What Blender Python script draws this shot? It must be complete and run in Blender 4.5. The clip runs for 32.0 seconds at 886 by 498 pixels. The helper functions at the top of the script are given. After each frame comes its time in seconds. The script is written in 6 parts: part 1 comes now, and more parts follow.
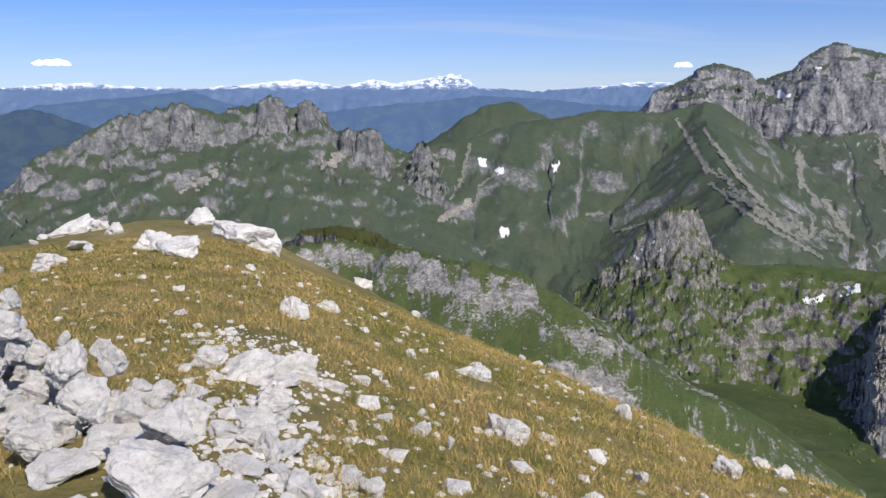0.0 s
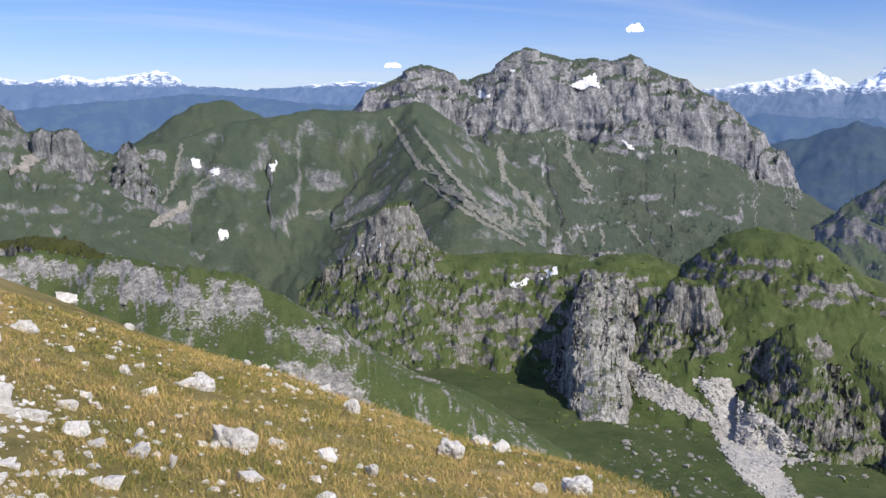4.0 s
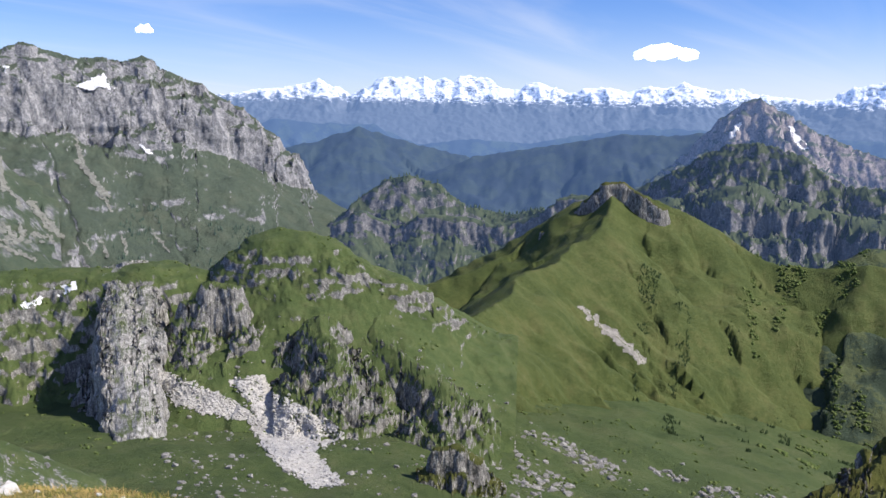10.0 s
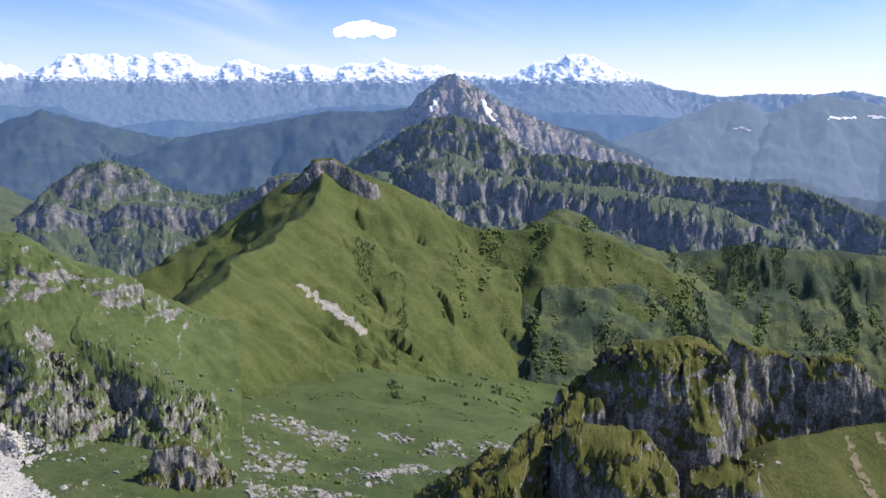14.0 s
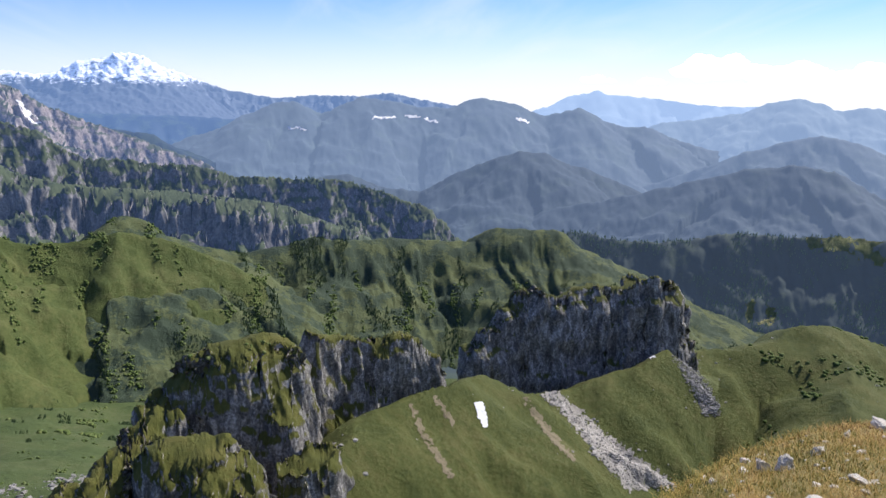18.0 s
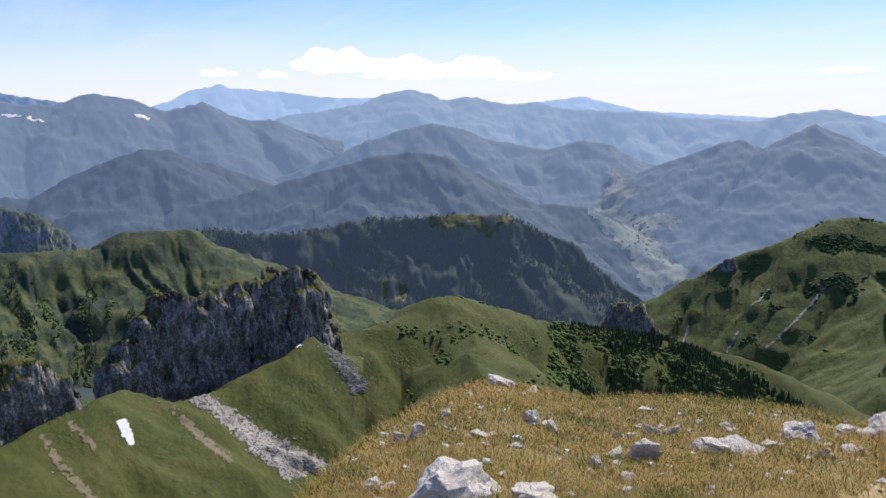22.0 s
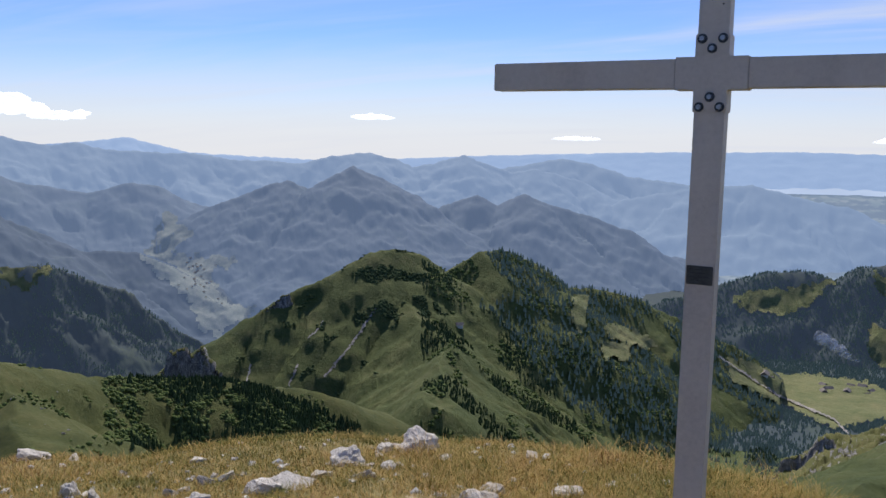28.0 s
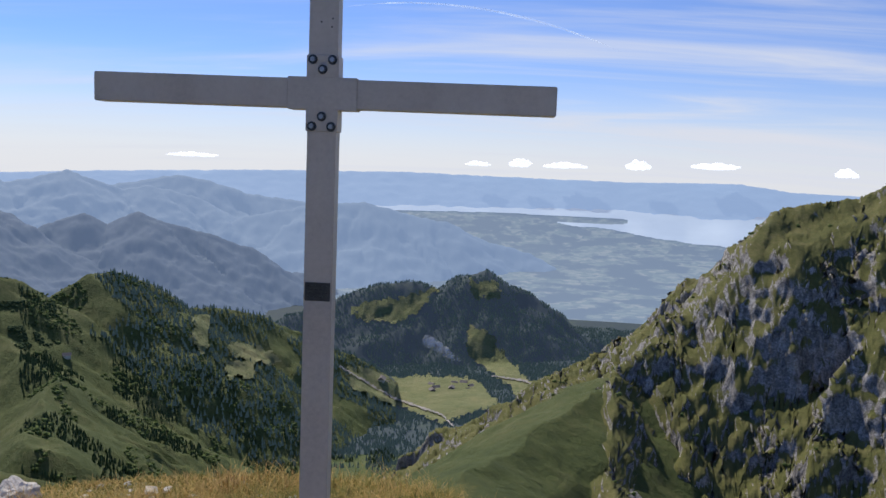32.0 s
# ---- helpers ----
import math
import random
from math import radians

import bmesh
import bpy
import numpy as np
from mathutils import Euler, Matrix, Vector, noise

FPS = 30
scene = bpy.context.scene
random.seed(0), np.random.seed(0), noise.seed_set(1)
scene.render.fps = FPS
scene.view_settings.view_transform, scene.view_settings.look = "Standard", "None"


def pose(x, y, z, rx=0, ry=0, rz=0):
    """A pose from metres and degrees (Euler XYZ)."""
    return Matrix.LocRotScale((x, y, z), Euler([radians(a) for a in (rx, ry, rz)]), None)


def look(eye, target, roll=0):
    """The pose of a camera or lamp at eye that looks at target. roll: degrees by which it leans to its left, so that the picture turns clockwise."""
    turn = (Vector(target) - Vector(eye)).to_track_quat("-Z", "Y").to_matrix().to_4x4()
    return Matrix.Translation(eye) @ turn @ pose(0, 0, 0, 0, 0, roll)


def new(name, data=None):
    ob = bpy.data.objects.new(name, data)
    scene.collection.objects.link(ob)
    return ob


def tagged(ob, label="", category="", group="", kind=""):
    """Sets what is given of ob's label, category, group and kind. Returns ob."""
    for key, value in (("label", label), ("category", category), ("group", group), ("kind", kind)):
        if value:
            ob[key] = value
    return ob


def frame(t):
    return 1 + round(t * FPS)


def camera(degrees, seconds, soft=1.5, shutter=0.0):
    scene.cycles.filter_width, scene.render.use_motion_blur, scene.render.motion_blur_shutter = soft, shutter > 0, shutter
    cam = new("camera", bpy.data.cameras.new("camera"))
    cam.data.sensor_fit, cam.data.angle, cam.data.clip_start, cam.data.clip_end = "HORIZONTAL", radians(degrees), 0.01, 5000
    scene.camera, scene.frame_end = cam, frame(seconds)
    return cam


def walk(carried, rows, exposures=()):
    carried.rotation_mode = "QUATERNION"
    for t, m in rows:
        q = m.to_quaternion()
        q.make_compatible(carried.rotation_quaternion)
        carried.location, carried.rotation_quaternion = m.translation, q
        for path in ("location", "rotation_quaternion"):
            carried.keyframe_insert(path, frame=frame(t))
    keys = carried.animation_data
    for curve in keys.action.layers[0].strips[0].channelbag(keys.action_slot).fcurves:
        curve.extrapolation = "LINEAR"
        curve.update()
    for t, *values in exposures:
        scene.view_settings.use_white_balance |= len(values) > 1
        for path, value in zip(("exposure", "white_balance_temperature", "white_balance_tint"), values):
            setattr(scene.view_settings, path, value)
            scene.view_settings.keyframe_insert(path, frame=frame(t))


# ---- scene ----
EXPOSURES = ((0.0, -0.25), (4.0, -0.11), (7.0, -0.11), (9.0, 0.04), (13.0, 0.22), (16.0, 0.27), (19.0, 0.21), (23.0, -0.01), (28.0, -0.21), (32.0, -0.23))
# seconds, east, north, bearing, tilt and roll of the hand-held camera on the summit
EYE = 1.62
PATH = [
    (0.0, 0.031, 0.211, 0.00, -9.62, -0.34),
    (0.5, 0.025, 0.213, 2.92, -9.61, -0.95),
    (1.0, 0.021, 0.213, 6.03, -10.05, -0.67),
    (1.5, 0.021, 0.220, 6.80, -9.71, -0.86),
    (2.0, 0.026, 0.234, 7.81, -9.53, -0.97),
    (2.5, 0.036, 0.243, 10.33, -9.65, -1.06),
    (3.0, 0.045, 0.249, 13.30, -9.45, -0.72),
    (3.5, 0.053, 0.252, 16.38, -9.74, -0.48),
    (4.0, 0.059, 0.253, 18.94, -9.77, -0.12),
    (4.5, 0.060, 0.256, 22.10, -9.55, -0.09),
    (6.5, 0.069, 0.256, 30.78, -9.03, 1.45),
    (7.0, 0.093, 0.254, 32.72, -8.97, 1.17),
    (7.5, 0.115, 0.248, 35.65, -8.99, 1.34),
    (8.0, 0.135, 0.239, 39.09, -9.45, 1.29),
    (8.5, 0.153, 0.226, 42.03, -9.28, 1.09),
    (9.0, 0.170, 0.210, 44.89, -9.04, 0.72),
    (9.5, 0.186, 0.191, 47.54, -9.29, 0.90),
    (10.0, 0.202, 0.168, 50.64, -9.23, 1.08),
    (10.5, 0.218, 0.142, 53.38, -9.50, 1.05),
    (11.0, 0.235, 0.112, 55.79, -9.85, 0.37),
    (11.5, 0.253, 0.079, 58.51, -9.86, 0.25),
    (12.0, 0.273, 0.041, 61.51, -9.81, 0.02),
    (12.5, 0.295, -0.000, 63.83, -9.84, 0.55),
    (13.0, 0.319, -0.045, 66.20, -9.88, 0.39),
    (13.5, 0.345, -0.094, 67.67, -10.17, 0.35),
    (15.5, 0.383, -0.156, 80.95, -10.90, -0.70),
    (16.0, 0.429, -0.223, 84.21, -10.66, -0.73),
    (16.5, 0.475, -0.290, 87.39, -10.94, -0.53),
    (17.0, 0.520, -0.353, 91.41, -11.12, 1.30),
    (17.5, 0.562, -0.410, 95.53, -10.48, 1.23),
    (18.0, 0.599, -0.455, 99.05, -10.30, 0.47),
    (18.5, 0.628, -0.485, 101.52, -10.50, 0.08),
    (19.0, 0.643, -0.493, 104.20, -10.39, -0.22),
    (19.5, 0.647, -0.498, 107.10, -10.44, -0.32),
    (20.0, 0.651, -0.504, 110.06, -10.57, -0.06),
    (20.5, 0.648, -0.524, 114.50, -10.44, -0.52),
    (21.0, 0.643, -0.553, 118.51, -10.67, -0.46),
    (21.5, 0.639, -0.573, 121.26, -10.59, -0.17),
    (22.0, 0.638, -0.582, 123.65, -10.73, -0.39),
    (22.5, 0.628, -0.596, 125.70, -11.16, -0.41),
    (23.0, 0.613, -0.618, 129.30, -10.88, -0.41),
    (23.5, 0.585, -0.646, 131.91, -10.36, -0.66),
    (24.0, 0.564, -0.670, 135.34, -10.28, -0.17),
    (24.5, 0.560, -0.689, 137.32, -10.56, 0.16),
    (25.0, 0.550, -0.713, 140.20, -10.30, 0.49),
    (25.5, 0.538, -0.731, 142.51, -9.81, 0.92),
    (27.5, 0.559, -0.737, 150.65, -7.60, 0.39),
    (28.0, 0.605, -0.748, 153.43, -7.82, 0.85),
    (28.5, 0.626, -0.756, 157.41, -7.95, 1.60),
    (29.0, 0.622, -0.766, 160.01, -8.29, 1.61),
    (29.5, 0.631, -0.784, 163.03, -8.04, 1.83),
    (30.0, 0.643, -0.806, 166.37, -7.94, 2.20),
    (30.5, 0.648, -0.826, 169.76, -7.86, 2.33),
    (31.0, 0.643, -0.836, 174.15, -7.39, 2.48),
    (31.5, 0.625, -0.832, 177.12, -6.96, 2.54),
    (32.0, 0.609, -0.820, 178.86, -5.98, 2.25),
]


def stand(x, y, bearing, tilt, roll):
    return pose(x, y, EYE) @ pose(0, 0, 0, 0, 0, -bearing) @ pose(0, 0, 0, 90 + tilt) @ pose(0, 0, 0, 0, 0, roll)


cam = camera(55.35, 32.0)
walk(cam, [(t, stand(*p)) for t, *p in PATH], EXPOSURES)

# ---- world and sun ----
SUN_BEARING, SUN_HEIGHT = 150.0, 44.0
world = bpy.data.worlds.new("sky")
scene.world = world
world.use_nodes = True
wn = world.node_tree
sky = wn.nodes.new("ShaderNodeTexSky")
sky.sky_type, sky.sun_disc = "NISHITA", False
sky.sun_elevation, sky.sun_rotation = radians(SUN_HEIGHT), radians(SUN_BEARING)
sky.altitude, sky.air_density, sky.dust_density, sky.ozone_density = 1500, 1.0, 0.2, 3.0


def world_node(kind, **values):
    node = wn.nodes.new(kind)
    for key, value in values.items():
        setattr(node, key, value)
    return node


# pale haze low over the horizon and thin streaks of high cloud
where, cut = world_node("ShaderNodeTexCoord"), world_node("ShaderNodeSeparateXYZ")
wn.links.new(where.outputs["Generated"], cut.inputs[0])
low = world_node("ShaderNodeMapRange", interpolation_type="SMOOTHSTEP")
wn.links.new(cut.outputs[2], low.inputs[0])
low.inputs[1].default_value, low.inputs[2].default_value, low.inputs[3].default_value, low.inputs[4].default_value = -0.04, 0.13, 0.92, 0.0
lift = world_node("ShaderNodeMath", operation="ADD")
wn.links.new(cut.outputs[2], lift.inputs[0])
lift.inputs[1].default_value = 0.12
flat = world_node("ShaderNodeVectorMath", operation="DIVIDE")
wn.links.new(where.outputs["Generated"], flat.inputs[0]), wn.links.new(lift.outputs[0], flat.inputs[1])
turned = world_node("ShaderNodeMapping")
turned.inputs["Rotation"].default_value, turned.inputs["Scale"].default_value = (0, 0, radians(35)), (0.35, 1.3, 0.0)
wn.links.new(flat.outputs[0], turned.inputs[0])
wisps = world_node("ShaderNodeTexNoise")
wisps.inputs["Scale"].default_value, wisps.inputs["Detail"].default_value, wisps.inputs["Roughness"].default_value, wisps.inputs["Distortion"].default_value = 0.9, 7, 0.55, 0.8
wn.links.new(turned.outputs[0], wisps.inputs["Vector"])
veil = world_node("ShaderNodeMapRange", interpolation_type="SMOOTHSTEP")
wn.links.new(wisps.outputs[0], veil.inputs[0])
veil.inputs[1].default_value, veil.inputs[2].default_value, veil.inputs[4].default_value = 0.42, 0.80, 0.5
pale = world_node("ShaderNodeMix", data_type="RGBA")
deep = world_node("ShaderNodeMix", data_type="RGBA", blend_type="MULTIPLY")
deep.inputs[0].default_value, deep.inputs[7].default_value = 1.0, (0.575, 0.745, 1.16, 1)
wn.links.new(sky.outputs[0], deep.inputs[6])
glare = world_node("ShaderNodeVectorMath", operation="DOT_PRODUCT")
wn.links.new(where.outputs["Generated"], glare.inputs[0])
glare.inputs[1].default_value = (math.sin(radians(SUN_BEARING)), math.cos(radians(SUN_BEARING)), 0)
sunward = world_node("ShaderNodeMapRange", interpolation_type="SMOOTHSTEP")
wn.links.new(glare.outputs["Value"], sunward.inputs[0])
sunward.inputs[1].default_value, sunward.inputs[2].default_value, sunward.inputs[3].default_value = -1.0, 0.9, 0.45
haze = world_node("ShaderNodeMath", operation="MULTIPLY")
wn.links.new(low.outputs[0], haze.inputs[0]), wn.links.new(sunward.outputs[0], haze.inputs[1])
wn.links.new(haze.outputs[0], pale.inputs[0]), wn.links.new(deep.outputs[2], pale.inputs[6])
pale.inputs[7].default_value = (7.9, 7.85, 8.1, 1)
bank = world_node("ShaderNodeVectorMath", operation="DOT_PRODUCT")
wn.links.new(where.outputs["Generated"], bank.inputs[0])
bank.inputs[1].default_value = (math.sin(radians(205)), math.cos(radians(205)), 0.1)
thick = world_node("ShaderNodeMapRange", interpolation_type="SMOOTHSTEP")
wn.links.new(bank.outputs["Value"], thick.inputs[0])
thick.inputs[1].default_value, thick.inputs[2].default_value, thick.inputs[3].default_value, thick.inputs[4].default_value = 0.55, 1.0, 0.7, 2.2
thin = world_node("ShaderNodeMapRange", interpolation_type="SMOOTHSTEP")
wn.links.new(bank.outputs["Value"], thin.inputs[0])
thin.inputs[1].default_value, thin.inputs[2].default_value, thin.inputs[4].default_value = 0.3, 1.0, 0.10
sheet = world_node("ShaderNodeMath", operation="MULTIPLY_ADD", use_clamp=True)
wn.links.new(veil.outputs[0], sheet.inputs[0]), wn.links.new(thick.outputs[0], sheet.inputs[1]), wn.links.new(thin.outputs[0], sheet.inputs[2])
cirrus = world_node("ShaderNodeMix", data_type="RGBA")
wn.links.new(sheet.outputs[0], cirrus.inputs[0]), wn.links.new(pale.outputs[2], cirrus.inputs[6])
cirrus.inputs[7].default_value = (6.9, 7.2, 8.1, 1)
wn.links.new(cirrus.outputs[2], wn.nodes["Background"].inputs[0])
wn.nodes["Background"].inputs[1].default_value = 0.12


def bearing_dir(az):
    return Vector((math.sin(radians(az)), math.cos(radians(az)), 0))


sun = new("sun", bpy.data.lights.new("sun", "SUN"))
sun.data.energy, sun.data.angle, sun.data.color = 5.0, radians(0.5), (1.0, 0.915, 0.80)
sun.matrix_basis = look(bearing_dir(SUN_BEARING) * 100 * math.cos(radians(SUN_HEIGHT)) + Vector((0, 0, 100 * math.sin(radians(SUN_HEIGHT)))), (0, 0, 0))

# ---- noise on arrays ----
RNG = np.random.RandomState(7)
PERM = np.concatenate([RNG.permutation(256)] * 3)
GRAD = RNG.normal(size=(256, 3))
GRAD /= np.linalg.norm(GRAD, axis=1)[:, None]


def perlin(x, y, z=None):
    x, y = np.asarray(x, float), np.asarray(y, float)
    z = np.zeros_like(x) if z is None else np.asarray(z, float) + 0 * x
    xi, yi, zi = np.floor(x).astype(int), np.floor(y).astype(int), np.floor(z).astype(int)
    xf, yf, zf = x - xi, y - yi, z - zi
    u, v, w = [t * t * t * (t * (t * 6 - 15) + 10) for t in (xf, yf, zf)]
    out = 0
    for a in (0, 1):
        for b in (0, 1):
            for c in (0, 1):
                g = GRAD[PERM[PERM[PERM[(xi + a) & 255] + ((yi + b) & 255)] + ((zi + c) & 255)]]
                n = g[..., 0] * (xf - a) + g[..., 1] * (yf - b) + g[..., 2] * (zf - c)
                out = out + n * (u if a else 1 - u) * (v if b else 1 - v) * (w if c else 1 - w)
    return out * 1.6


FLAT = np.stack([np.cos(np.arange(256) * 2.399963), np.sin(np.arange(256) * 2.399963)], -1).astype(np.float32)


def perlin2(x, y, seed):
    """Flat gradient noise, a field of its own for each seed."""
    x, y = np.asarray(x, np.float32), np.asarray(y, np.float32)
    xf, yf = np.floor(x), np.floor(y)
    xi, yi = xf.astype(np.int32), yf.astype(np.int32)
    xf, yf = x - xf, y - yf
    u, v = xf * xf * xf * (xf * (xf * 6 - 15) + 10), yf * yf * yf * (yf * (yf * 6 - 15) + 10)
    s = int(seed) & 255

    def corner(a, b):
        g = FLAT[PERM[PERM[(xi + (a + s)) & 255] + ((yi + b) & 255)]]
        return g[..., 0] * (xf - a) + g[..., 1] * (yf - b)
    low = corner(0, 0) * (1 - u) + corner(1, 0) * u
    high = corner(0, 1) * (1 - u) + corner(1, 1) * u
    return (low * (1 - v) + high * v) * 1.5


def fbm(x, y, octaves=5, seed=0.0, gain=0.5, ridged=False):
    total, amp, f = 0, 1.0, 1.0
    for i in range(octaves):
        n = perlin2(x * f + 17.3 * i, y * f - 9.1 * i, seed * 7.3 + 31 * i)
        total = total + amp * ((1 - 2 * np.abs(n)) if ridged else n)
        amp, f = amp * gain, f * 2.03
    return total


def fbm3(x, y, z, octaves=3, gain=0.5):
    total, amp, f = 0, 1.0, 1.0
    for i in range(octaves):
        total = total + amp * perlin(x * f + 5.3 * i, y * f - 2.1 * i, z * f + 3.7 * i)
        amp, f = amp * gain, f * 2.03
    return total


def smooth(a, b, x):
    t = np.clip((x - a) / (b - a), 0, 1)
    return t * t * (3 - 2 * t)


def polar(az, d):
    a = np.radians(az)
    return np.sin(a) * d, np.cos(a) * d


def rise(el, d):
    return EYE + d * np.tan(np.radians(el))


# ---- materials ----
def node_material(name, rough=0.9, spec=0.2):
    m = bpy.data.materials.new(name)
    m.use_nodes = True
    t = m.node_tree
    b = t.nodes["Principled BSDF"]
    b.inputs["Roughness"].default_value = rough
    b.inputs["Specular IOR Level"].default_value = spec
    return m, t, b


class Nodes:
    """Short hand for a node tree."""

    def __init__(self, tree):
        self.t = tree

    def put(self, value, socket):
        if isinstance(value, bpy.types.NodeSocket):
            self.t.links.new(value, socket)
        elif value is not None:
            if hasattr(socket.default_value, "__len__") and not hasattr(value, "__len__"):
                value = (value,) * len(socket.default_value)
            if hasattr(socket.default_value, "__len__") and len(socket.default_value) == 4 and len(value) == 3:
                value = (*value, 1)
            socket.default_value = value

    def coords(self, scale=(1, 1, 1)):
        tc, mp = self.t.nodes.new("ShaderNodeTexCoord"), self.t.nodes.new("ShaderNodeMapping")
        self.t.links.new(tc.outputs["Object"], mp.inputs[0])
        mp.inputs["Scale"].default_value = scale
        return mp.outputs[0]

    def noise(self, size, detail=6, rough=0.6, stretch=(1, 1, 1), warp=0.0):
        n = self.t.nodes.new("ShaderNodeTexNoise")
        self.put(self.coords(tuple(s / size for s in stretch)), n.inputs["Vector"])
        n.inputs["Scale"].default_value = 1
        n.inputs["Detail"].default_value, n.inputs["Roughness"].default_value, n.inputs["Distortion"].default_value = detail, rough, warp
        return n.outputs[0]

    def math(self, op, a, b=0.0, clamp=False):
        n = self.t.nodes.new("ShaderNodeMath")
        n.operation, n.use_clamp = op, clamp
        self.put(a, n.inputs[0]), self.put(b, n.inputs[1])
        return n.outputs[0]

    def ramp(self, fac, *stops):
        n = self.t.nodes.new("ShaderNodeValToRGB")
        while len(n.color_ramp.elements) < len(stops):
            n.color_ramp.elements.new(0.5)
        for e, (p, c) in zip(n.color_ramp.elements, stops):
            e.position, e.color = p, (*c, 1)
        self.put(fac, n.inputs[0])
        return n.outputs[0]

    def step(self, x, lo, hi):
        n = self.t.nodes.new("ShaderNodeMapRange")
        n.interpolation_type = "SMOOTHSTEP"
        self.put(x, n.inputs[0]), self.put(lo, n.inputs[1]), self.put(hi, n.inputs[2])
        return n.outputs[0]

    def mix(self, fac, a, b, blend="MIX"):
        n = self.t.nodes.new("ShaderNodeMix")
        n.data_type, n.blend_type = "RGBA", blend
        self.put(fac, n.inputs[0]), self.put(a, n.inputs[6]), self.put(b, n.inputs[7])
        return n.outputs[2]

    def up(self):
        g, s = self.t.nodes.new("ShaderNodeNewGeometry"), self.t.nodes.new("ShaderNodeSeparateXYZ")
        self.t.links.new(g.outputs["Normal"], s.inputs[0])
        return s.outputs[2]

    def height(self):
        tc, s = self.t.nodes.new("ShaderNodeTexCoord"), self.t.nodes.new("ShaderNodeSeparateXYZ")
        self.t.links.new(tc.outputs["Object"], s.inputs[0])
        return s.outputs[2]

    def bump(self, height, strength, distance, bsdf):
        n = self.t.nodes.new("ShaderNodeBump")
        n.inputs["Strength"].default_value, n.inputs["Distance"].default_value = strength, distance
        self.put(height, n.inputs["Height"])
        self.t.links.new(n.outputs[0], bsdf.inputs["Normal"])


GRASS = ((0.042, 0.068, 0.022), (0.077, 0.108, 0.036), (0.138, 0.15, 0.066))
ROCK = ((0.09, 0.09, 0.085), (0.24, 0.235, 0.22), (0.42, 0.41, 0.385))
HAZE_GLOW = (0.217, 0.304, 0.475)
BLUE_HAZE_GLOW = (0.145, 0.27, 0.58)


def blend3(a, b, f):
    return tuple(x + (y - x) * f for x, y in zip(a, b))


def terrain_material(name, size, grass=GRASS, rock=ROCK, lo=0.55, hi=0.75, jitter=0.35, tint=0.0, glow=0.0, snow=None, strata=(1, 1, 2.2), wood=None, air=HAZE_GLOW, even=0.85):
    """Turf on gentle ground and bare rock on steep ground. size: metres of the coarse variation; tint: how far haze
    blue is mixed into the colours; glow: strength of haze painted as emission; air: colour of that haze; wood: share of
    dark forest; snow: threshold, height where it begins and where it is full.
    """
    m, t, b = node_material(name)
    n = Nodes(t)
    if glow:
        # haze painted into the colours: far turf and rock are evened out
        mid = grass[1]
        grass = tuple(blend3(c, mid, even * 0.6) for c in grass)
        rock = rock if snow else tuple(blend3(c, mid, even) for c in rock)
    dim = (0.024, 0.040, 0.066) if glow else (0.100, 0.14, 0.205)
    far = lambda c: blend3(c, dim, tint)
    coarse, fine = n.noise(size, 5), n.noise(size / 9, 6, 0.7)
    mixed = n.math("ADD", n.math("MULTIPLY", coarse, 0.55), n.math("MULTIPLY", fine, 0.45))
    turf = n.ramp(mixed, (0.3, far(grass[0])), (0.5, far(grass[1])), (0.72, far(grass[2])))
    stone_noise = n.math("ADD", n.math("MULTIPLY", n.noise(size / 3, 7, 0.65, strata, 0.6), 0.5), n.math("MULTIPLY", n.noise(size / 14, 7, 0.75), 0.5))
    stone = n.ramp(stone_noise, (0.37, far(rock[0])), (0.5, far(rock[1])), (0.61, far(rock[2])))
    steep = n.math("ADD", n.up(), n.math("MULTIPLY", n.math("SUBTRACT", mixed, 0.5), jitter * 2))
    colour = n.mix(n.step(steep, lo, hi), stone, turf)
    if wood:
        share, tone = wood
        colour = n.mix(n.step(n.math("ADD", n.math("MULTIPLY", coarse, 0.7), n.math("MULTIPLY", fine, 0.3)), share + 0.03, share - 0.03), colour, far(tone))
    if snow:
        keep, bottom, full = snow
        tall = n.step(n.height(), bottom, full)
        patchy = n.math("ADD", n.math("MULTIPLY", n.up(), 0.5), n.math("MULTIPLY", n.math("SUBTRACT", stone_noise, 0.5), 2.6))
        flat = n.step(n.math("ADD", patchy, n.math("MULTIPLY", n.math("SUBTRACT", tall, 1.0), 0.9)), keep - 0.09, keep + 0.09)
        colour = n.mix(flat, colour, (0.8, 0.83, 0.88))
    n.put(colour, b.inputs["Base Color"])
    n.bump(n.math("ADD", stone_noise, n.math("MULTIPLY", fine, 0.5)), 0.15 if glow else 0.9, size / 14, b)
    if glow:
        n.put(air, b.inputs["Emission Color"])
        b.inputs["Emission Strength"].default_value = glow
    return m


# ---- mesh helpers ----
def mesh_object(name, verts, faces, material, parent=None, shade=True):
    me = bpy.data.meshes.new(name)
    verts, faces = np.asarray(verts, np.float32), np.asarray(faces, np.int32)
    k = faces.shape[1]
    me.vertices.add(len(verts)), me.loops.add(faces.size), me.polygons.add(len(faces))
    me.vertices.foreach_set("co", verts.ravel())
    me.loops.foreach_set("vertex_index", faces.ravel())
    me.polygons.foreach_set("loop_start", np.arange(len(faces), dtype=np.int32) * k)
    me.polygons.foreach_set("use_smooth", np.full(len(faces), shade))
    me.update(calc_edges=True)
    me.materials.append(material)
    ob = new(name, me)
    ob.parent = parent
    return ob


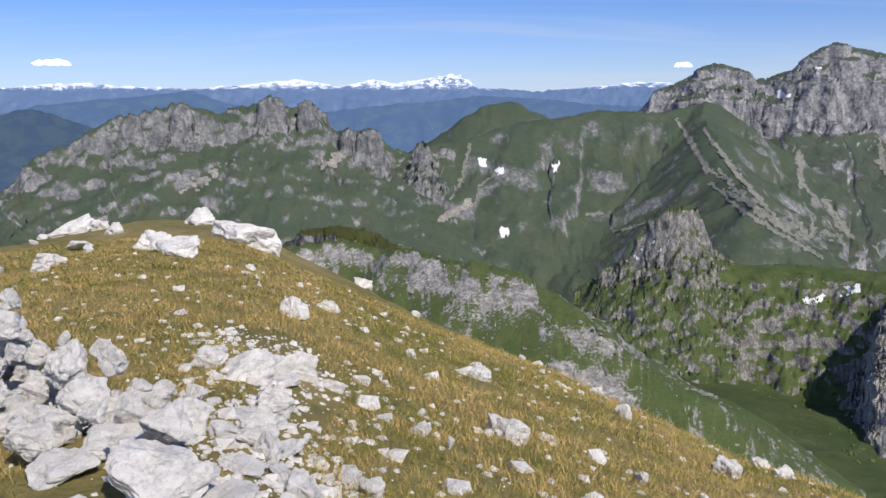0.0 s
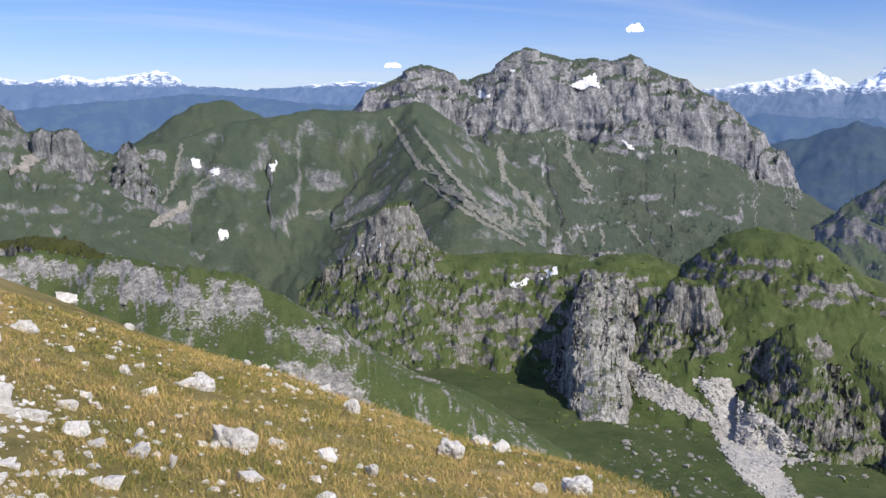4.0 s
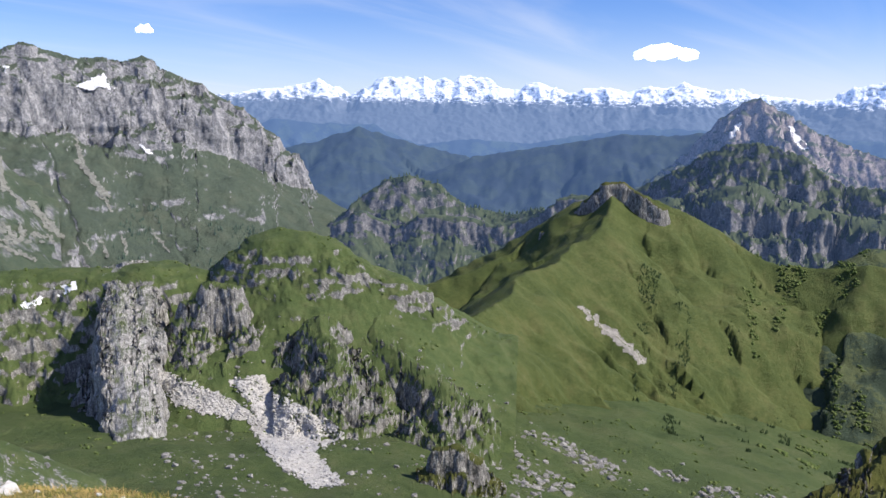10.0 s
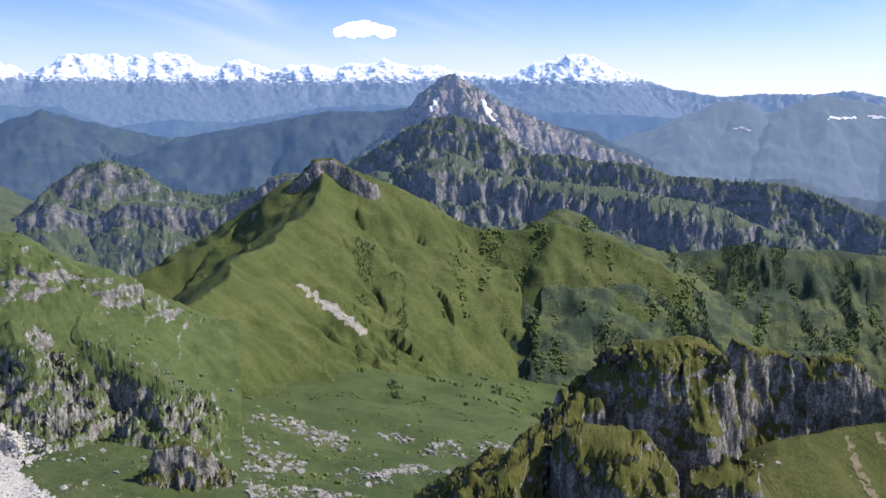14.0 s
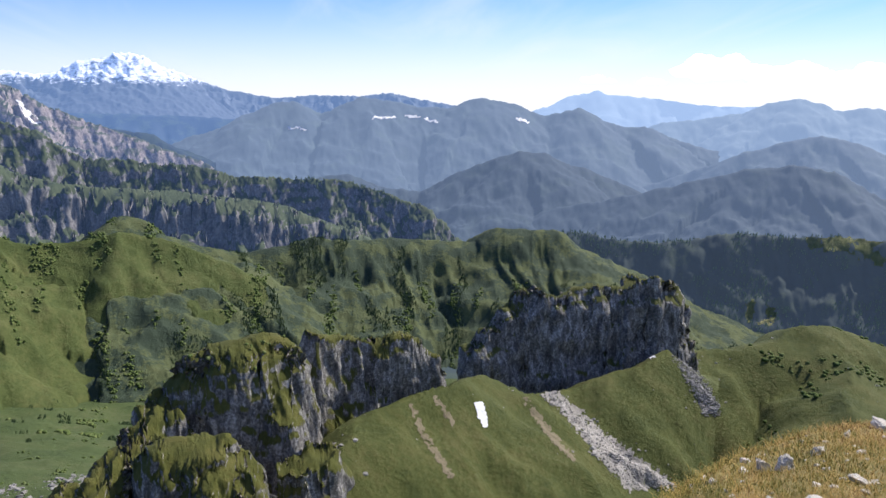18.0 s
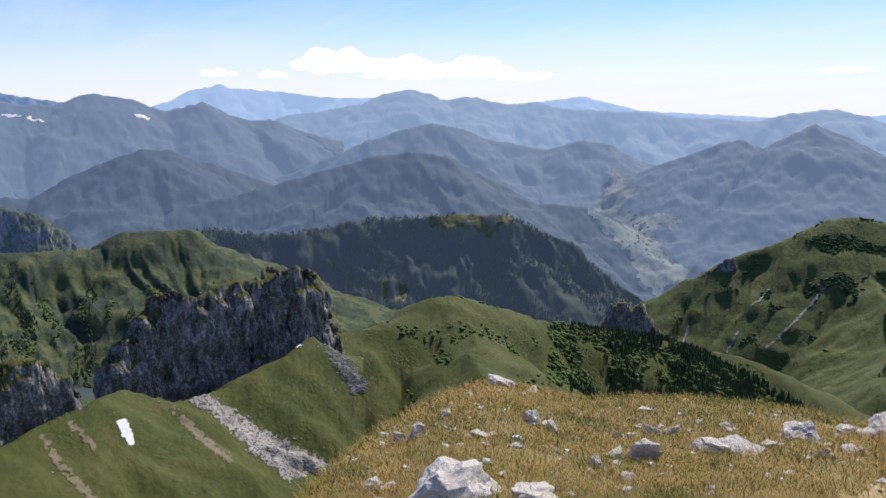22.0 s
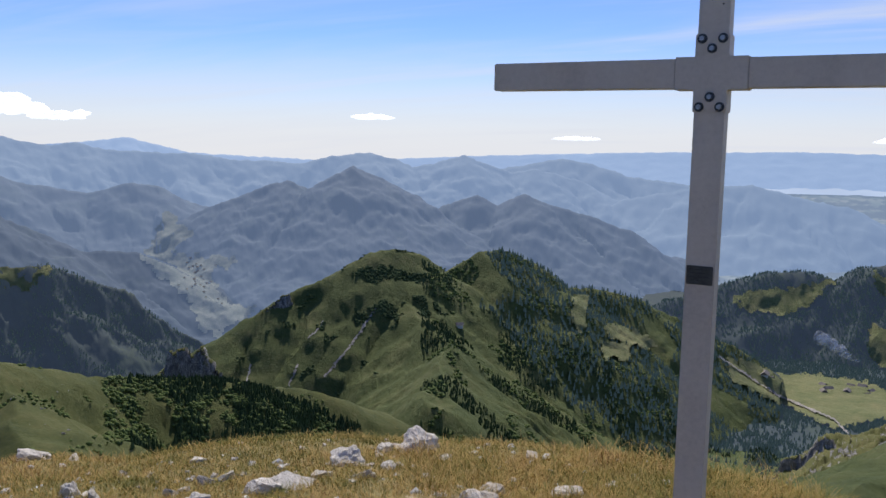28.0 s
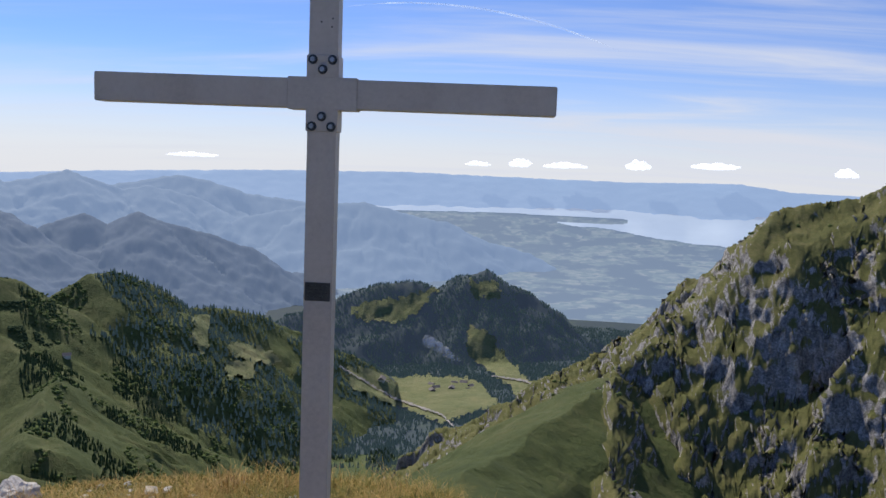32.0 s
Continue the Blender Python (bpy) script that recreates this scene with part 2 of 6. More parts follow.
def part(name, bm, material, parent=None, label="", smooth_faces=False):
    me = bpy.data.meshes.new(name)
    bm.to_mesh(me)
    bm.free()
    me.materials.append(material)
    if smooth_faces:
        me.shade_smooth()
    ob = new(name, me)
    ob.parent = parent
    return tagged(ob, label) if label else ob


def grid_faces(rows, cols, closed=False):
    i = np.arange(rows * cols).reshape(rows, cols)
    if closed:
        i = np.concatenate([i, i[:, :1]], axis=1)
    return np.stack([i[:-1, :-1], i[:-1, 1:], i[1:, 1:], i[1:, :-1]], -1).reshape(-1, 4)


# ---- the ground: one sheet from the summit to the horizon ----
# bearing, distance and dip of the summit's brow
BROW = [(-28, 18, -8.3), (-20, 22, -7.0), (-14, 24, -7.2), (-10, 22, -9.6), (0, 18, -14.8), (5, 16, -16.6), (12, 14, -19.3), (20, 12, -22.0), (30, 9, -23.5),
        (40, 6, -27), (60, 3.5, -38), (90, 3.0, -42), (108, 3.4, -38), (114, 5.9, -25.6), (119, 7.9, -21.6), (123, 9.4, -19.5), (127, 9.9, -17.9), (133, 9.9, -18.9),
        (145, 9.4, -18.3), (155, 8.9, -18.9), (165, 8.4, -19.0), (174, 7.8, -19.7), (180, 6.7, -22.6), (190, 5, -31), (210, 4, -33), (250, 6, -20), (300, 12, -9)]
REACH = (60, 150, 300, 500, 800, 1200, 2000, 3200, 4000, 4950)
# bearing and the dip of the land at each reach
LAND = [(-30, (-22, -28, -25, -20, -16, -13, -9, -5.5, -3.5, -1.9)), (0, (-26, -27, -22, -18, -15, -12.5, -9, -5.5, -3.5, -1.9)),
        (15, (-30, -28, -21.5, -16.8, -16, -13, -10, -6, -3.5, -1.9)), (30, (-32, -30, -23, -17.8, -16, -13, -10, -6.5, -3.5, -1.9)),
        (45, (-36, -32, -24.5, -18, -17, -14, -10, -7, -3.5, -1.9)), (60, (-38, -34, -26.5, -21, -17, -14, -10, -7, -3.5, -1.9)),
        (75, (-40, -36, -28, -23, -20, -16, -11, -7, -3.5, -1.9))]
LAND2 = [(90, (-42, -36, -31, -26, -21, -17, -12, -8, -3.8, -1.9)), (105, (-40, -32, -26, -25, -21, -17, -12, -8, -4, -1.9)),
         (120, (-33, -29, -25, -23, -20, -17, -13, -9, -4.5, -1.9)), (135, (-29, -29, -26, -23, -21, -18, -14, -9.6, -6.5, -2.0)),
         (150, (-29, -30, -27, -24, -21, -18, -13.5, -9.5, -6, -2.1)), (165, (-29, -31, -28, -26, -22, -18, -13, -8.5, -5.5, -1.9)),
         (180, (-33, -31, -28, -26, -21.5, -17.5, -12.2, -7.8, -5.4, -1.5)), (200, (-34, -30, -26, -22, -19, -16, -11.8, -7.8, -5.4, -1.5)),
         (230, (-30, -28, -26, -22, -17, -14, -10, -6, -4, -1.5)), (280, (-20, -24, -24, -20, -15, -11, -8, -5.5, -3.5, -1.6))]
B_AZ = np.array([b[0] for b in BROW] + [332.0])
B_D = np.array([b[1] for b in BROW] + [18.0])
B_EL = np.array([b[2] for b in BROW] + [-8.3])
L_AZ = np.array([r[0] for r in LAND + LAND2] + [330.0])
L_EL = np.array([r[1] for r in LAND + LAND2] + [LAND[0][1]])
KNOTS = np.linspace(-30, 330, 361)


def eased(xs, ys, width):
    v = np.interp(KNOTS, xs, ys)
    k = np.hanning(width + 2)[1:-1]
    return np.convolve(np.pad(v[:-1], width, mode="wrap"), k / k.sum(), mode="same")[width:-width]


BD, BE = eased(B_AZ, B_D, 5), eased(B_AZ, B_EL, 5)
LE = [eased(L_AZ, L_EL[:, j], 17) for j in range(len(REACH))]


def around(table, az):
    return np.interp((az + 30) % 360, np.arange(361), np.append(table, table[0]))


def ground(x, y):
    x, y = np.asarray(x, float), np.asarray(y, float)
    d, az = np.hypot(x, y) + 1e-6, np.degrees(np.arctan2(x, y))
    bd, be = around(BD, az), around(BE, az)
    brow = rise(be, bd)
    near = brow * (np.minimum(d, bd) / bd) ** 1.25
    logs = [np.log(bd)] + [np.full_like(d, math.log(r)) for r in REACH]
    els = [be] + [around(t, az) for t in LE]
    el, l = els[0] + 0 * d, np.log(d)
    for j in range(len(REACH)):
        f = np.clip((l - logs[j]) / (logs[j + 1] - logs[j]), 0, 1)
        el = np.where(l > logs[j], els[j] + (els[j + 1] - els[j]) * f, el)
    far = rise(el, d)
    z = np.where(d < bd, near, far)
    z = z + fbm(x / 1.7, y / 1.7, 4, 1.0) * 0.05 * smooth(0, 3, d) * (d < 200)
    z = z + fbm(x / 9, y / 9, 4, 2.0) * 0.35 * smooth(bd * 0.9, bd * 2.5, d) * smooth(400, 100, d)
    z = z + fbm(x / 70, y / 70, 5, 3.0) * 5 * smooth(60, 250, d) * smooth(2600, 1500, d)
    return z


QUICK_D = np.geomspace(1.15, 4950, 330)
quick_a, quick_d = np.meshgrid(np.linspace(-30, 330, 361), QUICK_D)
QUICK = ground(*polar(quick_a, quick_d))


def ground_quick(az, d):
    """The land's height read from a coarse table."""
    i = (az + 30) % 360
    j = np.clip(np.log(d / 1.15) / math.log(4950 / 1.15) * 329, 0, 328.99)
    a, b = i.astype(int), j.astype(int)
    u, v = i - a, j - b
    return (QUICK[b, a] * (1 - u) + QUICK[b, a + 1] * u) * (1 - v) + (QUICK[b + 1, a] * (1 - u) + QUICK[b + 1, a + 1] * u) * v


# ---- mountains ----
LANDS = {}


def lookup(grid, az0, az1, d0, d1, low):
    """Heights read between the cells of a grid over bearing and distance."""
    nd, na = grid.shape

    def height(x, y):
        d, az = np.hypot(x, y), np.degrees(np.arctan2(x, y))
        az = (az + 30) % 360 - 30
        az = np.where(az < az0 - 180, az + 360, az)
        i, j = (az - az0) / (az1 - az0) * (na - 1), np.log(np.maximum(d, 1e-3) / d0) / math.log(d1 / d0) * (nd - 1)
        out = (i < 0) | (i > na - 1) | (j < 0) | (j > nd - 1)
        i, j = np.clip(i, 0, na - 1.001), np.clip(j, 0, nd - 1.001)
        a, b = i.astype(int), j.astype(int)
        u, v = i - a, j - b
        z = (grid[b, a] * (1 - u) + grid[b, a + 1] * u) * (1 - v) + (grid[b + 1, a] * (1 - u) + grid[b + 1, a + 1] * u) * v
        return np.where(out, low, z)
    return height


def crest_heights(x, y, crests, warp, seed):
    """Height of a set of crests that fall away on both sides, the distance from the winning crest and the way along it."""
    wx = x + warp * fbm(x / (warp * 6 + 1), y / (warp * 6 + 1), 3, seed + 5)
    wy = y + warp * fbm(x / (warp * 6 + 1), y / (warp * 6 + 1), 3, seed + 9)
    best, off, along, grade = np.full(x.shape, -1e9), np.zeros(x.shape), np.zeros(x.shape), np.zeros(x.shape)
    for points, profile in crests:
        px, py = polar(np.array([p[0] for p in points]), np.array([p[2] for p in points]))
        pz = rise(np.array([p[1] for p in points]), np.array([p[2] for p in points]))
        pd, ph = np.array([p[0] for p in profile]), np.array([p[1] for p in profile])
        run = 0.0
        for i in range(len(points) - 1):
            ex, ey = px[i + 1] - px[i], py[i + 1] - py[i]
            length = math.hypot(ex, ey) + 1e-6
            f = np.clip(((wx - px[i]) * ex + (wy - py[i]) * ey) / length ** 2, 0, 1)
            dist = np.hypot(wx - px[i] - f * ex, wy - py[i] - f * ey)
            tail = (ph[-1] - ph[-2]) / (pd[-1] - pd[-2])
            falls = np.interp(dist, (pd[:-1] + pd[1:]) / 2, np.diff(ph) / np.diff(pd))
            z = pz[i] + f * (pz[i + 1] - pz[i]) - np.interp(dist, pd, ph) - np.maximum(dist - pd[-1], 0) * tail
            win = z > best
            best, off, along = np.where(win, z, best), np.where(win, dist, off), np.where(win, run + f * length, along)
            grade = np.where(win, falls, grade)
            run += length
    return best, off, along, grade


def mountain(name, crests, az, d, cells, material, label, category="mountain", warp=10, rough=6, rough_size=40, ribs=6, rib_size=40, crag=2.0, gain=0.55, kind="", seed=0.0, keep=0.0, calm=None, parent=None, hold=None, lift=0.0, bite=0.0, bite_size=8.0, ledge=0.0, wild=0.3):
    def height(x, y):
        z, off, along, grade = crest_heights(x, y, crests, warp, seed)
        z = z + lift
        away = smooth(0, hold or rough_size * 1.5, off)
        away = away * (wild + (1 - wild) * smooth(0.6, 1.1, grade))
        if calm:
            away = away * (1 - calm[2] * smooth(calm[0], calm[1], off))
        z = z + rough * (fbm(x / rough_size, y / rough_size, 5, seed + 1, 0.5, True) - 1.0) * (0.04 + 0.96 * away)
        z = z + ribs * (fbm(along / rib_size, off / (rib_size * 5), 4, seed + 2, gain, True) - 0.9) * away
        return z + crag * (0.3 + 0.7 * smooth(0.5, 1.0, grade) if wild < 1 else 1.0) * fbm(x / (rough_size * 0.25), y / (rough_size * 0.25), 4, seed + 3, 0.6)

    na, nd = cells
    bearings = np.linspace(az[0], az[1], na)
    if bite:
        # more rows of cells where the ground is steep
        nf = int(nd * 1.5)
        ga, gd = np.meshgrid(bearings, np.geomspace(d[0], d[1], nf))
        x, y = polar(ga, gd)
        z = height(x, y)
        plan = z
        shown = np.maximum(z, ground_quick(ga, gd) - 12)
        run = np.concatenate([np.zeros((1, na)), np.cumsum(0.35 * np.diff(gd, axis=0) + 1.3 * np.abs(np.diff(shown, axis=0)), axis=0)])
        ds, zs = np.empty((nd, na)), np.empty((nd, na))
        for k in range(na):
            want = np.linspace(0, run[-1, k], nd)
            ds[:, k] = np.interp(want, run[:, k], gd[:, k])
            zs[:, k] = np.interp(want, run[:, k], z[:, k])
        ga, gd, z = np.broadcast_to(bearings, (nd, na)), ds, zs
        x, y = polar(ga, gd)
        under = z < ground_quick(ga, gd) - 4 - keep
        # bites and ledges in the face, across the fall of the ground
        p = np.stack([x, y, z], -1)
        du, dv = np.gradient(p, axis=1), np.gradient(p, axis=0)
        nrm = np.cross(du, dv)
        nrm /= np.linalg.norm(nrm, axis=-1, keepdims=True) + 1e-9
        nrm *= np.sign(nrm[..., 2:3] + 1e-9)
        steep = smooth(0.88, 0.55, nrm[..., 2])
        push = bite * fbm3(x / bite_size, y / bite_size, z / (bite_size * 1.3), 4, 0.55)
        if ledge:
            push = push + ledge * fbm3(x / (bite_size * 5), y / (bite_size * 5), z / (bite_size * 0.55), 2)
        p = p + nrm * (push * (0.12 + 0.88 * steep))[..., None]
        x, y, z = p[..., 0], p[..., 1], p[..., 2]
    else:
        ga, gd = np.meshgrid(bearings, np.geomspace(d[0], d[1], nd))
        x, y = polar(ga, gd)
        z = plan = height(x, y)
        under = z < ground_quick(ga, gd) - 4 - keep
    faces = grid_faces(nd, na)
    faces = faces[~under.ravel()[faces].all(axis=1)]
    used = np.unique(faces)
    back = np.zeros(na * nd, int)
    back[used] = np.arange(len(used))
    verts = np.stack([x, y, z], -1).reshape(-1, 3)[used]
    ob = mesh_object(name, verts, back[faces][:, ::-1], material, parent)
    LANDS.setdefault(name, []).append(lookup(plan, az[0], az[1], d[0], d[1], -1e4))
    return tagged(ob, label, *(() if parent else (category, "", kind)))


def flank(*pairs):
    return pairs


def line(d, *points):
    """Crest points (bearing, dip) at one distance, or at a distance that runs from d[0] to d[1]."""
    d0, d1 = d if hasattr(d, "__len__") else (d, d)
    k = max(len(points) - 1, 1)
    return [(a, e, d0 + (d1 - d0) * i / k) for i, (a, e) in enumerate(points)]


STEEP = flank((0, 0), (15, 14), (60, 75), (200, 190), (500, 380))
ALP = flank((0, 0), (20, 8), (120, 80), (500, 340))
SHARP = flank((0, 0), (6, 3.5), (120, 82), (500, 340))
CLIFFY = flank((0, 0), (20, 12), (50, 50), (80, 70), (110, 158), (180, 200), (600, 430))
FARFLANK = flank((0, 0), (100, 60), (600, 330))

turf_near = terrain_material("summit_turf", 2.5, ((0.12, 0.12, 0.036), (0.29, 0.24, 0.09), (0.50, 0.39, 0.19)), ROCK, 0.35, 0.55, 0.3)
alp = terrain_material("alpine_meadow", 45, jitter=0.30, lo=0.50, hi=0.66)

na = 900
rr = np.concatenate([np.linspace(0.05, 1.0, 5), np.geomspace(1.15, 4950, 330)])
ga, gd = np.meshgrid(np.linspace(-30, 330, na, endpoint=False), rr)
gx, gy = polar(ga, gd)
gz = ground(gx, gy)
floor_at = lookup(np.concatenate([gz, gz[:, :1]], 1)[5:], -30, 330, 1.15, 4950, 0.0)
ground_ob = mesh_object("ground", np.stack([gx, gy, gz], -1).reshape(-1, 3), grid_faces(len(rr), na, True)[:, ::-1], alp)
tagged(ground_ob, "grassy mountain summit and alpine land falling to valleys", "ground", "", "structure")
ground_ob.data.materials.append(turf_near)
near_faces = np.zeros(len(ground_ob.data.polygons), np.int32)
near_faces[: int(np.searchsorted(rr, 70)) * na] = 1
ground_ob.data.polygons.foreach_set("material_index", near_faces)

spur_meadow = terrain_material("yellowish_spur_turf", 18, grass=((0.037, 0.053, 0.013), (0.076, 0.09, 0.023), (0.133, 0.125, 0.046)), lo=0.22, hi=0.36, jitter=0.3)
steep_meadow = terrain_material("steep_meadow", 40, grass=((0.044, 0.067, 0.018), (0.082, 0.105, 0.031), (0.148, 0.147, 0.058)), lo=0.22, hi=0.36, jitter=0.3)
limestone = terrain_material("limestone_and_turf", 60, lo=0.58, hi=0.76, jitter=0.38, tint=0.22, rock=((0.07, 0.07, 0.068), (0.23, 0.225, 0.215), (0.46, 0.45, 0.43)), strata=(1.5, 1.5, 0.6), grass=((0.044, 0.064, 0.02), (0.07, 0.094, 0.03), (0.125, 0.128, 0.055)))
massif_mat = terrain_material("massif_limestone", 70, lo=0.66, hi=0.78, jitter=0.2, tint=0.26, rock=((0.06, 0.058, 0.062), (0.29, 0.28, 0.278), (0.58, 0.56, 0.55)), strata=(1.6, 1.6, 0.45), grass=((0.05, 0.066, 0.022), (0.075, 0.095, 0.032), (0.125, 0.128, 0.058)))
pyramid_mat = terrain_material("hazy_pink_limestone", 70, lo=0.62, hi=0.80, jitter=0.3, tint=0.2, glow=0.22, air=BLUE_HAZE_GLOW, even=0.0, rock=((0.10, 0.088, 0.085), (0.30, 0.25, 0.23), (0.52, 0.45, 0.41)), grass=((0.05, 0.066, 0.03), (0.075, 0.09, 0.042), (0.12, 0.125, 0.065)), strata=(1.6, 1.6, 0.5))
band_mat = terrain_material("hazy_cliff_band", 60, lo=0.46, hi=0.60, jitter=0.4, tint=0.16, glow=0.08, air=BLUE_HAZE_GLOW, even=0.0, rock=((0.06, 0.06, 0.065), (0.18, 0.172, 0.17), (0.36, 0.34, 0.33)), grass=((0.042, 0.06, 0.026), (0.075, 0.096, 0.038), (0.12, 0.13, 0.055)), wood=(0.41, (0.03, 0.044, 0.03)), strata=(1.6, 1.6, 0.5))
ridge_mat = terrain_material("ridge_turf_and_rock", 10, lo=0.53, hi=0.66, jitter=0.42, strata=(1.5, 1.5, 0.7), rock=((0.045, 0.045, 0.043), (0.19, 0.186, 0.178), (0.44, 0.43, 0.41)))
streak_mat = terrain_material("turf_with_rock_streaks", 3.2, lo=0.67, hi=0.78, jitter=0.7, rock=((0.10, 0.10, 0.095), (0.30, 0.29, 0.28), (0.55, 0.54, 0.52)))
crag_mat = terrain_material("crag_rock", 10, lo=0.52, hi=0.68, jitter=0.36, rock=((0.03, 0.03, 0.03), (0.16, 0.156, 0.15), (0.46, 0.45, 0.43)), strata=(1.6, 1.6, 0.5), grass=((0.04, 0.055, 0.013), (0.075, 0.085, 0.022), (0.13, 0.12, 0.04)))
slope_mat = terrain_material("dark_slope_rock", 9, lo=0.50, hi=0.63, jitter=0.45, strata=(1.4, 1.4, 0.6), rock=((0.055, 0.055, 0.052), (0.235, 0.225, 0.212), (0.52, 0.50, 0.47)), grass=((0.06, 0.072, 0.02), (0.115, 0.12, 0.036), (0.20, 0.18, 0.075)))
castle_mat = terrain_material("mossy_crag", 8, lo=0.32, hi=0.46, jitter=0.26, rock=((0.03, 0.03, 0.029), (0.15, 0.146, 0.14), (0.46, 0.45, 0.43)), strata=(1.6, 1.6, 0.5), grass=((0.045, 0.058, 0.014), (0.088, 0.095, 0.022), (0.15, 0.135, 0.042)))
pale_crag = terrain_material("pale_limestone", 12, lo=0.88, hi=1.0, jitter=0.15, rock=((0.07, 0.07, 0.068), (0.30, 0.295, 0.285), (0.58, 0.57, 0.55)), strata=(1.8, 1.8, 0.5))
ribs_mat = terrain_material("alder_ribs", 38, tint=0.1, wood=(0.51, (0.042, 0.062, 0.026)), lo=0.3, hi=0.45, grass=((0.055, 0.075, 0.02), (0.085, 0.105, 0.03), (0.125, 0.135, 0.045)))
forest_mat = terrain_material("hazed_forest_slope", 60, glow=0.11, grass=((0.03, 0.046, 0.022), (0.046, 0.066, 0.03), (0.075, 0.095, 0.04)), tint=0.28, wood=(0.56, (0.032, 0.048, 0.036)), lo=0.3, hi=0.5)
dark_far_mat = terrain_material("hazed_dark_woods", 60, tint=0.8, glow=0.35, wood=(0.55, (0.028, 0.04, 0.034)), lo=0.3, hi=0.5, grass=((0.03, 0.05, 0.02), (0.05, 0.075, 0.03), (0.12, 0.14, 0.06)))
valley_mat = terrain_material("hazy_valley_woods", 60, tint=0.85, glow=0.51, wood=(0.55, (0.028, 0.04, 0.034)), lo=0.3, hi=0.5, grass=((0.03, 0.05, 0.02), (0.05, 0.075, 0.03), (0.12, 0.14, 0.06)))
far_mat = terrain_material("hazed_far_hills", 80, tint=0.8, glow=0.60, wood=(0.54, (0.03, 0.042, 0.034)), lo=0.4, hi=0.6, grass=((0.03, 0.05, 0.02), (0.05, 0.075, 0.03), (0.12, 0.14, 0.06)))
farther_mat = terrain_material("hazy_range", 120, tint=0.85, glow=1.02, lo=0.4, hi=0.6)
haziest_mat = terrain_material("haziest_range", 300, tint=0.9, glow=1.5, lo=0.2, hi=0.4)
blue_mat = terrain_material("blue_haze_range", 80, tint=0.7, glow=0.55, air=BLUE_HAZE_GLOW, wood=(0.52, (0.03, 0.042, 0.034)), lo=0.4, hi=0.6)
blue_near_mat = terrain_material("blue_haze_spurs", 60, tint=0.7, glow=0.25, air=BLUE_HAZE_GLOW, wood=(0.5, (0.028, 0.04, 0.034)), lo=0.3, hi=0.5, grass=((0.03, 0.05, 0.02), (0.06, 0.085, 0.035), (0.13, 0.15, 0.07)))
snow_mat = terrain_material("hazed_snowy_range", 70, grass=((0.05, 0.06, 0.075), (0.08, 0.092, 0.11), (0.13, 0.14, 0.16)), tint=0.5, glow=0.62, air=(0.18, 0.295, 0.56), snow=(0.25, -45, 105), strata=(0.7, 0.7, 2.6), rock=((0.08, 0.10, 0.13), (0.14, 0.15, 0.17), (0.24, 0.25, 0.27)))
thin_snow_mat = terrain_material("hazed_thin_snow_range", 70, grass=((0.05, 0.06, 0.075), (0.08, 0.092, 0.11), (0.13, 0.14, 0.16)), tint=0.5, glow=0.68, air=BLUE_HAZE_GLOW, snow=(0.33, 30, 125), strata=(0.5, 0.5, 2.4), rock=((0.08, 0.10, 0.13), (0.14, 0.15, 0.17), (0.24, 0.25, 0.27)))

FAR = dict(category="mountain range", kind="structure", warp=9, rough=16, rough_size=240, ribs=34, rib_size=230, crag=3.0, gain=0.42, lift=5, wild=1.0, hold=200)
SNOWY = dict(category="mountain range", kind="structure", warp=6, rough=26, rough_size=120, ribs=14, rib_size=100, crag=6, lift=8, wild=1.0, calm=(200, 420, 0.8), hold=50)
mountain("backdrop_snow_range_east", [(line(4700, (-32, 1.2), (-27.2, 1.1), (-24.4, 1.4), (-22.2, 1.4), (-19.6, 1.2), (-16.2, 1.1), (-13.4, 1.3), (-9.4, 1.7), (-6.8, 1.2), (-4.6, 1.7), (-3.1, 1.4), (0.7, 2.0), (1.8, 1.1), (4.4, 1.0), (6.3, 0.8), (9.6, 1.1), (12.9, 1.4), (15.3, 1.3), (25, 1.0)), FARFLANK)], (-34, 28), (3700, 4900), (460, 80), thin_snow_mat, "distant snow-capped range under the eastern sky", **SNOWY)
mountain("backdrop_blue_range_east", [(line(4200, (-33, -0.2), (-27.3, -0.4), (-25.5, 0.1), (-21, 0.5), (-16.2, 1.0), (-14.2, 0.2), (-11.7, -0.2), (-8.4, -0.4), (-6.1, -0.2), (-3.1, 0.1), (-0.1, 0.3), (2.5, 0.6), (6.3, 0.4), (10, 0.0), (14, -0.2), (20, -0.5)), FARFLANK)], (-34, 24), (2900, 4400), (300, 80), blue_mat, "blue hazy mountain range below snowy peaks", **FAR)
mountain("jagged_ridge", [(line((1450, 1500), (-40, -5.5), (-34, -6.5), (-27.7, -4.6), (-26, -3.0), (-23.4, -2.0), (-21.4, -0.6), (-19.7, -0.3), (-16.9, 0.4), (-14.5, -0.4), (-12.7, 0.2), (-11.3, 0.8), (-10.6, 0.0), (-9.3, 0.0), (-8.9, 0.5), (-8.4, -1.0), (-7.3, -1.7), (-6.2, -1.4), (-4.7, -1.9), (-3.5, -2.8), (-2, -3.1), (-1.4, -2.3), (-0.9, -3.0), (0.7, -2.7)), flank((0, 0), (15, 14), (50, 58), (110, 96), (260, 185), (500, 320)))], (-42, 4), (950, 1750), (420, 130), limestone, "jagged limestone ridge with grassy gullies and scree", warp=16, rough=24, rough_size=70, ribs=14, rib_size=80, crag=6, bite=6, bite_size=45, ledge=3, calm=(150, 330, 0.7))
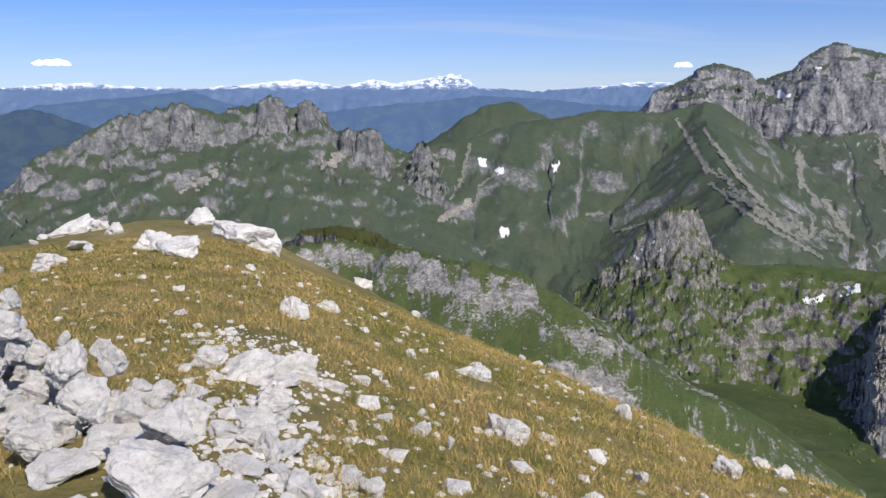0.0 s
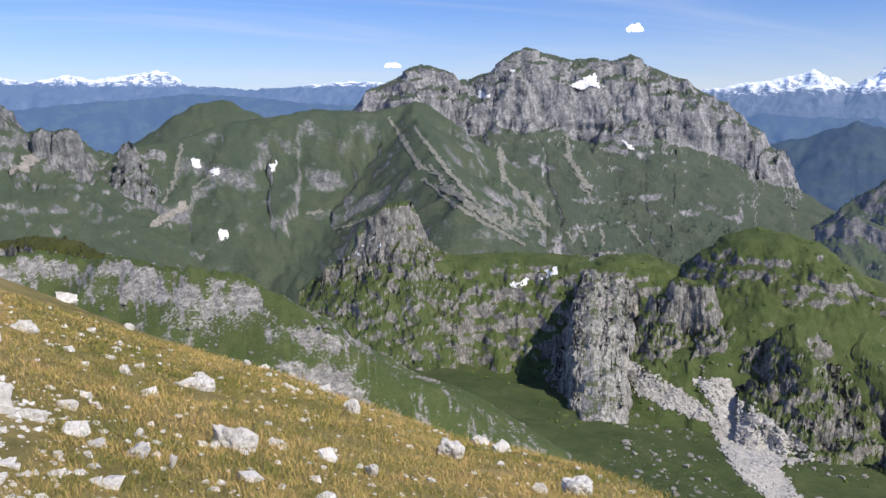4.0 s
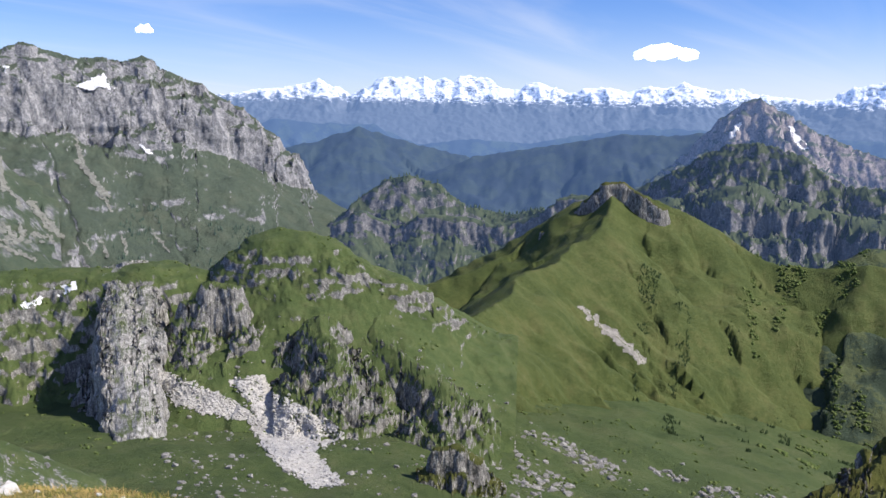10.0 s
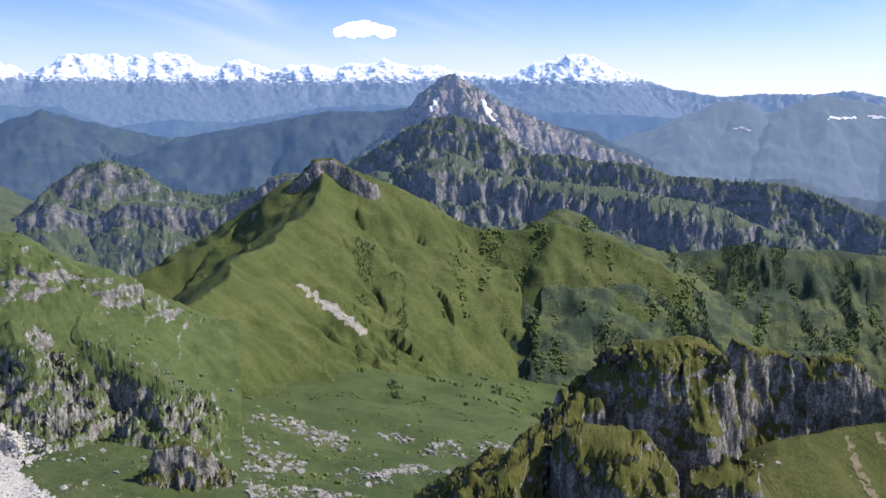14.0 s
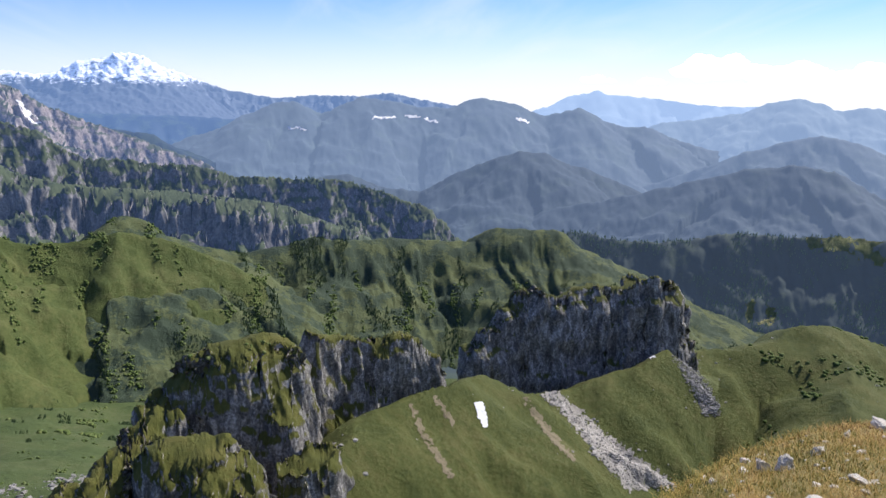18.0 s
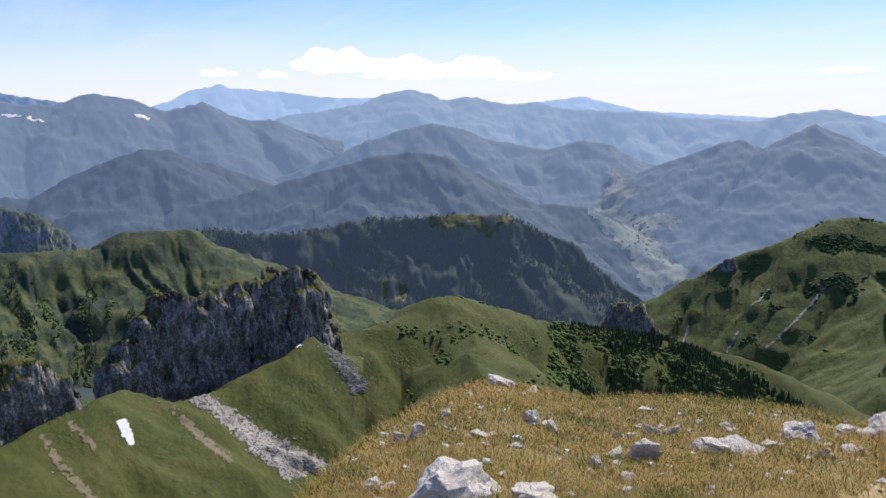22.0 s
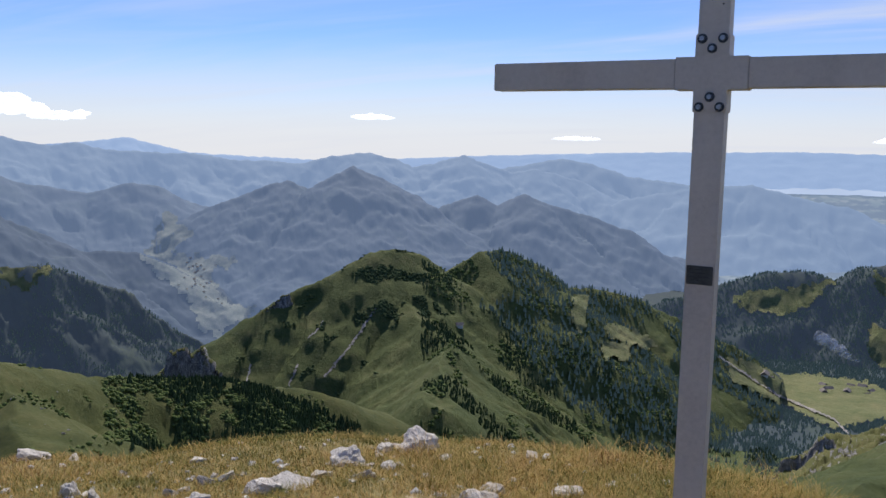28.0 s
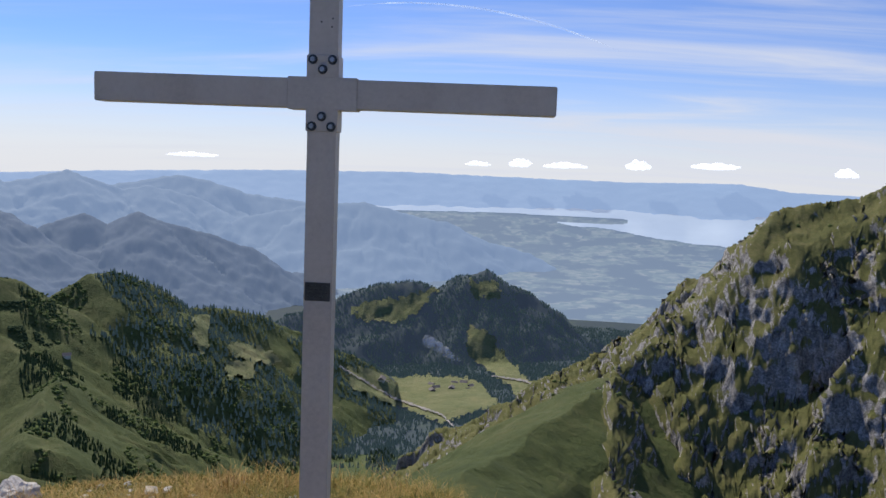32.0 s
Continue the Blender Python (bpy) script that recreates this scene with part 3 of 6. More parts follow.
mountain("grassy_dome", [(line(2000, (-1, -3.5), (0.3, -2.6), (1.5, -1.1), (3, 0.1), (4.8, 0.3), (6.2, -0.4), (6.9, -0.9), (9, -2)), ALP)], (-3, 11), (1700, 2200), (120, 50), limestone, "rounded green dome behind the ridge", warp=10, rough=8, rough_size=60, ribs=8)
mountain("green_ridge", [(line((1500, 1650), (-2.5, -3.2), (-1.3, -2.7), (2.2, -2.0), (5.4, -1.1), (7.6, -0.8), (10.5, -0.3), (13.9, -0.5), (15.8, -0.2), (17.1, 0.2)), ALP), ([(17.1, 0.2, 1650), (17.5, -1.5, 1500), (18.5, -4, 1300), (20.5, -6.5, 1120)], ALP)], (-6, 26), (800, 1850), (320, 140), limestone, "broad green ridge with gullies and snow remnants", warp=14, rough=8, rough_size=90, ribs=20, rib_size=60, wild=0.6)
mountain("limestone_massif", [(line((1850, 1950), (13, -0.2), (14.1, 1.1), (15.8, 1.6), (17.1, 2.4), (17.9, 2.6), (19.2, 2.2), (20.1, 1.6), (21.4, 1.9), (22.7, 2.3), (23.5, 3.2), (24.2, 3.7), (25.1, 3.3), (26.6, 3.1), (27.7, 2.8), (29.2, 3.0), (30.1, 2.8), (31, 3.2), (31.9, 2.6), (34.2, 1.7), (36, 0.6), (37.4, -0.3), (38.5, -1.3), (39.5, -3.4), (40.9, -5.3), (42.1, -6.0)), CLIFFY)], (11, 46), (1050, 2200), (600, 240), massif_mat, "grey limestone massif with cliffs above green slopes", warp=20, rough=24, rough_size=90, ribs=14, rib_size=90, crag=4, bite=7, bite_size=45, ledge=5, calm=(130, 230, 0.9))
mountain("low_ridge", [(line((560, 535), (11.8, -15.1), (12.6, -12.4), (14.0, -10.6), (15.7, -9.6), (16.7, -9.8), (20, -10.1), (24.1, -10), (29.1, -10.1), (31, -9.8), (32.2, -10.3)), flank((0, 0), (16, 3), (34, 18), (84, 66), (110, 80), (200, 130))), (line((535, 510), (32.2, -10.3), (36.1, -10.8), (38.4, -8.8), (40.2, -7.8), (41.4, -8.1), (43.3, -9.3), (46, -10.3), (48.7, -12), (51, -13.8)), flank((0, 0), (20, 7), (45, 30), (80, 48), (200, 110)))], (9, 56), (330, 760), (580, 230), ridge_mat, "grassy ridge with broken grey limestone cliffs", category="ridge", warp=10, rough=6, rough_size=26, ribs=3, rib_size=24, crag=1.4, bite=1.5, bite_size=9, ledge=1.2, calm=(70, 120, 0.85), wild=0.25)
mountain("green_summit", [(line(1100, (58.3, -7.1), (60.2, -5.9), (61.5, -4.6), (62.8, -4.4), (64, -5.1), (66.3, -6), (69.7, -7.9), (72.3, -8.9), (74.7, -9.2), (76.4, -9.0), (78, -8.6), (79.8, -9.1), (81.8, -9.8), (83.7, -10.4), (86, -12), (90, -15)), SHARP), ([(62.5, -4.6, 1090), (61, -7.4, 980), (58.7, -9.8, 880), (56.4, -10.6, 820), (55, -12.3, 740), (52.5, -13.8, 660), (50.2, -13.9, 600)], SHARP), (line((1000, 1100), (48.6, -12.1), (54.9, -9.4), (58.3, -7.1)), SHARP)], (46, 97), (420, 1350), (600, 240), steep_meadow, "green pyramid-shaped grassy summit with ribbed flanks", warp=12, rough=5, rough_size=90, ribs=15, rib_size=38, crag=1, wild=0.8)
mountain("crag_ridge", [(line((1130, 1350), (76.4, -8.9), (77.2, -8.1), (78.0, -7.6), (79.0, -8.1), (80.4, -8.9), (82.7, -9.7), (85.8, -10.4), (90.4, -9.4), (93.2, -9.7), (95.9, -9.5), (101.2, -9.8), (102.7, -8.8), (106.5, -8.8), (108.5, -10), (112, -13)), flank((0, 0), (20, 9), (60, 42), (130, 70), (500, 245)))], (74, 124), (600, 1500), (520, 170), ribs_mat, "grassy ridge with bushy ribs and dark woods", category="ridge", warp=12, rough=8, rough_size=60, ribs=15, rib_size=42, crag=1.5, wild=0.55)
mountain("hazed_mid_hill", [(line(1700, (43.2, -7.4), (45, -5.7), (46.4, -4.5), (48.2, -4.2), (50.3, -4.7), (52.2, -6.2), (55.2, -6.8), (57.8, -6.2), (59.3, -5.2), (62, -5.5)), STEEP)], (41, 65), (1250, 1900), (340, 130), band_mat, "wooded hill with a rock band and green top", category="hill", kind="structure", warp=14, rough=14, rough_size=60, ribs=8, rib_size=60, bite=5, bite_size=35, ledge=3)
mountain("cliff_terrace", [(line((1500, 1450), (42.6, -8.49), (43.5, -7.43), (45.1, -6.66), (46.6, -7.26), (47.4, -7.71), (49.3, -6.84), (50.8, -6.89), (52.4, -7.05), (54.3, -7.5), (56.2, -6.95), (57.5, -6.41), (58.8, -5.54), (59.9, -5.31)), flank((0, 0), (12, 4), (22, 34), (60, 62), (300, 230)))], (42, 64), (1250, 1650), (340, 110), band_mat, "grey cliff band above dark woods", warp=10, rough=10, rough_size=45, ribs=16, rib_size=34, crag=3, bite=5, bite_size=25, ledge=2, parent=bpy.data.objects["hazed_mid_hill"], seed=14)
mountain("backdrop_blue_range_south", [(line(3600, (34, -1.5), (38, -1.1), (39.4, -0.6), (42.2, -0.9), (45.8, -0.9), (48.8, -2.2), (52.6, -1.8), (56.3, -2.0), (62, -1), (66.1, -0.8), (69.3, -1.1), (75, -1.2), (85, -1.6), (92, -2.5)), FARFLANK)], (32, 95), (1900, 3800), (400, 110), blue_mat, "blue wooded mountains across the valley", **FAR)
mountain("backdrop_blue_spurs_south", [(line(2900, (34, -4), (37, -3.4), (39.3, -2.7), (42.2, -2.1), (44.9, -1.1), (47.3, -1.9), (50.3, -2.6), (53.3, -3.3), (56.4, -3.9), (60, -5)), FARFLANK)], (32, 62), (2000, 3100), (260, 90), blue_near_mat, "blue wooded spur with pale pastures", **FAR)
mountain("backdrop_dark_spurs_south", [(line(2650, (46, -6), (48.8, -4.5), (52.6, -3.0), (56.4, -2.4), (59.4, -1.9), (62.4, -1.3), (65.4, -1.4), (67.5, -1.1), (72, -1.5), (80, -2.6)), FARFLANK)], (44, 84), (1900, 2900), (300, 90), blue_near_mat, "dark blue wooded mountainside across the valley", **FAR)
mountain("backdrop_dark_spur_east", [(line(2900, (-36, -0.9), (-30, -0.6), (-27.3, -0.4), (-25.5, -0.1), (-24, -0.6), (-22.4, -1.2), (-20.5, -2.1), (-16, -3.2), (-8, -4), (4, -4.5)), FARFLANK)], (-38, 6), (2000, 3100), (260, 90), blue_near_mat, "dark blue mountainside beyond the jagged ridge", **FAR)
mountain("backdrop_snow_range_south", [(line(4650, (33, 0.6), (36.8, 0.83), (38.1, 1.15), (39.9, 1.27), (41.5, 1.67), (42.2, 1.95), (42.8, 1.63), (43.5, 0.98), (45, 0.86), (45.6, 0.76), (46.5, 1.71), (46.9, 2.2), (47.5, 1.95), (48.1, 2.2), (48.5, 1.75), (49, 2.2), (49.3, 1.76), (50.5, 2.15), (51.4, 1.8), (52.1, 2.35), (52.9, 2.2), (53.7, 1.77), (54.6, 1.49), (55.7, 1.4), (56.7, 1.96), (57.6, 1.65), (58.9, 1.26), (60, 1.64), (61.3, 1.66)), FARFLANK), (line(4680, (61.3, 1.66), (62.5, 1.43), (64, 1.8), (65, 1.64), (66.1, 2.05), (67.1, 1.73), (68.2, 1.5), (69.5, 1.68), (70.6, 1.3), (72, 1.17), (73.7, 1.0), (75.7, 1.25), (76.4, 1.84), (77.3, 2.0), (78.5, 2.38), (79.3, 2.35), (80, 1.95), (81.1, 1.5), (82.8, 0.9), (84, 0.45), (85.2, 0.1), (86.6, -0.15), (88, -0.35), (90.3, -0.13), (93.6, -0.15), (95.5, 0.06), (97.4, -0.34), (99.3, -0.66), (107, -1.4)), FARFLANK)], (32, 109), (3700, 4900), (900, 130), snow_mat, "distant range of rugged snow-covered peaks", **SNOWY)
mountain("hazed_rocky_pyramid", [(line(2450, (60, -4.6), (64.5, -4.1), (66.4, -2.4), (67.5, -1.15), (68.6, 0.05), (69.4, 0.6), (70.1, 1.1), (70.7, 1.3), (71.2, 1.0), (72.2, 0.45), (73.7, -0.5), (76.1, -1.55), (78.4, -2.45), (80.2, -3.15), (83.4, -4.4)), STEEP), ([(70.7, 1.2, 2450), (71.5, -0.2, 2390), (72.5, -1.6, 2330)], STEEP)], (58, 87), (1900, 2700), (420, 150), pyramid_mat, "rocky pyramid peak with snow streaks", kind="structure", warp=8, rough=16, rough_size=70, ribs=22, rib_size=60, crag=4, bite=6, bite_size=35, ledge=3)
mountain("hazed_cliff_band", [(line((2050, 1900), (62, -5.2), (63.5, -4.8), (65.6, -3.6), (67.8, -2.3), (69.0, -1.7), (70.7, -1.45), (72.0, -1.75), (73.4, -2.3), (74.7, -3.2), (76, -3.95), (78.1, -4.05), (80.4, -4.4), (82.6, -4.45), (85, -5.2), (88.6, -5.45), (91.8, -5.5), (93.6, -6), (96, -6.8), (98, -7.4)), STEEP)], (60, 102), (1250, 2150), (560, 150), band_mat, "wooded ridge with grey cliff bands and green shelves", category="ridge", kind="structure", warp=10, rough=16, rough_size=60, ribs=20, rib_size=50, crag=4, bite=6, bite_size=30, ledge=3)
mountain("cliff_terrace", [(line(1700, (66, -5.2), (68.0, -5.5), (69.0, -4.7), (70, -4.0), (71.7, -4.7), (74.6, -5.4), (78.1, -5.85), (81.6, -6.1), (85, -6.7), (88.4, -7.3), (90.4, -8.1), (92.8, -9.1)), flank((0, 0), (35, 14), (85, 38), (97, 78), (220, 170), (500, 360)))], (63, 102), (1250, 1950), (480, 130), band_mat, "green shelf above a grey cliff band", warp=26, rough=18, rough_size=60, ribs=28, rib_size=45, crag=3, bite=6, bite_size=30, ledge=3, parent=bpy.data.objects["hazed_cliff_band"], seed=3)
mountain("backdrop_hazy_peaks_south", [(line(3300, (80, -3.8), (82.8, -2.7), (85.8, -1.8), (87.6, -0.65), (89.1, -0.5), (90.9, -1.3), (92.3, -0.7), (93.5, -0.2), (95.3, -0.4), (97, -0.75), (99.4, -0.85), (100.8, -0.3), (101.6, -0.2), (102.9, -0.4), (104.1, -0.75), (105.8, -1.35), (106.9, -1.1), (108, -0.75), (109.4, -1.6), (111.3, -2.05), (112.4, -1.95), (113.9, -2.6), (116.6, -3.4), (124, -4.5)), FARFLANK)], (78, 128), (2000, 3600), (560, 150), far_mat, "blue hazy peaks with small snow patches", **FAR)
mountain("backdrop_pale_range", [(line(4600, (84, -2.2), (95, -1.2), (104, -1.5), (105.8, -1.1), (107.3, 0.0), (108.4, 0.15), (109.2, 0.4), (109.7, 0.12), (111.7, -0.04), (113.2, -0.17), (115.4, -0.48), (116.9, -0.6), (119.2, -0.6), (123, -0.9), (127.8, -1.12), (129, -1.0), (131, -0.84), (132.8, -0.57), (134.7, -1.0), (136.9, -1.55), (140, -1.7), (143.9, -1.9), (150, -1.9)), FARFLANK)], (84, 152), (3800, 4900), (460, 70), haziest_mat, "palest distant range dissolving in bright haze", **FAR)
mountain("hazed_dark_hill", [(line(2500, (88, -6), (90.8, -5.5), (92.7, -5.3), (94.8, -6.2), (97.4, -6.5), (100.6, -4.9), (104.2, -3.7), (105.7, -3.8), (109.3, -5.1), (112.3, -6.3), (116, -7)), FARFLANK)], (86, 118), (1600, 2700), (420, 140), dark_far_mat, "dark forested hill with pale clearings", **FAR)
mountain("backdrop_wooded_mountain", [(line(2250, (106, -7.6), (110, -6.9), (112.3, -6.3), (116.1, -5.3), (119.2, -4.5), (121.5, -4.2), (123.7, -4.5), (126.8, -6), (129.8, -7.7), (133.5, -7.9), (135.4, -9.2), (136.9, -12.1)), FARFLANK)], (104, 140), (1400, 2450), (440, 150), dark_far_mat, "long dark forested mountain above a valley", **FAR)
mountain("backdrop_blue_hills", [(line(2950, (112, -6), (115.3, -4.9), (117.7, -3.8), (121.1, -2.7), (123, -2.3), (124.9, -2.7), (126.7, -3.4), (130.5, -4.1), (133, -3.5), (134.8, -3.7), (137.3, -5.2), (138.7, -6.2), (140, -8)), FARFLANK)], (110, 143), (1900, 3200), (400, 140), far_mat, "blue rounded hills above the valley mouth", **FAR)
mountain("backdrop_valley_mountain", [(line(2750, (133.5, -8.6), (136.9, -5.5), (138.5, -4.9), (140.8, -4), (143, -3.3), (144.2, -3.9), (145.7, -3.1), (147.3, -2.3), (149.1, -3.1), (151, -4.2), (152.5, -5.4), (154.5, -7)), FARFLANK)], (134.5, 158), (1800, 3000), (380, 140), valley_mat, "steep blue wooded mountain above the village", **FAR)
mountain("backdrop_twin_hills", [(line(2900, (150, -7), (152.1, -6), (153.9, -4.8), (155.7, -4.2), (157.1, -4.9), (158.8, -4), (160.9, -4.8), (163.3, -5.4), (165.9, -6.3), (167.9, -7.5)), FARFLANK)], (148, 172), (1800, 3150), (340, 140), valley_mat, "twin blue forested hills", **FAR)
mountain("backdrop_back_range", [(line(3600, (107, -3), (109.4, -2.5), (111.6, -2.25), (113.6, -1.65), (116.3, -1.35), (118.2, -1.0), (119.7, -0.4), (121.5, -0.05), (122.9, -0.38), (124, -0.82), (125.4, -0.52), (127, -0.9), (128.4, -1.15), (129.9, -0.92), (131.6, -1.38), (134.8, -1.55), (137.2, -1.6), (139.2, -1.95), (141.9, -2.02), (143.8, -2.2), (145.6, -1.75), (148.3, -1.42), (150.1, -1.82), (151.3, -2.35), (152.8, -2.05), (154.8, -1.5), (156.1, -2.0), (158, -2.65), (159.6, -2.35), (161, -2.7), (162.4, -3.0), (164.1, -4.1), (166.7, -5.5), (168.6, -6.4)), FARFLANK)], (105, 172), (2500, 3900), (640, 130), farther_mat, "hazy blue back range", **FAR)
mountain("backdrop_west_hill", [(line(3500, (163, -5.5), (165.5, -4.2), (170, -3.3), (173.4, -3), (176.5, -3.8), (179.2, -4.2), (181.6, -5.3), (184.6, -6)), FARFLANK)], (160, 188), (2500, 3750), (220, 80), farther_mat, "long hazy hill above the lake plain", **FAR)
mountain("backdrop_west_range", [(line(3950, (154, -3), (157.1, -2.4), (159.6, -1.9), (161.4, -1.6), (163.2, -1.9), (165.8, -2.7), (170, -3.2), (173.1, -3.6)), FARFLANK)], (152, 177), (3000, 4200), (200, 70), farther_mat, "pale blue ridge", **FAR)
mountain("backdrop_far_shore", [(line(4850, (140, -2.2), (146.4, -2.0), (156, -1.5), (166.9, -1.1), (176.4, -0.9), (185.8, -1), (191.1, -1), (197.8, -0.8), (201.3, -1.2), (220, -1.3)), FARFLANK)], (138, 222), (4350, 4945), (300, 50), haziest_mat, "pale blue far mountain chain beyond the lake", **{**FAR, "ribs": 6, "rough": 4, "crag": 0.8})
mountain("hazed_forest_ridge", [(line((1500, 1700), (101.8, -9.5), (103.2, -8.9), (107.6, -8.9), (112.9, -9.4), (116, -9.1), (117.6, -8.6), (119.1, -8.5), (122.2, -8.5), (124.5, -8.3), (128.3, -8.4), (130.6, -9.4), (132.9, -10.4), (135.2, -12.5), (137.4, -13.9)), STEEP)], (100, 140), (1000, 1800), (420, 110), forest_mat, "dark forested ridge with grassy crest", category="ridge", warp=12, rough=10, rough_size=60, ribs=10, rib_size=90, crag=2, bite=4, bite_size=40)
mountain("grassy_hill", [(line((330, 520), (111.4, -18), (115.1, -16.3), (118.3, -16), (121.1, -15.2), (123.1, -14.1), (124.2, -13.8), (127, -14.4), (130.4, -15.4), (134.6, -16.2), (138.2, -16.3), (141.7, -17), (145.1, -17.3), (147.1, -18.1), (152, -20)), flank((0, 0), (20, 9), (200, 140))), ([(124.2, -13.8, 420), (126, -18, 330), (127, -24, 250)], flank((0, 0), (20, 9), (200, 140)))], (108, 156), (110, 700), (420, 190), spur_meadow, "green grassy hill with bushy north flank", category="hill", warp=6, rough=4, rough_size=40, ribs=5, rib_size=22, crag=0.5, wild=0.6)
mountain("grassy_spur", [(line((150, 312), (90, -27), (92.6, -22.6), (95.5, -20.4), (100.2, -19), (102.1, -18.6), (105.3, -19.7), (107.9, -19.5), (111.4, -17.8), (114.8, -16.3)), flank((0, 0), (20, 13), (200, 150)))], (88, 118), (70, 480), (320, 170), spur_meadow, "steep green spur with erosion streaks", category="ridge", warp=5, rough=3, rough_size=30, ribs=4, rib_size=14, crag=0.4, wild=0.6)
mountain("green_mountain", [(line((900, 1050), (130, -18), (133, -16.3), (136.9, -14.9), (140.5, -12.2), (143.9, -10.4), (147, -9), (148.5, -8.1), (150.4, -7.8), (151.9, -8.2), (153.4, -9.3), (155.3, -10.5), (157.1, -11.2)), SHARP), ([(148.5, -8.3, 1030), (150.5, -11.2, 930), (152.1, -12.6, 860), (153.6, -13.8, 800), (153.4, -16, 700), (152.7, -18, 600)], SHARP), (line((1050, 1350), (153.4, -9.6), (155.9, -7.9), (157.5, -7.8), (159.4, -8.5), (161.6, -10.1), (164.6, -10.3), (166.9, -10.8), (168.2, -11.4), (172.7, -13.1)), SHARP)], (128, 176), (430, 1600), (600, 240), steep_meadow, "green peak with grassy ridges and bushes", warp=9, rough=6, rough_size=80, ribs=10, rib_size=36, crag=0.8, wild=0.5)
mountain("hazed_wooded_hills", [(line((1900, 2000), (169, -10.6), (171, -9.8), (172.5, -9.3), (174.8, -8.4), (177.1, -8.2), (178.7, -8.7), (180.6, -7.6), (181.7, -7.3), (184, -8.3), (186.4, -9.7), (189.1, -11.3), (190.6, -12.2)), ALP)], (166, 194), (1350, 2200), (320, 110), forest_mat, "forested hills with grassy clearings", category="hill", warp=14, rough=12, rough_size=90, ribs=14, rib_size=70)
mountain("rocky_slope", [(line((330, 260), (225, 6), (212, 2), (206.1, -0.7), (203.7, -1.7), (202.1, -2.6), (199.7, -4.8), (198.8, -6.6), (196.5, -8.6), (195.5, -10.6), (193.8, -11.1), (192, -12.4)), flank((0, 0), (10, 8), (60, 48), (250, 190))), ([(191.8, -13.6, 245), (190.4, -17.4, 210), (188.9, -21.0, 180), (187.6, -24.2, 155), (186.4, -27.2, 132)], flank((0, 0), (6, 4), (30, 26), (120, 100)))], (172, 228), (50, 480), (640, 320), slope_mat, "steep mountainside of grey rock ribs and grass", category="mountainside", warp=12, rough=7, rough_size=30, ribs=8, rib_size=24, crag=1.0, bite=2.3, bite_size=13, ledge=0.5, wild=0.5, lift=0)
mountain("grassy_flank", [(line((250, 110), (190.6, -13.9), (187.7, -16.3), (183.2, -19.2), (180.1, -21.2), (176.2, -23.4)), flank((0, 0), (14, 6), (200, 140)))], (170, 200), (50, 330), (300, 200), steep_meadow, "smooth green flank below the rocky mountainside", category="mountainside", warp=3, rough=1.6, rough_size=30, ribs=1.2, rib_size=14, crag=0.25, wild=0.6)
mountain("side_ridge", [(line((130, 75), (-18, -9), (-12, -9.2), (-8, -8.6), (-4.5, -9.4), (-3, -9.2), (0, -10), (4, -10.6), (8, -12.4), (12, -14.8), (14.5, -18.5), (16.5, -21.5), (18.5, -25)), flank((0, 0), (4, 3.4), (10, 7.5), (40, 27)))], (-22, 28), (26, 190), (460, 150), streak_mat, "grassy side ridge with limestone outcrops", category="ridge", warp=3, rough=1.0, rough_size=10, ribs=0.6, rib_size=5, crag=0.3, bite=0.45, bite_size=3, ledge=0.2, calm=(8, 20, 0.9), wild=0.7)
# ---- crags ----
OB = bpy.data.objects
CRAG = dict(warp=2.5, rough=2.6, rough_size=13, ribs=2.6, rib_size=12, crag=0.3, hold=5, bite=1.5, bite_size=9, ledge=0.4)
mountain("castle_crag", [([(83.6, -16.6, 178), (85.0, -16.0, 178), (86.6, -15.7, 180)], flank((0, 0), (4, 1.2), (10, 8), (13, 26), (30, 42), (60, 64))), ([(87.2, -17.2, 172), (88.4, -21, 166), (89.2, -25, 160)], flank((0, 0), (3, 2), (6, 14), (30, 44), (60, 64)))], (76, 97), (105, 240), (460, 300), castle_mat, "castle-like limestone crag with a grassy top", category="crag", seed=4, **CRAG)
mountain("wall_section", [(line((198, 214), (90.4, -15.7), (91.4, -16.1), (93.0, -16.2), (94.2, -16.6), (95.4, -15.9), (97.2, -16.2), (98.4, -17.2), (98.9, -18.4)), flank((0, 0), (2, 0.8), (4, 13), (9, 28), (60, 140)))], (86, 103), (120, 262), (420, 280), castle_mat, "bare grey wall", seed=5, parent=OB["castle_crag"], **CRAG)
mountain("bastion", [([(80.6, -22.0, 152), (82.0, -22.2, 150), (83.6, -23.4, 147)], flank((0, 0), (5, 1.5), (8, 5), (11, 18), (60, 60)))], (74, 90), (100, 200), (260, 170), castle_mat, "grass-capped rock bastion", seed=6, parent=OB["castle_crag"], **CRAG)
mountain("bastion", [([(89.0, -24.3, 156), (90.2, -23.7, 158)], flank((0, 0), (4, 1.5), (6, 5), (9, 18), (60, 60)))], (84, 96), (110, 205), (220, 160), castle_mat, "grass-capped rock bastion", seed=7, parent=OB["castle_crag"], **CRAG)
mountain("rock_spur", [([(81.3, -18.5, 178), (79.1, -20.6, 165), (76.4, -24.0, 150), (72.5, -26.5, 140)], flank((0, 0), (4, 3), (8, 12), (60, 50)))], (68, 86), (95, 220), (280, 190), castle_mat, "broken rock spur", seed=8, parent=OB["castle_crag"], **CRAG)
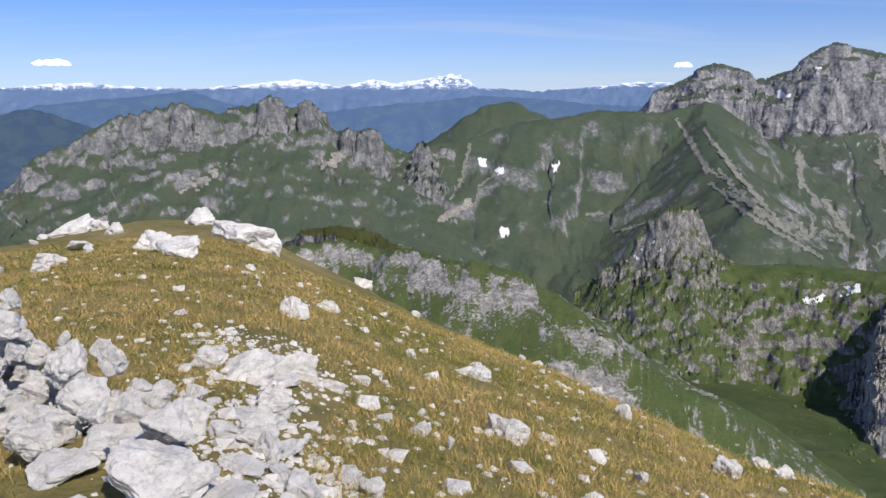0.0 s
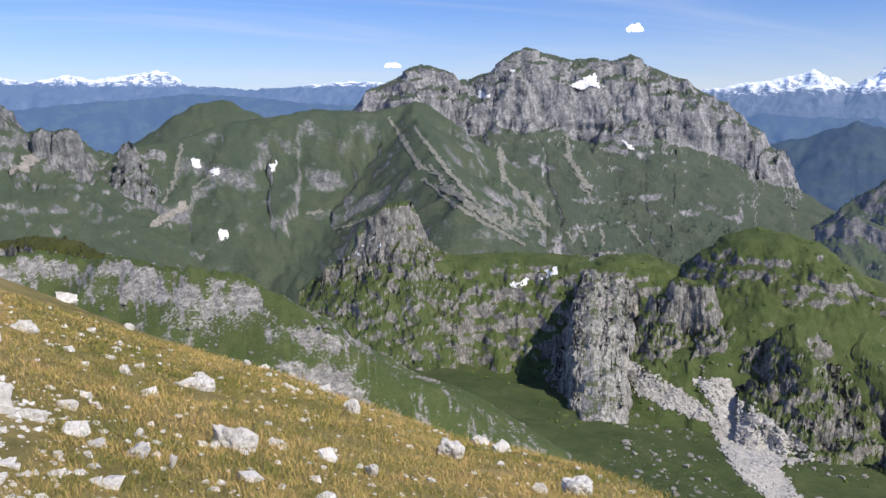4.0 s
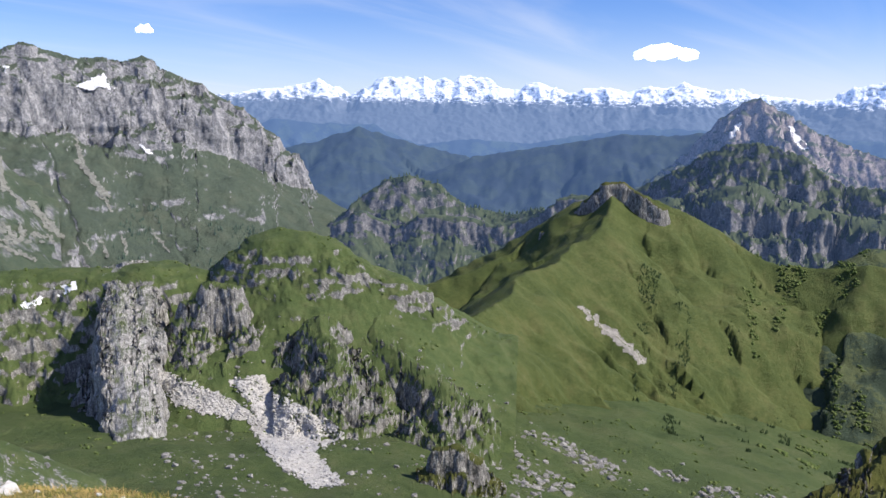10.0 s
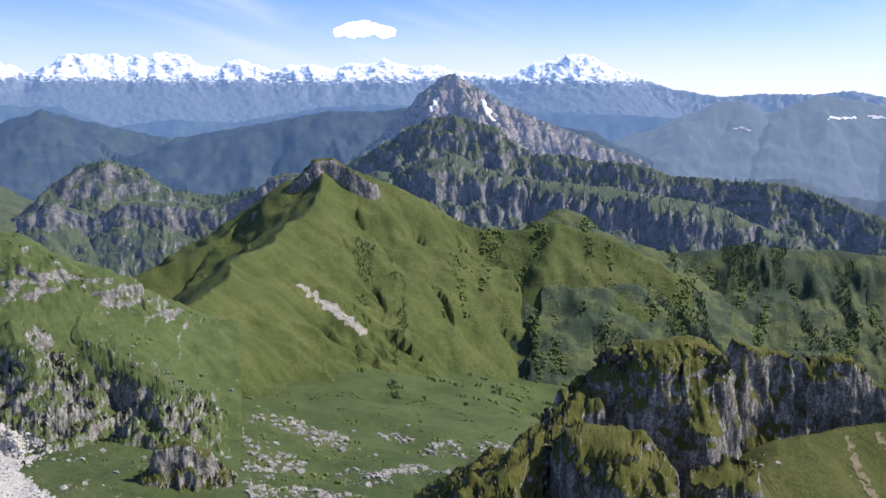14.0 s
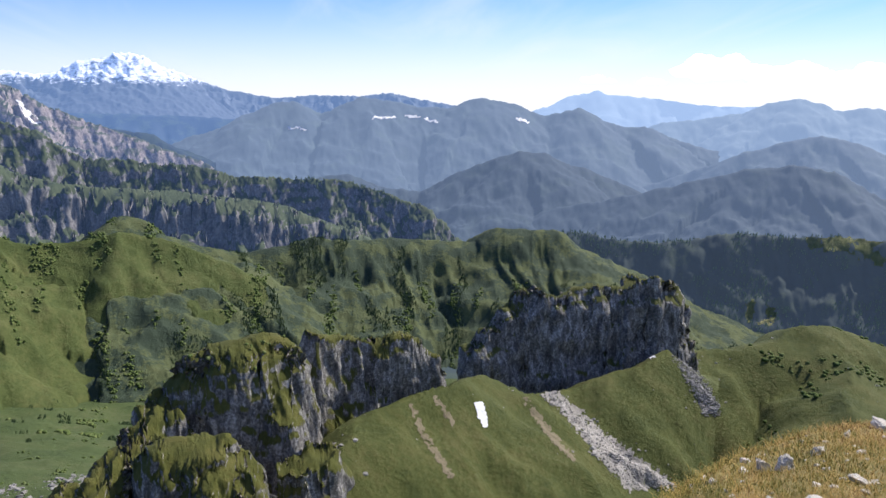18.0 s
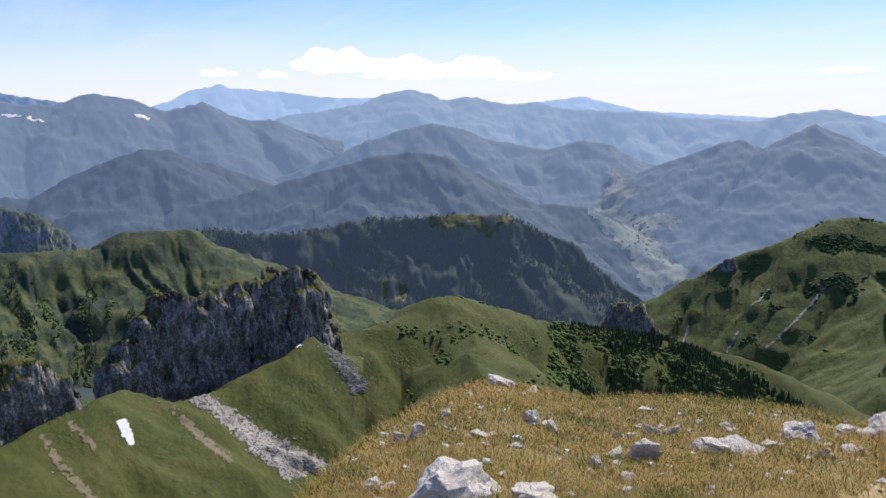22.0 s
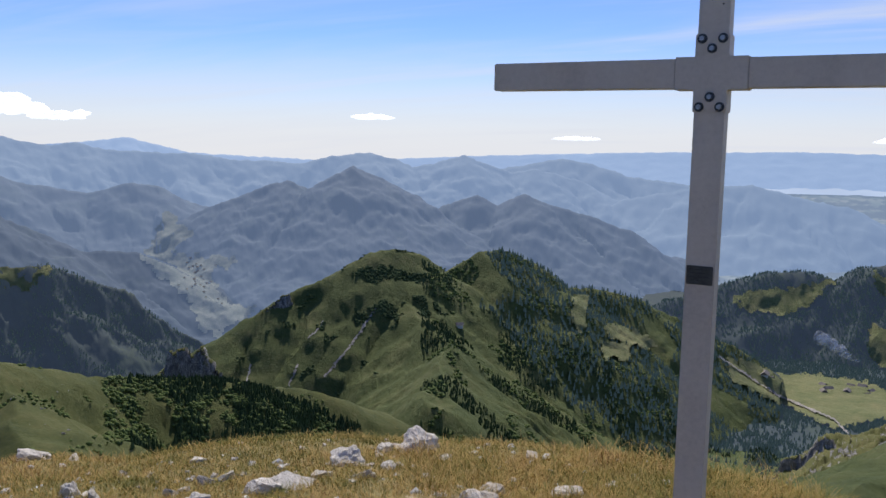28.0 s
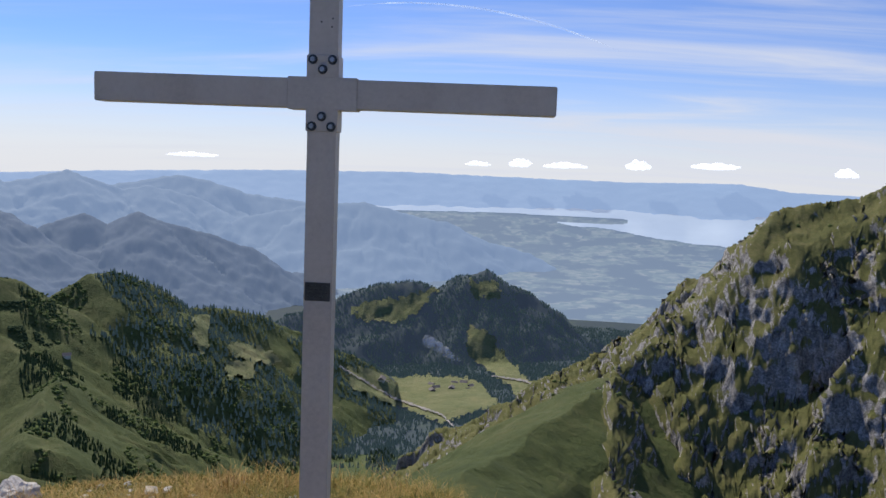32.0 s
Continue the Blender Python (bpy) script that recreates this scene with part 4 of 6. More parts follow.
mountain("rock_wall", [(line((292, 346), (101.6, -17.4), (103.0, -15.6), (103.9, -14.2), (104.8, -12.9), (106.7, -13.1), (107.9, -12.5), (111.3, -12.4), (112.9, -11.9), (114.1, -11.7), (114.8, -12.5), (115.3, -13.7), (115.5, -15.9)), flank((0, 0), (4, 1.2), (8, 22), (12, 40), (60, 190)))], (99, 118), (262, 392), (560, 260), crag_mat, "sheer grey limestone wall standing on the spur", category="crag", warp=6, rough=5, rough_size=18, ribs=5, rib_size=22, crag=0.5, seed=6, hold=6, bite=2.6, bite_size=13, ledge=0.8)
mountain("buttress", [([(28.8, -10.0, 545), (30.4, -9.7, 542), (31.8, -10.1, 540)], flank((0, 0), (7, 3), (12, 26), (60, 70))), ([(29.4, -10.2, 532), (29.2, -12.4, 480), (29.2, -15.4, 430), (29.5, -18.3, 394), (29.7, -20.3, 370)], flank((0, 0), (9, 3), (14, 30), (60, 90))), ([(31.0, -10.2, 530), (30.8, -12.8, 478), (30.4, -16, 428), (30.2, -20.2, 370)], flank((0, 0), (8, 3), (13, 28), (60, 90)))], (25, 36), (330, 600), (320, 260), pale_crag, "pale limestone buttress", warp=3, rough=6, rough_size=14, ribs=5, rib_size=9, crag=0.8, bite=1.6, bite_size=8, ledge=0.4, parent=OB["low_ridge"])
mountain("crag", [(line(468, (33.6, -12.4), (34.6, -11.2), (36.5, -11.5), (37.6, -13.6)), flank((0, 0), (6, 2), (13, 22), (60, 52)))], (31.5, 40), (400, 520), (200, 110), ridge_mat, "grey cliff face with ribs", warp=4, rough=6, rough_size=16, ribs=6, rib_size=9, crag=0.8, bite=1.5, bite_size=9, ledge=0.6, parent=OB["low_ridge"], seed=2)
mountain("crag", [([(42.3, -13.6, 445), (42.6, -15, 425), (43.4, -17.0, 405), (43.8, -18.4, 396)], flank((0, 0), (6, 3), (13, 12), (60, 42)))], (39, 48), (360, 490), (200, 120), ridge_mat, "rounded grey outcrop", warp=4, rough=6, rough_size=14, ribs=4, rib_size=9, crag=0.8, bite=1.5, bite_size=9, ledge=0.6, parent=OB["low_ridge"], seed=3)
mountain("crag", [([(45.3, -11.9, 500), (47, -14.9, 455), (48.7, -17.2, 420), (50.5, -18.8, 395)], flank((0, 0), (9, 3), (20, 14), (60, 36)))], (43, 55), (340, 540), (240, 130), ridge_mat, "dark diagonal cliff band", warp=11, rough=6, rough_size=14, ribs=4, rib_size=9, crag=0.8, bite=1.5, bite_size=9, ledge=0.6, parent=OB["low_ridge"], seed=8)
mountain("pinnacle", [(line(548, (12.4, -9.9), (13.4, -8.4), (14.1, -7.3), (15.4, -6.6), (16.3, -6.4), (16.6, -7.2)), flank((0, 0), (4, 2), (8, 15), (13, 26), (60, 62))), ([(13.4, -12.5, 515), (14.2, -14.4, 492), (14.6, -16.0, 472)], flank((0, 0), (8, 4), (16, 18), (60, 55)))], (9, 20), (440, 600), (240, 150), ridge_mat, "rock pinnacle with a dark shaded side", warp=4, rough=6, rough_size=16, ribs=3, rib_size=10, crag=0.8, bite=1.5, bite_size=9, ledge=0.6, parent=OB["low_ridge"], seed=9)
TOWER = dict(warp=4, rough=8, rough_size=26, ribs=3, rib_size=18, crag=3, bite=4, bite_size=22, ledge=2, parent=OB["jagged_ridge"])
for k, (a0, a1, top, d, deep) in enumerate(((-11.9, -10.8, 0.75, 1440, 40), (-9.3, -8.7, 0.55, 1440, 60), (-5.6, -4.4, -1.35, 1400, 60), (-6.6, -6.0, -1.35, 1410, 60), (-1.6, -1.1, -2.25, 1420, 36), (-20.4, -19.6, -0.3, 1430, 40), (-17.2, -16.6, 0.35, 1430, 40))):
    mountain("rock_tower", [([(a0, top - 0.25, d), ((a0 + a1) / 2, top, d), (a1, top - 0.2, d)], flank((0, 0), (4, 3), (12, deep), (60, deep + 70)))], (a0 - 2.5, a1 + 2.5), (d - 90, d + 70), (130, 90), limestone, "grey limestone tower on the crest", seed=20 + k, **TOWER)
mountain("outcrop", [(line(310, (50.7, -22.3), (52, -22.2), (53.3, -23.0)), flank((0, 0), (3, 1.5), (5, 9), (60, 50)))], (49, 55.5), (280, 340), (160, 90), crag_mat, "dark-sided limestone outcrop in the meadow", category="outcrop", warp=2, rough=2.5, rough_size=8, ribs=1, rib_size=5, crag=0.4, bite=0.6, bite_size=4)
mountain("rock_shoulder", [(line((150, 128), (-9.8, -8.7), (-8.6, -8.0), (-7.2, -7.9), (-5.5, -8.3), (-4.0, -9.0)), flank((0, 0), (3, 1), (5, 8), (30, 26)))], (-13, 0), (95, 180), (220, 110), crag_mat, "broken limestone knob on the grassy side ridge", warp=1.5, rough=1.8, rough_size=6, ribs=0.7, rib_size=4, crag=0.3, bite=0.5, bite_size=3, parent=OB["side_ridge"])


mountain("summit_cliff", [(line(1062, (57.6, -7.7), (59.3, -6.5), (60.2, -5.6), (61.4, -4.4), (62.7, -4.3), (63.5, -4.9), (65.5, -5.9)), flank((0, 0), (6, 3), (12, 34), (60, 90)))], (56, 67), (1010, 1110), (200, 70), crag_mat, "dark cliff along the crest", warp=7, rough=6, rough_size=25, ribs=4, rib_size=20, crag=1.5, bite=2, bite_size=15, parent=OB["green_summit"], seed=12)


DARK = dict(warp=4, rough=5, rough_size=16, ribs=2, rib_size=12, crag=2, bite=2, bite_size=12, ledge=1)
mountain("dark_crag", [(line(545, (133.6, -17), (134.4, -15.8), (135.2, -14.3), (135.9, -14.0), (136.5, -14.6), (137.2, -14.1), (137.8, -14.9), (138.5, -15.6), (139, -16.8)), flank((0, 0), (3, 2), (9, 20), (60, 80)))], (131, 142), (480, 600), (200, 100), crag_mat, "dark wooded crag in the saddle", category="crag", **DARK)
mountain("rock_horn", [([(141.2, -11.9, 936), (142.2, -11.2, 938), (142.8, -10.75, 942), (143.0, -11.5, 944)], flank((0, 0), (3, 3), (8, 22), (60, 80)))], (140.2, 144.2), (905, 980), (110, 60), crag_mat, "dark rock horn on the mountain's shoulder", seed=4, parent=OB["green_mountain"], **DARK)


def surface(names):
    fns = [f for n in names for f in LANDS.get(n, [])]

    def top(x, y):
        z = floor_at(x, y)
        for f in fns:
            z = np.maximum(z, f(x, y))
        return z
    return top


def reach(az, el, names, near, far, steps=200):
    """Distances at which sight lines of those bearings and dips meet the land."""
    az, el = np.asarray(az, float), np.asarray(el, float)
    top, out = surface(names), np.full(az.shape, np.nan)
    ds = np.geomspace(near, far, steps)
    x, y = polar(az[:, None], ds[None])
    over = top(x, y) - rise(el[:, None], ds[None])
    hit = over >= 0
    first = hit.argmax(axis=1)
    # the crossing between the last step in the air and the first in the ground
    before, row = np.maximum(first - 1, 0), np.arange(len(az))
    h0, h1 = over[row, before], over[row, first]
    f = np.where(first > 0, np.clip(-h0 / (h1 - h0 + 1e-9), 0, 1), 1.0)
    return np.where(hit.any(axis=1), ds[before] + (ds[first] - ds[before]) * f, np.nan)


def inside(px, py, poly):
    res = np.zeros(px.shape, bool)
    for (x0, y0), (x1, y1) in zip(poly, poly[1:] + poly[:1]):
        cross = ((y0 > py) != (y1 > py)) & (px < (x1 - x0) * (py - y0) / (y1 - y0 + 1e-9) + x0)
        res ^= cross
    return res


def drape(name, outline, names, near, far, material, label, parent, lift=0.4, step=0.10, wobble=0.12, holes=None):
    """A thin cover of snow or stones laid on the land, bounded by bearings and dips."""
    a, e = np.array([p[0] for p in outline]), np.array([p[1] for p in outline])
    ga, ge = np.meshgrid(np.arange(a.min() - 0.3, a.max() + 0.3, step), np.arange(e.min() - 0.3, e.max() + 0.3, step * 0.8))
    wa = ga + wobble * fbm(ga * 2.2, ge * 2.2, 3, 3.0)
    we = ge + wobble * fbm(ga * 2.2, ge * 2.2, 3, 8.0)
    wa, we = wa + step * 2.5 * fbm(ga / step / 5, ge / step / 5, 2, 13.0), we + step * 2.5 * fbm(ga / step / 5, ge / step / 5, 2, 17.0)
    ins = inside(wa, we, outline)
    if holes is not None:
        ins &= fbm(ga * 1.6, ge * 2.4, 4, 21.0) > holes
    d = np.full(ga.shape, np.nan)
    grown = ins.copy()
    grown[1:] |= ins[:-1]
    grown[:-1] |= ins[1:]
    grown[:, 1:] |= grown[:, :-1].copy()
    grown[:, :-1] |= grown[:, 1:].copy()
    d[grown] = reach(ga[grown], ge[grown], names, near, far)
    ok = ins & np.isfinite(d)
    # no cover across a jump in depth
    faces = grid_faces(*ga.shape)
    dd = np.where(np.isfinite(d), d, 1e6).ravel()[faces]
    faces = faces[ok.ravel()[faces].any(axis=1) & np.isfinite(d).ravel()[faces].all(axis=1) & (dd.max(axis=1) < dd.min(axis=1) * 1.12)]
    if not len(faces):
        return None
    x, y = polar(ga, np.nan_to_num(d, nan=1.0))
    z = surface(names)(x, y) + lift
    used = np.unique(faces)
    back = np.zeros(ga.size, int)
    back[used] = np.arange(len(used))
    ob = mesh_object(name, np.stack([x, y, z], -1).reshape(-1, 3)[used], back[faces], material, OB[parent] if parent else None)
    return tagged(ob, label)


def streak(points, wide):
    """Outline of a narrow strip that swells and thins along a line."""
    left, right = [], []
    for i, (a, e) in enumerate(points):
        p, q = points[max(i - 1, 0)], points[min(i + 1, len(points) - 1)]
        along = Vector((q[0] - p[0], q[1] - p[1])).normalized()
        w = wide * (0.6 if i in (0, len(points) - 1) else 1.0)
        left.append((a - along.y * w, e + along.x * w))
        right.append((a + along.y * w, e - along.x * w))
    return left + right[::-1]


def stone_material(name, dark, mid, light, size, rough=0.9):
    m, t, b = node_material(name, rough)
    n = Nodes(t)
    v = n.math("ADD", n.math("MULTIPLY", n.noise(size, 6, 0.65), 0.5), n.math("MULTIPLY", n.noise(size / 7, 7, 0.75), 0.5))
    c = n.ramp(v, (0.33, dark), (0.48, mid), (0.62, light))
    n.put(c, b.inputs["Base Color"])
    n.bump(v, 0.8, size / 6, b)
    return m


scree_mat = stone_material("scree_stones", (0.24, 0.235, 0.22), (0.46, 0.445, 0.42), (0.62, 0.60, 0.57), 9)
grey_green_scree = stone_material("grey_green_scree", (0.11, 0.12, 0.10), (0.20, 0.205, 0.18), (0.31, 0.31, 0.285), 9)
dull_scree = stone_material("weathered_scree", (0.14, 0.135, 0.12), (0.27, 0.255, 0.23), (0.42, 0.40, 0.365), 6)
snow_patch_mat = stone_material("old_snow", (0.72, 0.74, 0.78), (0.82, 0.83, 0.86), (0.88, 0.88, 0.9), 6, 0.6)

NORTH_STONES = [(-4.78, 14.15, 0.60, 0.40), (-4.12, 13.25, 0.74, 0.37), (-4.00, 17.49, 1.32, 0.72), (-5.96, 20.68, 0.86, 0.43), (-8.09, 18.46, 1.08, 0.54), (-7.44, 18.38, 0.40, 0.27), (-1.70, 9.79, 0.30, 0.34), (-1.51, 11.31, 0.35, 0.19), (-1.38, 6.08, 0.47, 0.21), (-1.12, 6.57, 0.32, 0.27), (-1.09, 5.46, 0.29, 0.21), (-1.01, 4.66, 0.26, 0.15), (-1.69, 6.26, 0.26, 0.18), (-0.84, 6.60, 0.18, 0.11), (-0.70, 7.40, 0.18, 0.10)]
NORTH_STONES2 = [(-0.16, 6.06, 0.21, 0.11), (-0.41, 6.18, 0.12, 0.07), (0.54, 6.82, 0.38, 0.29), (0.38, 6.68, 0.10, 0.09), (-0.65, 4.07, 0.23, 0.13), (-0.35, 4.40, 0.14, 0.13), (-0.57, 17.76, 0.22, 0.15), (-0.35, 10.08, 0.14, 0.14), (0.48, 10.11, 0.31, 0.20), (1.51, 15.50, 0.21, 0.15), (1.63, 6.63, 0.10, 0.14), (3.04, 8.63, 0.33, 0.29), (4.17, 10.64, 0.24, 0.16), (-1.92, 20.03, 0.54, 0.34), (2.66, 14.17, 0.28, 0.12), (0.07, 5.88, 0.06, 0.12), (-0.15, 6.69, 0.07, 0.09), (0.27, 10.14, 0.28, 0.13), (2.40, 10.79, 0.19, 0.23), (1.77, 15.41, 0.27, 0.15)]
EAST_STONES = [(3.43, 6.47, 0.26, 0.24), (1.63, 6.71, 0.10, 0.13), (3.10, 8.82, 0.27, 0.20), (3.07, 6.45, 0.13, 0.13), (4.15, 10.69, 0.24, 0.16), (4.07, 9.60, 0.30, 0.12), (2.44, 11.12, 0.24, 0.20), (2.66, 14.15, 0.30, 0.14)]
WEST_STONES = [(4.72, -3.31, 0.70, 0.31), (4.31, -3.70, 0.42, 0.16), (5.71, -5.06, 0.14, 0.20), (4.89, -4.92, 0.20, 0.16), (4.65, -5.01, 0.27, 0.26), (4.41, -5.81, 0.37, 0.12), (4.49, -6.71, 0.44, 0.22), (4.50, -7.36, 0.25, 0.14), (4.21, -7.52, 0.47, 0.28), (3.76, -7.15, 0.20, 0.10), (7.78, -6.11, 0.38, 0.14), (7.57, -6.39, 0.19, 0.06), (6.51, -4.22, 0.20, 0.20), (6.63, -4.11, 0.18, 0.20), (6.76, -4.67, 0.16, 0.11)]
WEST_STONES2 = [(5.65, -4.25, 0.18, 0.07), (5.29, -6.05, 0.21, 0.08), (5.32, -4.35, 0.13, 0.04), (4.05, -6.27, 0.29, 0.10), (5.46, -3.19, 0.16, 0.12), (2.86, -5.93, 0.40, 0.19), (4.35, -6.10, 0.19, 0.08), (4.74, -4.62, 0.13, 0.13), (4.35, -4.54, 0.16, 0.07), (4.01, -6.61, 0.20, 0.07), (7.49, -5.44, 0.18, 0.10), (4.68, -5.95, 0.17, 0.07), (6.55, -6.10, 0.10, 0.08)]
CROSS_STONES = [(5.98, -5.06, 0.20, 0.17), (5.37, -5.91, 0.18, 0.08), (4.59, -5.77, 0.44, 0.14), (2.92, -6.23, 0.24, 0.11), (2.43, -6.53, 0.33, 0.10), (5.38, -5.55, 0.20, 0.10), (4.42, -5.91, 0.19, 0.07), (3.21, -5.98, 0.13, 0.05)]
SLABS = [(-1.26, 3.82, 0.56, 0.42), (-1.42, 4.77, 0.21, 0.34), (-1.68, 4.45, 0.43, 0.20), (-1.84, 4.17, 0.35, 0.19), (-2.32, 4.87, 0.41, 0.22), (-1.19, 4.72, 0.20, 0.13), (-0.99, 4.23, 0.27, 0.09), (-0.49, 4.59, 0.19, 0.06)]

VALLEY = [(133.55, -8.16), (134.64, -6.91), (135.22, -5.13), (135.71, -6.08), (136.74, -6.65), (135.20, -7.90), (136.93, -8.36), (139.64, -8.43), (137.71, -9.32), (138.69, -11.42), (140.84, -11.79), (138.10, -13.34), (137.12, -12.76), (136.54, -10.85), (135.00, -9.70)]
CLEAR_1 = [(180.78, -11.39), (182.14, -11.49), (183.19, -12.92), (184.62, -14.31), (186.82, -15.95), (184.91, -15.76), (182.90, -14.45), (180.88, -13.09)]
CLEAR_2 = [(172.73, -14.28), (176.30, -14.88), (179.03, -14.72), (181.37, -14.75), (183.02, -16.30), (179.20, -17.70), (177.20, -17.08), (175.19, -16.43), (172.78, -15.41)]
CLEAR_3 = [(180.79, -8.16), (182.51, -8.24), (182.94, -9.16), (181.04, -9.17)]
CLEAR_4 = [(162.61, -10.69), (163.37, -10.99), (163.11, -13.31), (162.26, -12.19)]
CLEAR_5 = [(164.56, -13.87), (166.09, -13.86), (166.32, -14.98), (164.58, -14.87)]
CLEAR_6 = [(122.63, -8.57), (124.55, -8.37), (128.35, -8.44), (128.17, -8.97), (126.86, -9.83), (124.56, -9.17), (122.63, -9.11)]
CLEAR_7 = [(119.12, -12.94), (121.09, -13.13), (121.09, -14.09), (119.51, -14.08)]
CLEAR_8 = [(178.6, -8.68), (176.6, -9.47), (174.5, -9.76), (172.8, -10.24), (173.6, -10.96), (175.7, -11.14), (177.2, -10.42)]
CLEAR_9 = [(164.6, -12.73), (166.9, -13.04), (168.0, -13.77), (167.5, -14.14), (165.1, -13.54)]
SCREE_A = [(31.34, -16.88), (33.55, -17.86), (36.37, -19.26), (37.81, -20.30), (36.81, -20.35), (34.39, -19.69), (32.58, -19.00)]
SCREE_B = [(36.13, -17.96), (38.30, -17.57), (38.94, -18.77), (40.95, -19.76), (43.98, -21.70), (41.68, -22.61), (43.76, -24.74), (41.79, -24.91), (39.32, -23.30), (37.43, -20.87), (37.80, -20.12), (37.16, -18.86)]
SCREE_C = [(49.84, -21.09), (51.47, -20.81), (51.69, -21.30), (50.06, -21.59)]
SCREE_C2 = [(53.58, -21.10), (54.43, -21.11), (56.13, -22.13), (54.79, -22.02)]
SCREE_D = [(106.07, -19.66), (107.40, -19.69), (110.39, -22.00), (113.09, -23.50), (115.73, -24.89), (112.57, -25.47), (110.16, -23.44), (108.31, -21.57)]
SCREE_E = [(114.85, -16.76), (115.89, -16.96), (117.79, -19.07), (118.23, -20.02), (117.27, -20.36), (116.40, -18.62)]
STRIP_F = [(60.55, -12.99), (64.72, -15.98), (64.34, -16.22), (61.35, -13.92), (59.96, -12.81)]
SCREE_G = [(18.22, -4.76), (19.56, -5.52), (21.87, -7.05), (25.72, -8.15), (23.42, -8.37), (20.33, -6.86)]
SCREE_H = [(-16.89, -5.05), (-13.96, -3.48), (-13.62, -3.74), (-15.83, -5.08), (-17.27, -5.58)]
SCREE_I = [(-0.34, -7.59), (1.79, -6.45), (2.10, -6.61), (0.24, -7.67)]
SCREE_J = [(-6.94, -2.96), (-6.42, -3.04), (-6.88, -3.60), (-8.29, -4.22), (-7.41, -3.52)]
SNOW_1 = [(27.33, 1.11), (28.49, 1.65), (29.21, 2.00), (29.05, 1.39), (29.79, 0.84), (28.69, 1.14), (28.15, 0.85)]
SNOW_2 = [(21.18, 0.76), (22.01, 0.98), (22.20, 0.50), (21.45, 0.35)]
SNOW_3 = [(22.12, 0.43), (22.87, 0.54), (23.11, -0.10), (22.58, 0.02)]
SNOW_4 = [(22.37, 2.08), (23.75, 2.19), (23.50, 1.82), (22.56, 1.79)]
SNOW_5 = [(3.87, -8.22), (4.46, -8.10), (4.55, -8.66), (4.03, -8.82)]
SNOW_6 = [(7.37, -3.90), (7.89, -3.83), (7.65, -4.50), (7.39, -4.38)]
SNOW_7 = [(2.46, -3.58), (2.92, -3.48), (2.96, -4.11), (2.51, -4.06)]
SNOW_8 = [(3.60, -4.16), (4.10, -4.09), (4.08, -4.61), (3.68, -4.67)]
SNOW_9 = [(33.17, -0.26), (33.57, -0.44), (33.99, -1.16), (33.63, -0.98)]
SNOW_10 = [(30.80, -2.31), (31.70, -3.04), (31.26, -2.93)]
SNOW_11 = [(13.94, -9.11), (15.92, -8.68), (15.68, -9.25), (13.93, -9.68), (12.88, -10.12)]
SNOW_12 = [(25.47, -11.28), (26.73, -10.99), (26.82, -11.33), (25.79, -11.81)]
SNOW_13 = [(23.54, -12.08), (24.86, -11.75), (24.67, -12.17), (23.67, -12.49)]
SNOW_14 = [(11.74, -9.68), (12.67, -9.43), (12.47, -9.81), (11.89, -9.95)]
SNOW_15 = [(101.45, -20.56), (102.04, -20.51), (102.49, -22.05), (102.22, -22.18), (101.79, -21.52)]
SNOW_16 = [(69.17, -1.34), (69.48, 0.05), (69.94, 0.05), (69.50, -1.15)]
SNOW_17 = [(72.49, -0.41), (73.80, -1.85), (73.36, -1.93), (72.78, -1.23)]
SNOW_18 = [(113.31, -16.87), (113.74, -16.70), (113.77, -16.95), (113.43, -17.03)]
SCREE_K = [(191.56, -21.44), (194.14, -19.93), (193.78, -21.78), (191.07, -22.20)]


for outline in (SCREE_A, SCREE_B):
    drape("scree", outline, ["low_ridge", "buttress", "crag"], 230, 560, scree_mat, "pale scree fan", "low_ridge", 0.4, 0.045, 0.22, -0.55)
for outline in (SCREE_C, SCREE_C2):
    drape("scree", outline, [], 180, 620, dull_scree, "pale bare stones", "ground")
drape("scree", SCREE_D, ["grassy_spur", "grassy_hill"], 90, 420, dull_scree, "grey scree gully", "grassy_spur", 0.25, 0.042, 0.3, -0.5)
drape("bare_strip", STRIP_F, ["green_summit"], 450, 1300, dull_scree, "bare eroded strip", "green_summit")
drape("scree", SCREE_G, ["green_ridge", "limestone_massif"], 800, 2000, grey_green_scree, "grey-green scree", "green_ridge", 0.8, 0.08, 0.35, -0.05)
drape("scree", SCREE_H, ["jagged_ridge"], 950, 1700, dull_scree, "pale scree chute", "jagged_ridge", 0.8, 0.08, 0.3, -0.2)
for outline in (SCREE_I, SCREE_J):
    drape("scree", outline, ["green_ridge", "jagged_ridge"], 800, 1800, dull_scree, "pale streak of stones", "green_ridge", 0.8)
drape("scree", SCREE_K, ["rocky_slope"], 60, 420, dull_scree, "bare stony patch", "rocky_slope", 0.2)
for outline in (SNOW_1, SNOW_2, SNOW_3, SNOW_4, SNOW_9, SNOW_10):
    drape("snow_patch", outline, ["limestone_massif"], 1100, 2150, snow_patch_mat, "white snow remnant", "limestone_massif", 1.2, 0.035, 0.06)
for outline in (SNOW_5, SNOW_6, SNOW_7, SNOW_8):
    drape("snow_patch", outline, ["green_ridge"], 700, 1900, snow_patch_mat, "white snow remnant", "green_ridge", 0.8, 0.025, 0.16)
for outline in (SNOW_11, SNOW_12, SNOW_13, SNOW_14):
    drape("snow_patch", outline, ["low_ridge", "buttress", "pinnacle"], 330, 760, snow_patch_mat, "white snow remnant", "low_ridge", 0.4, 0.05, 0.08)
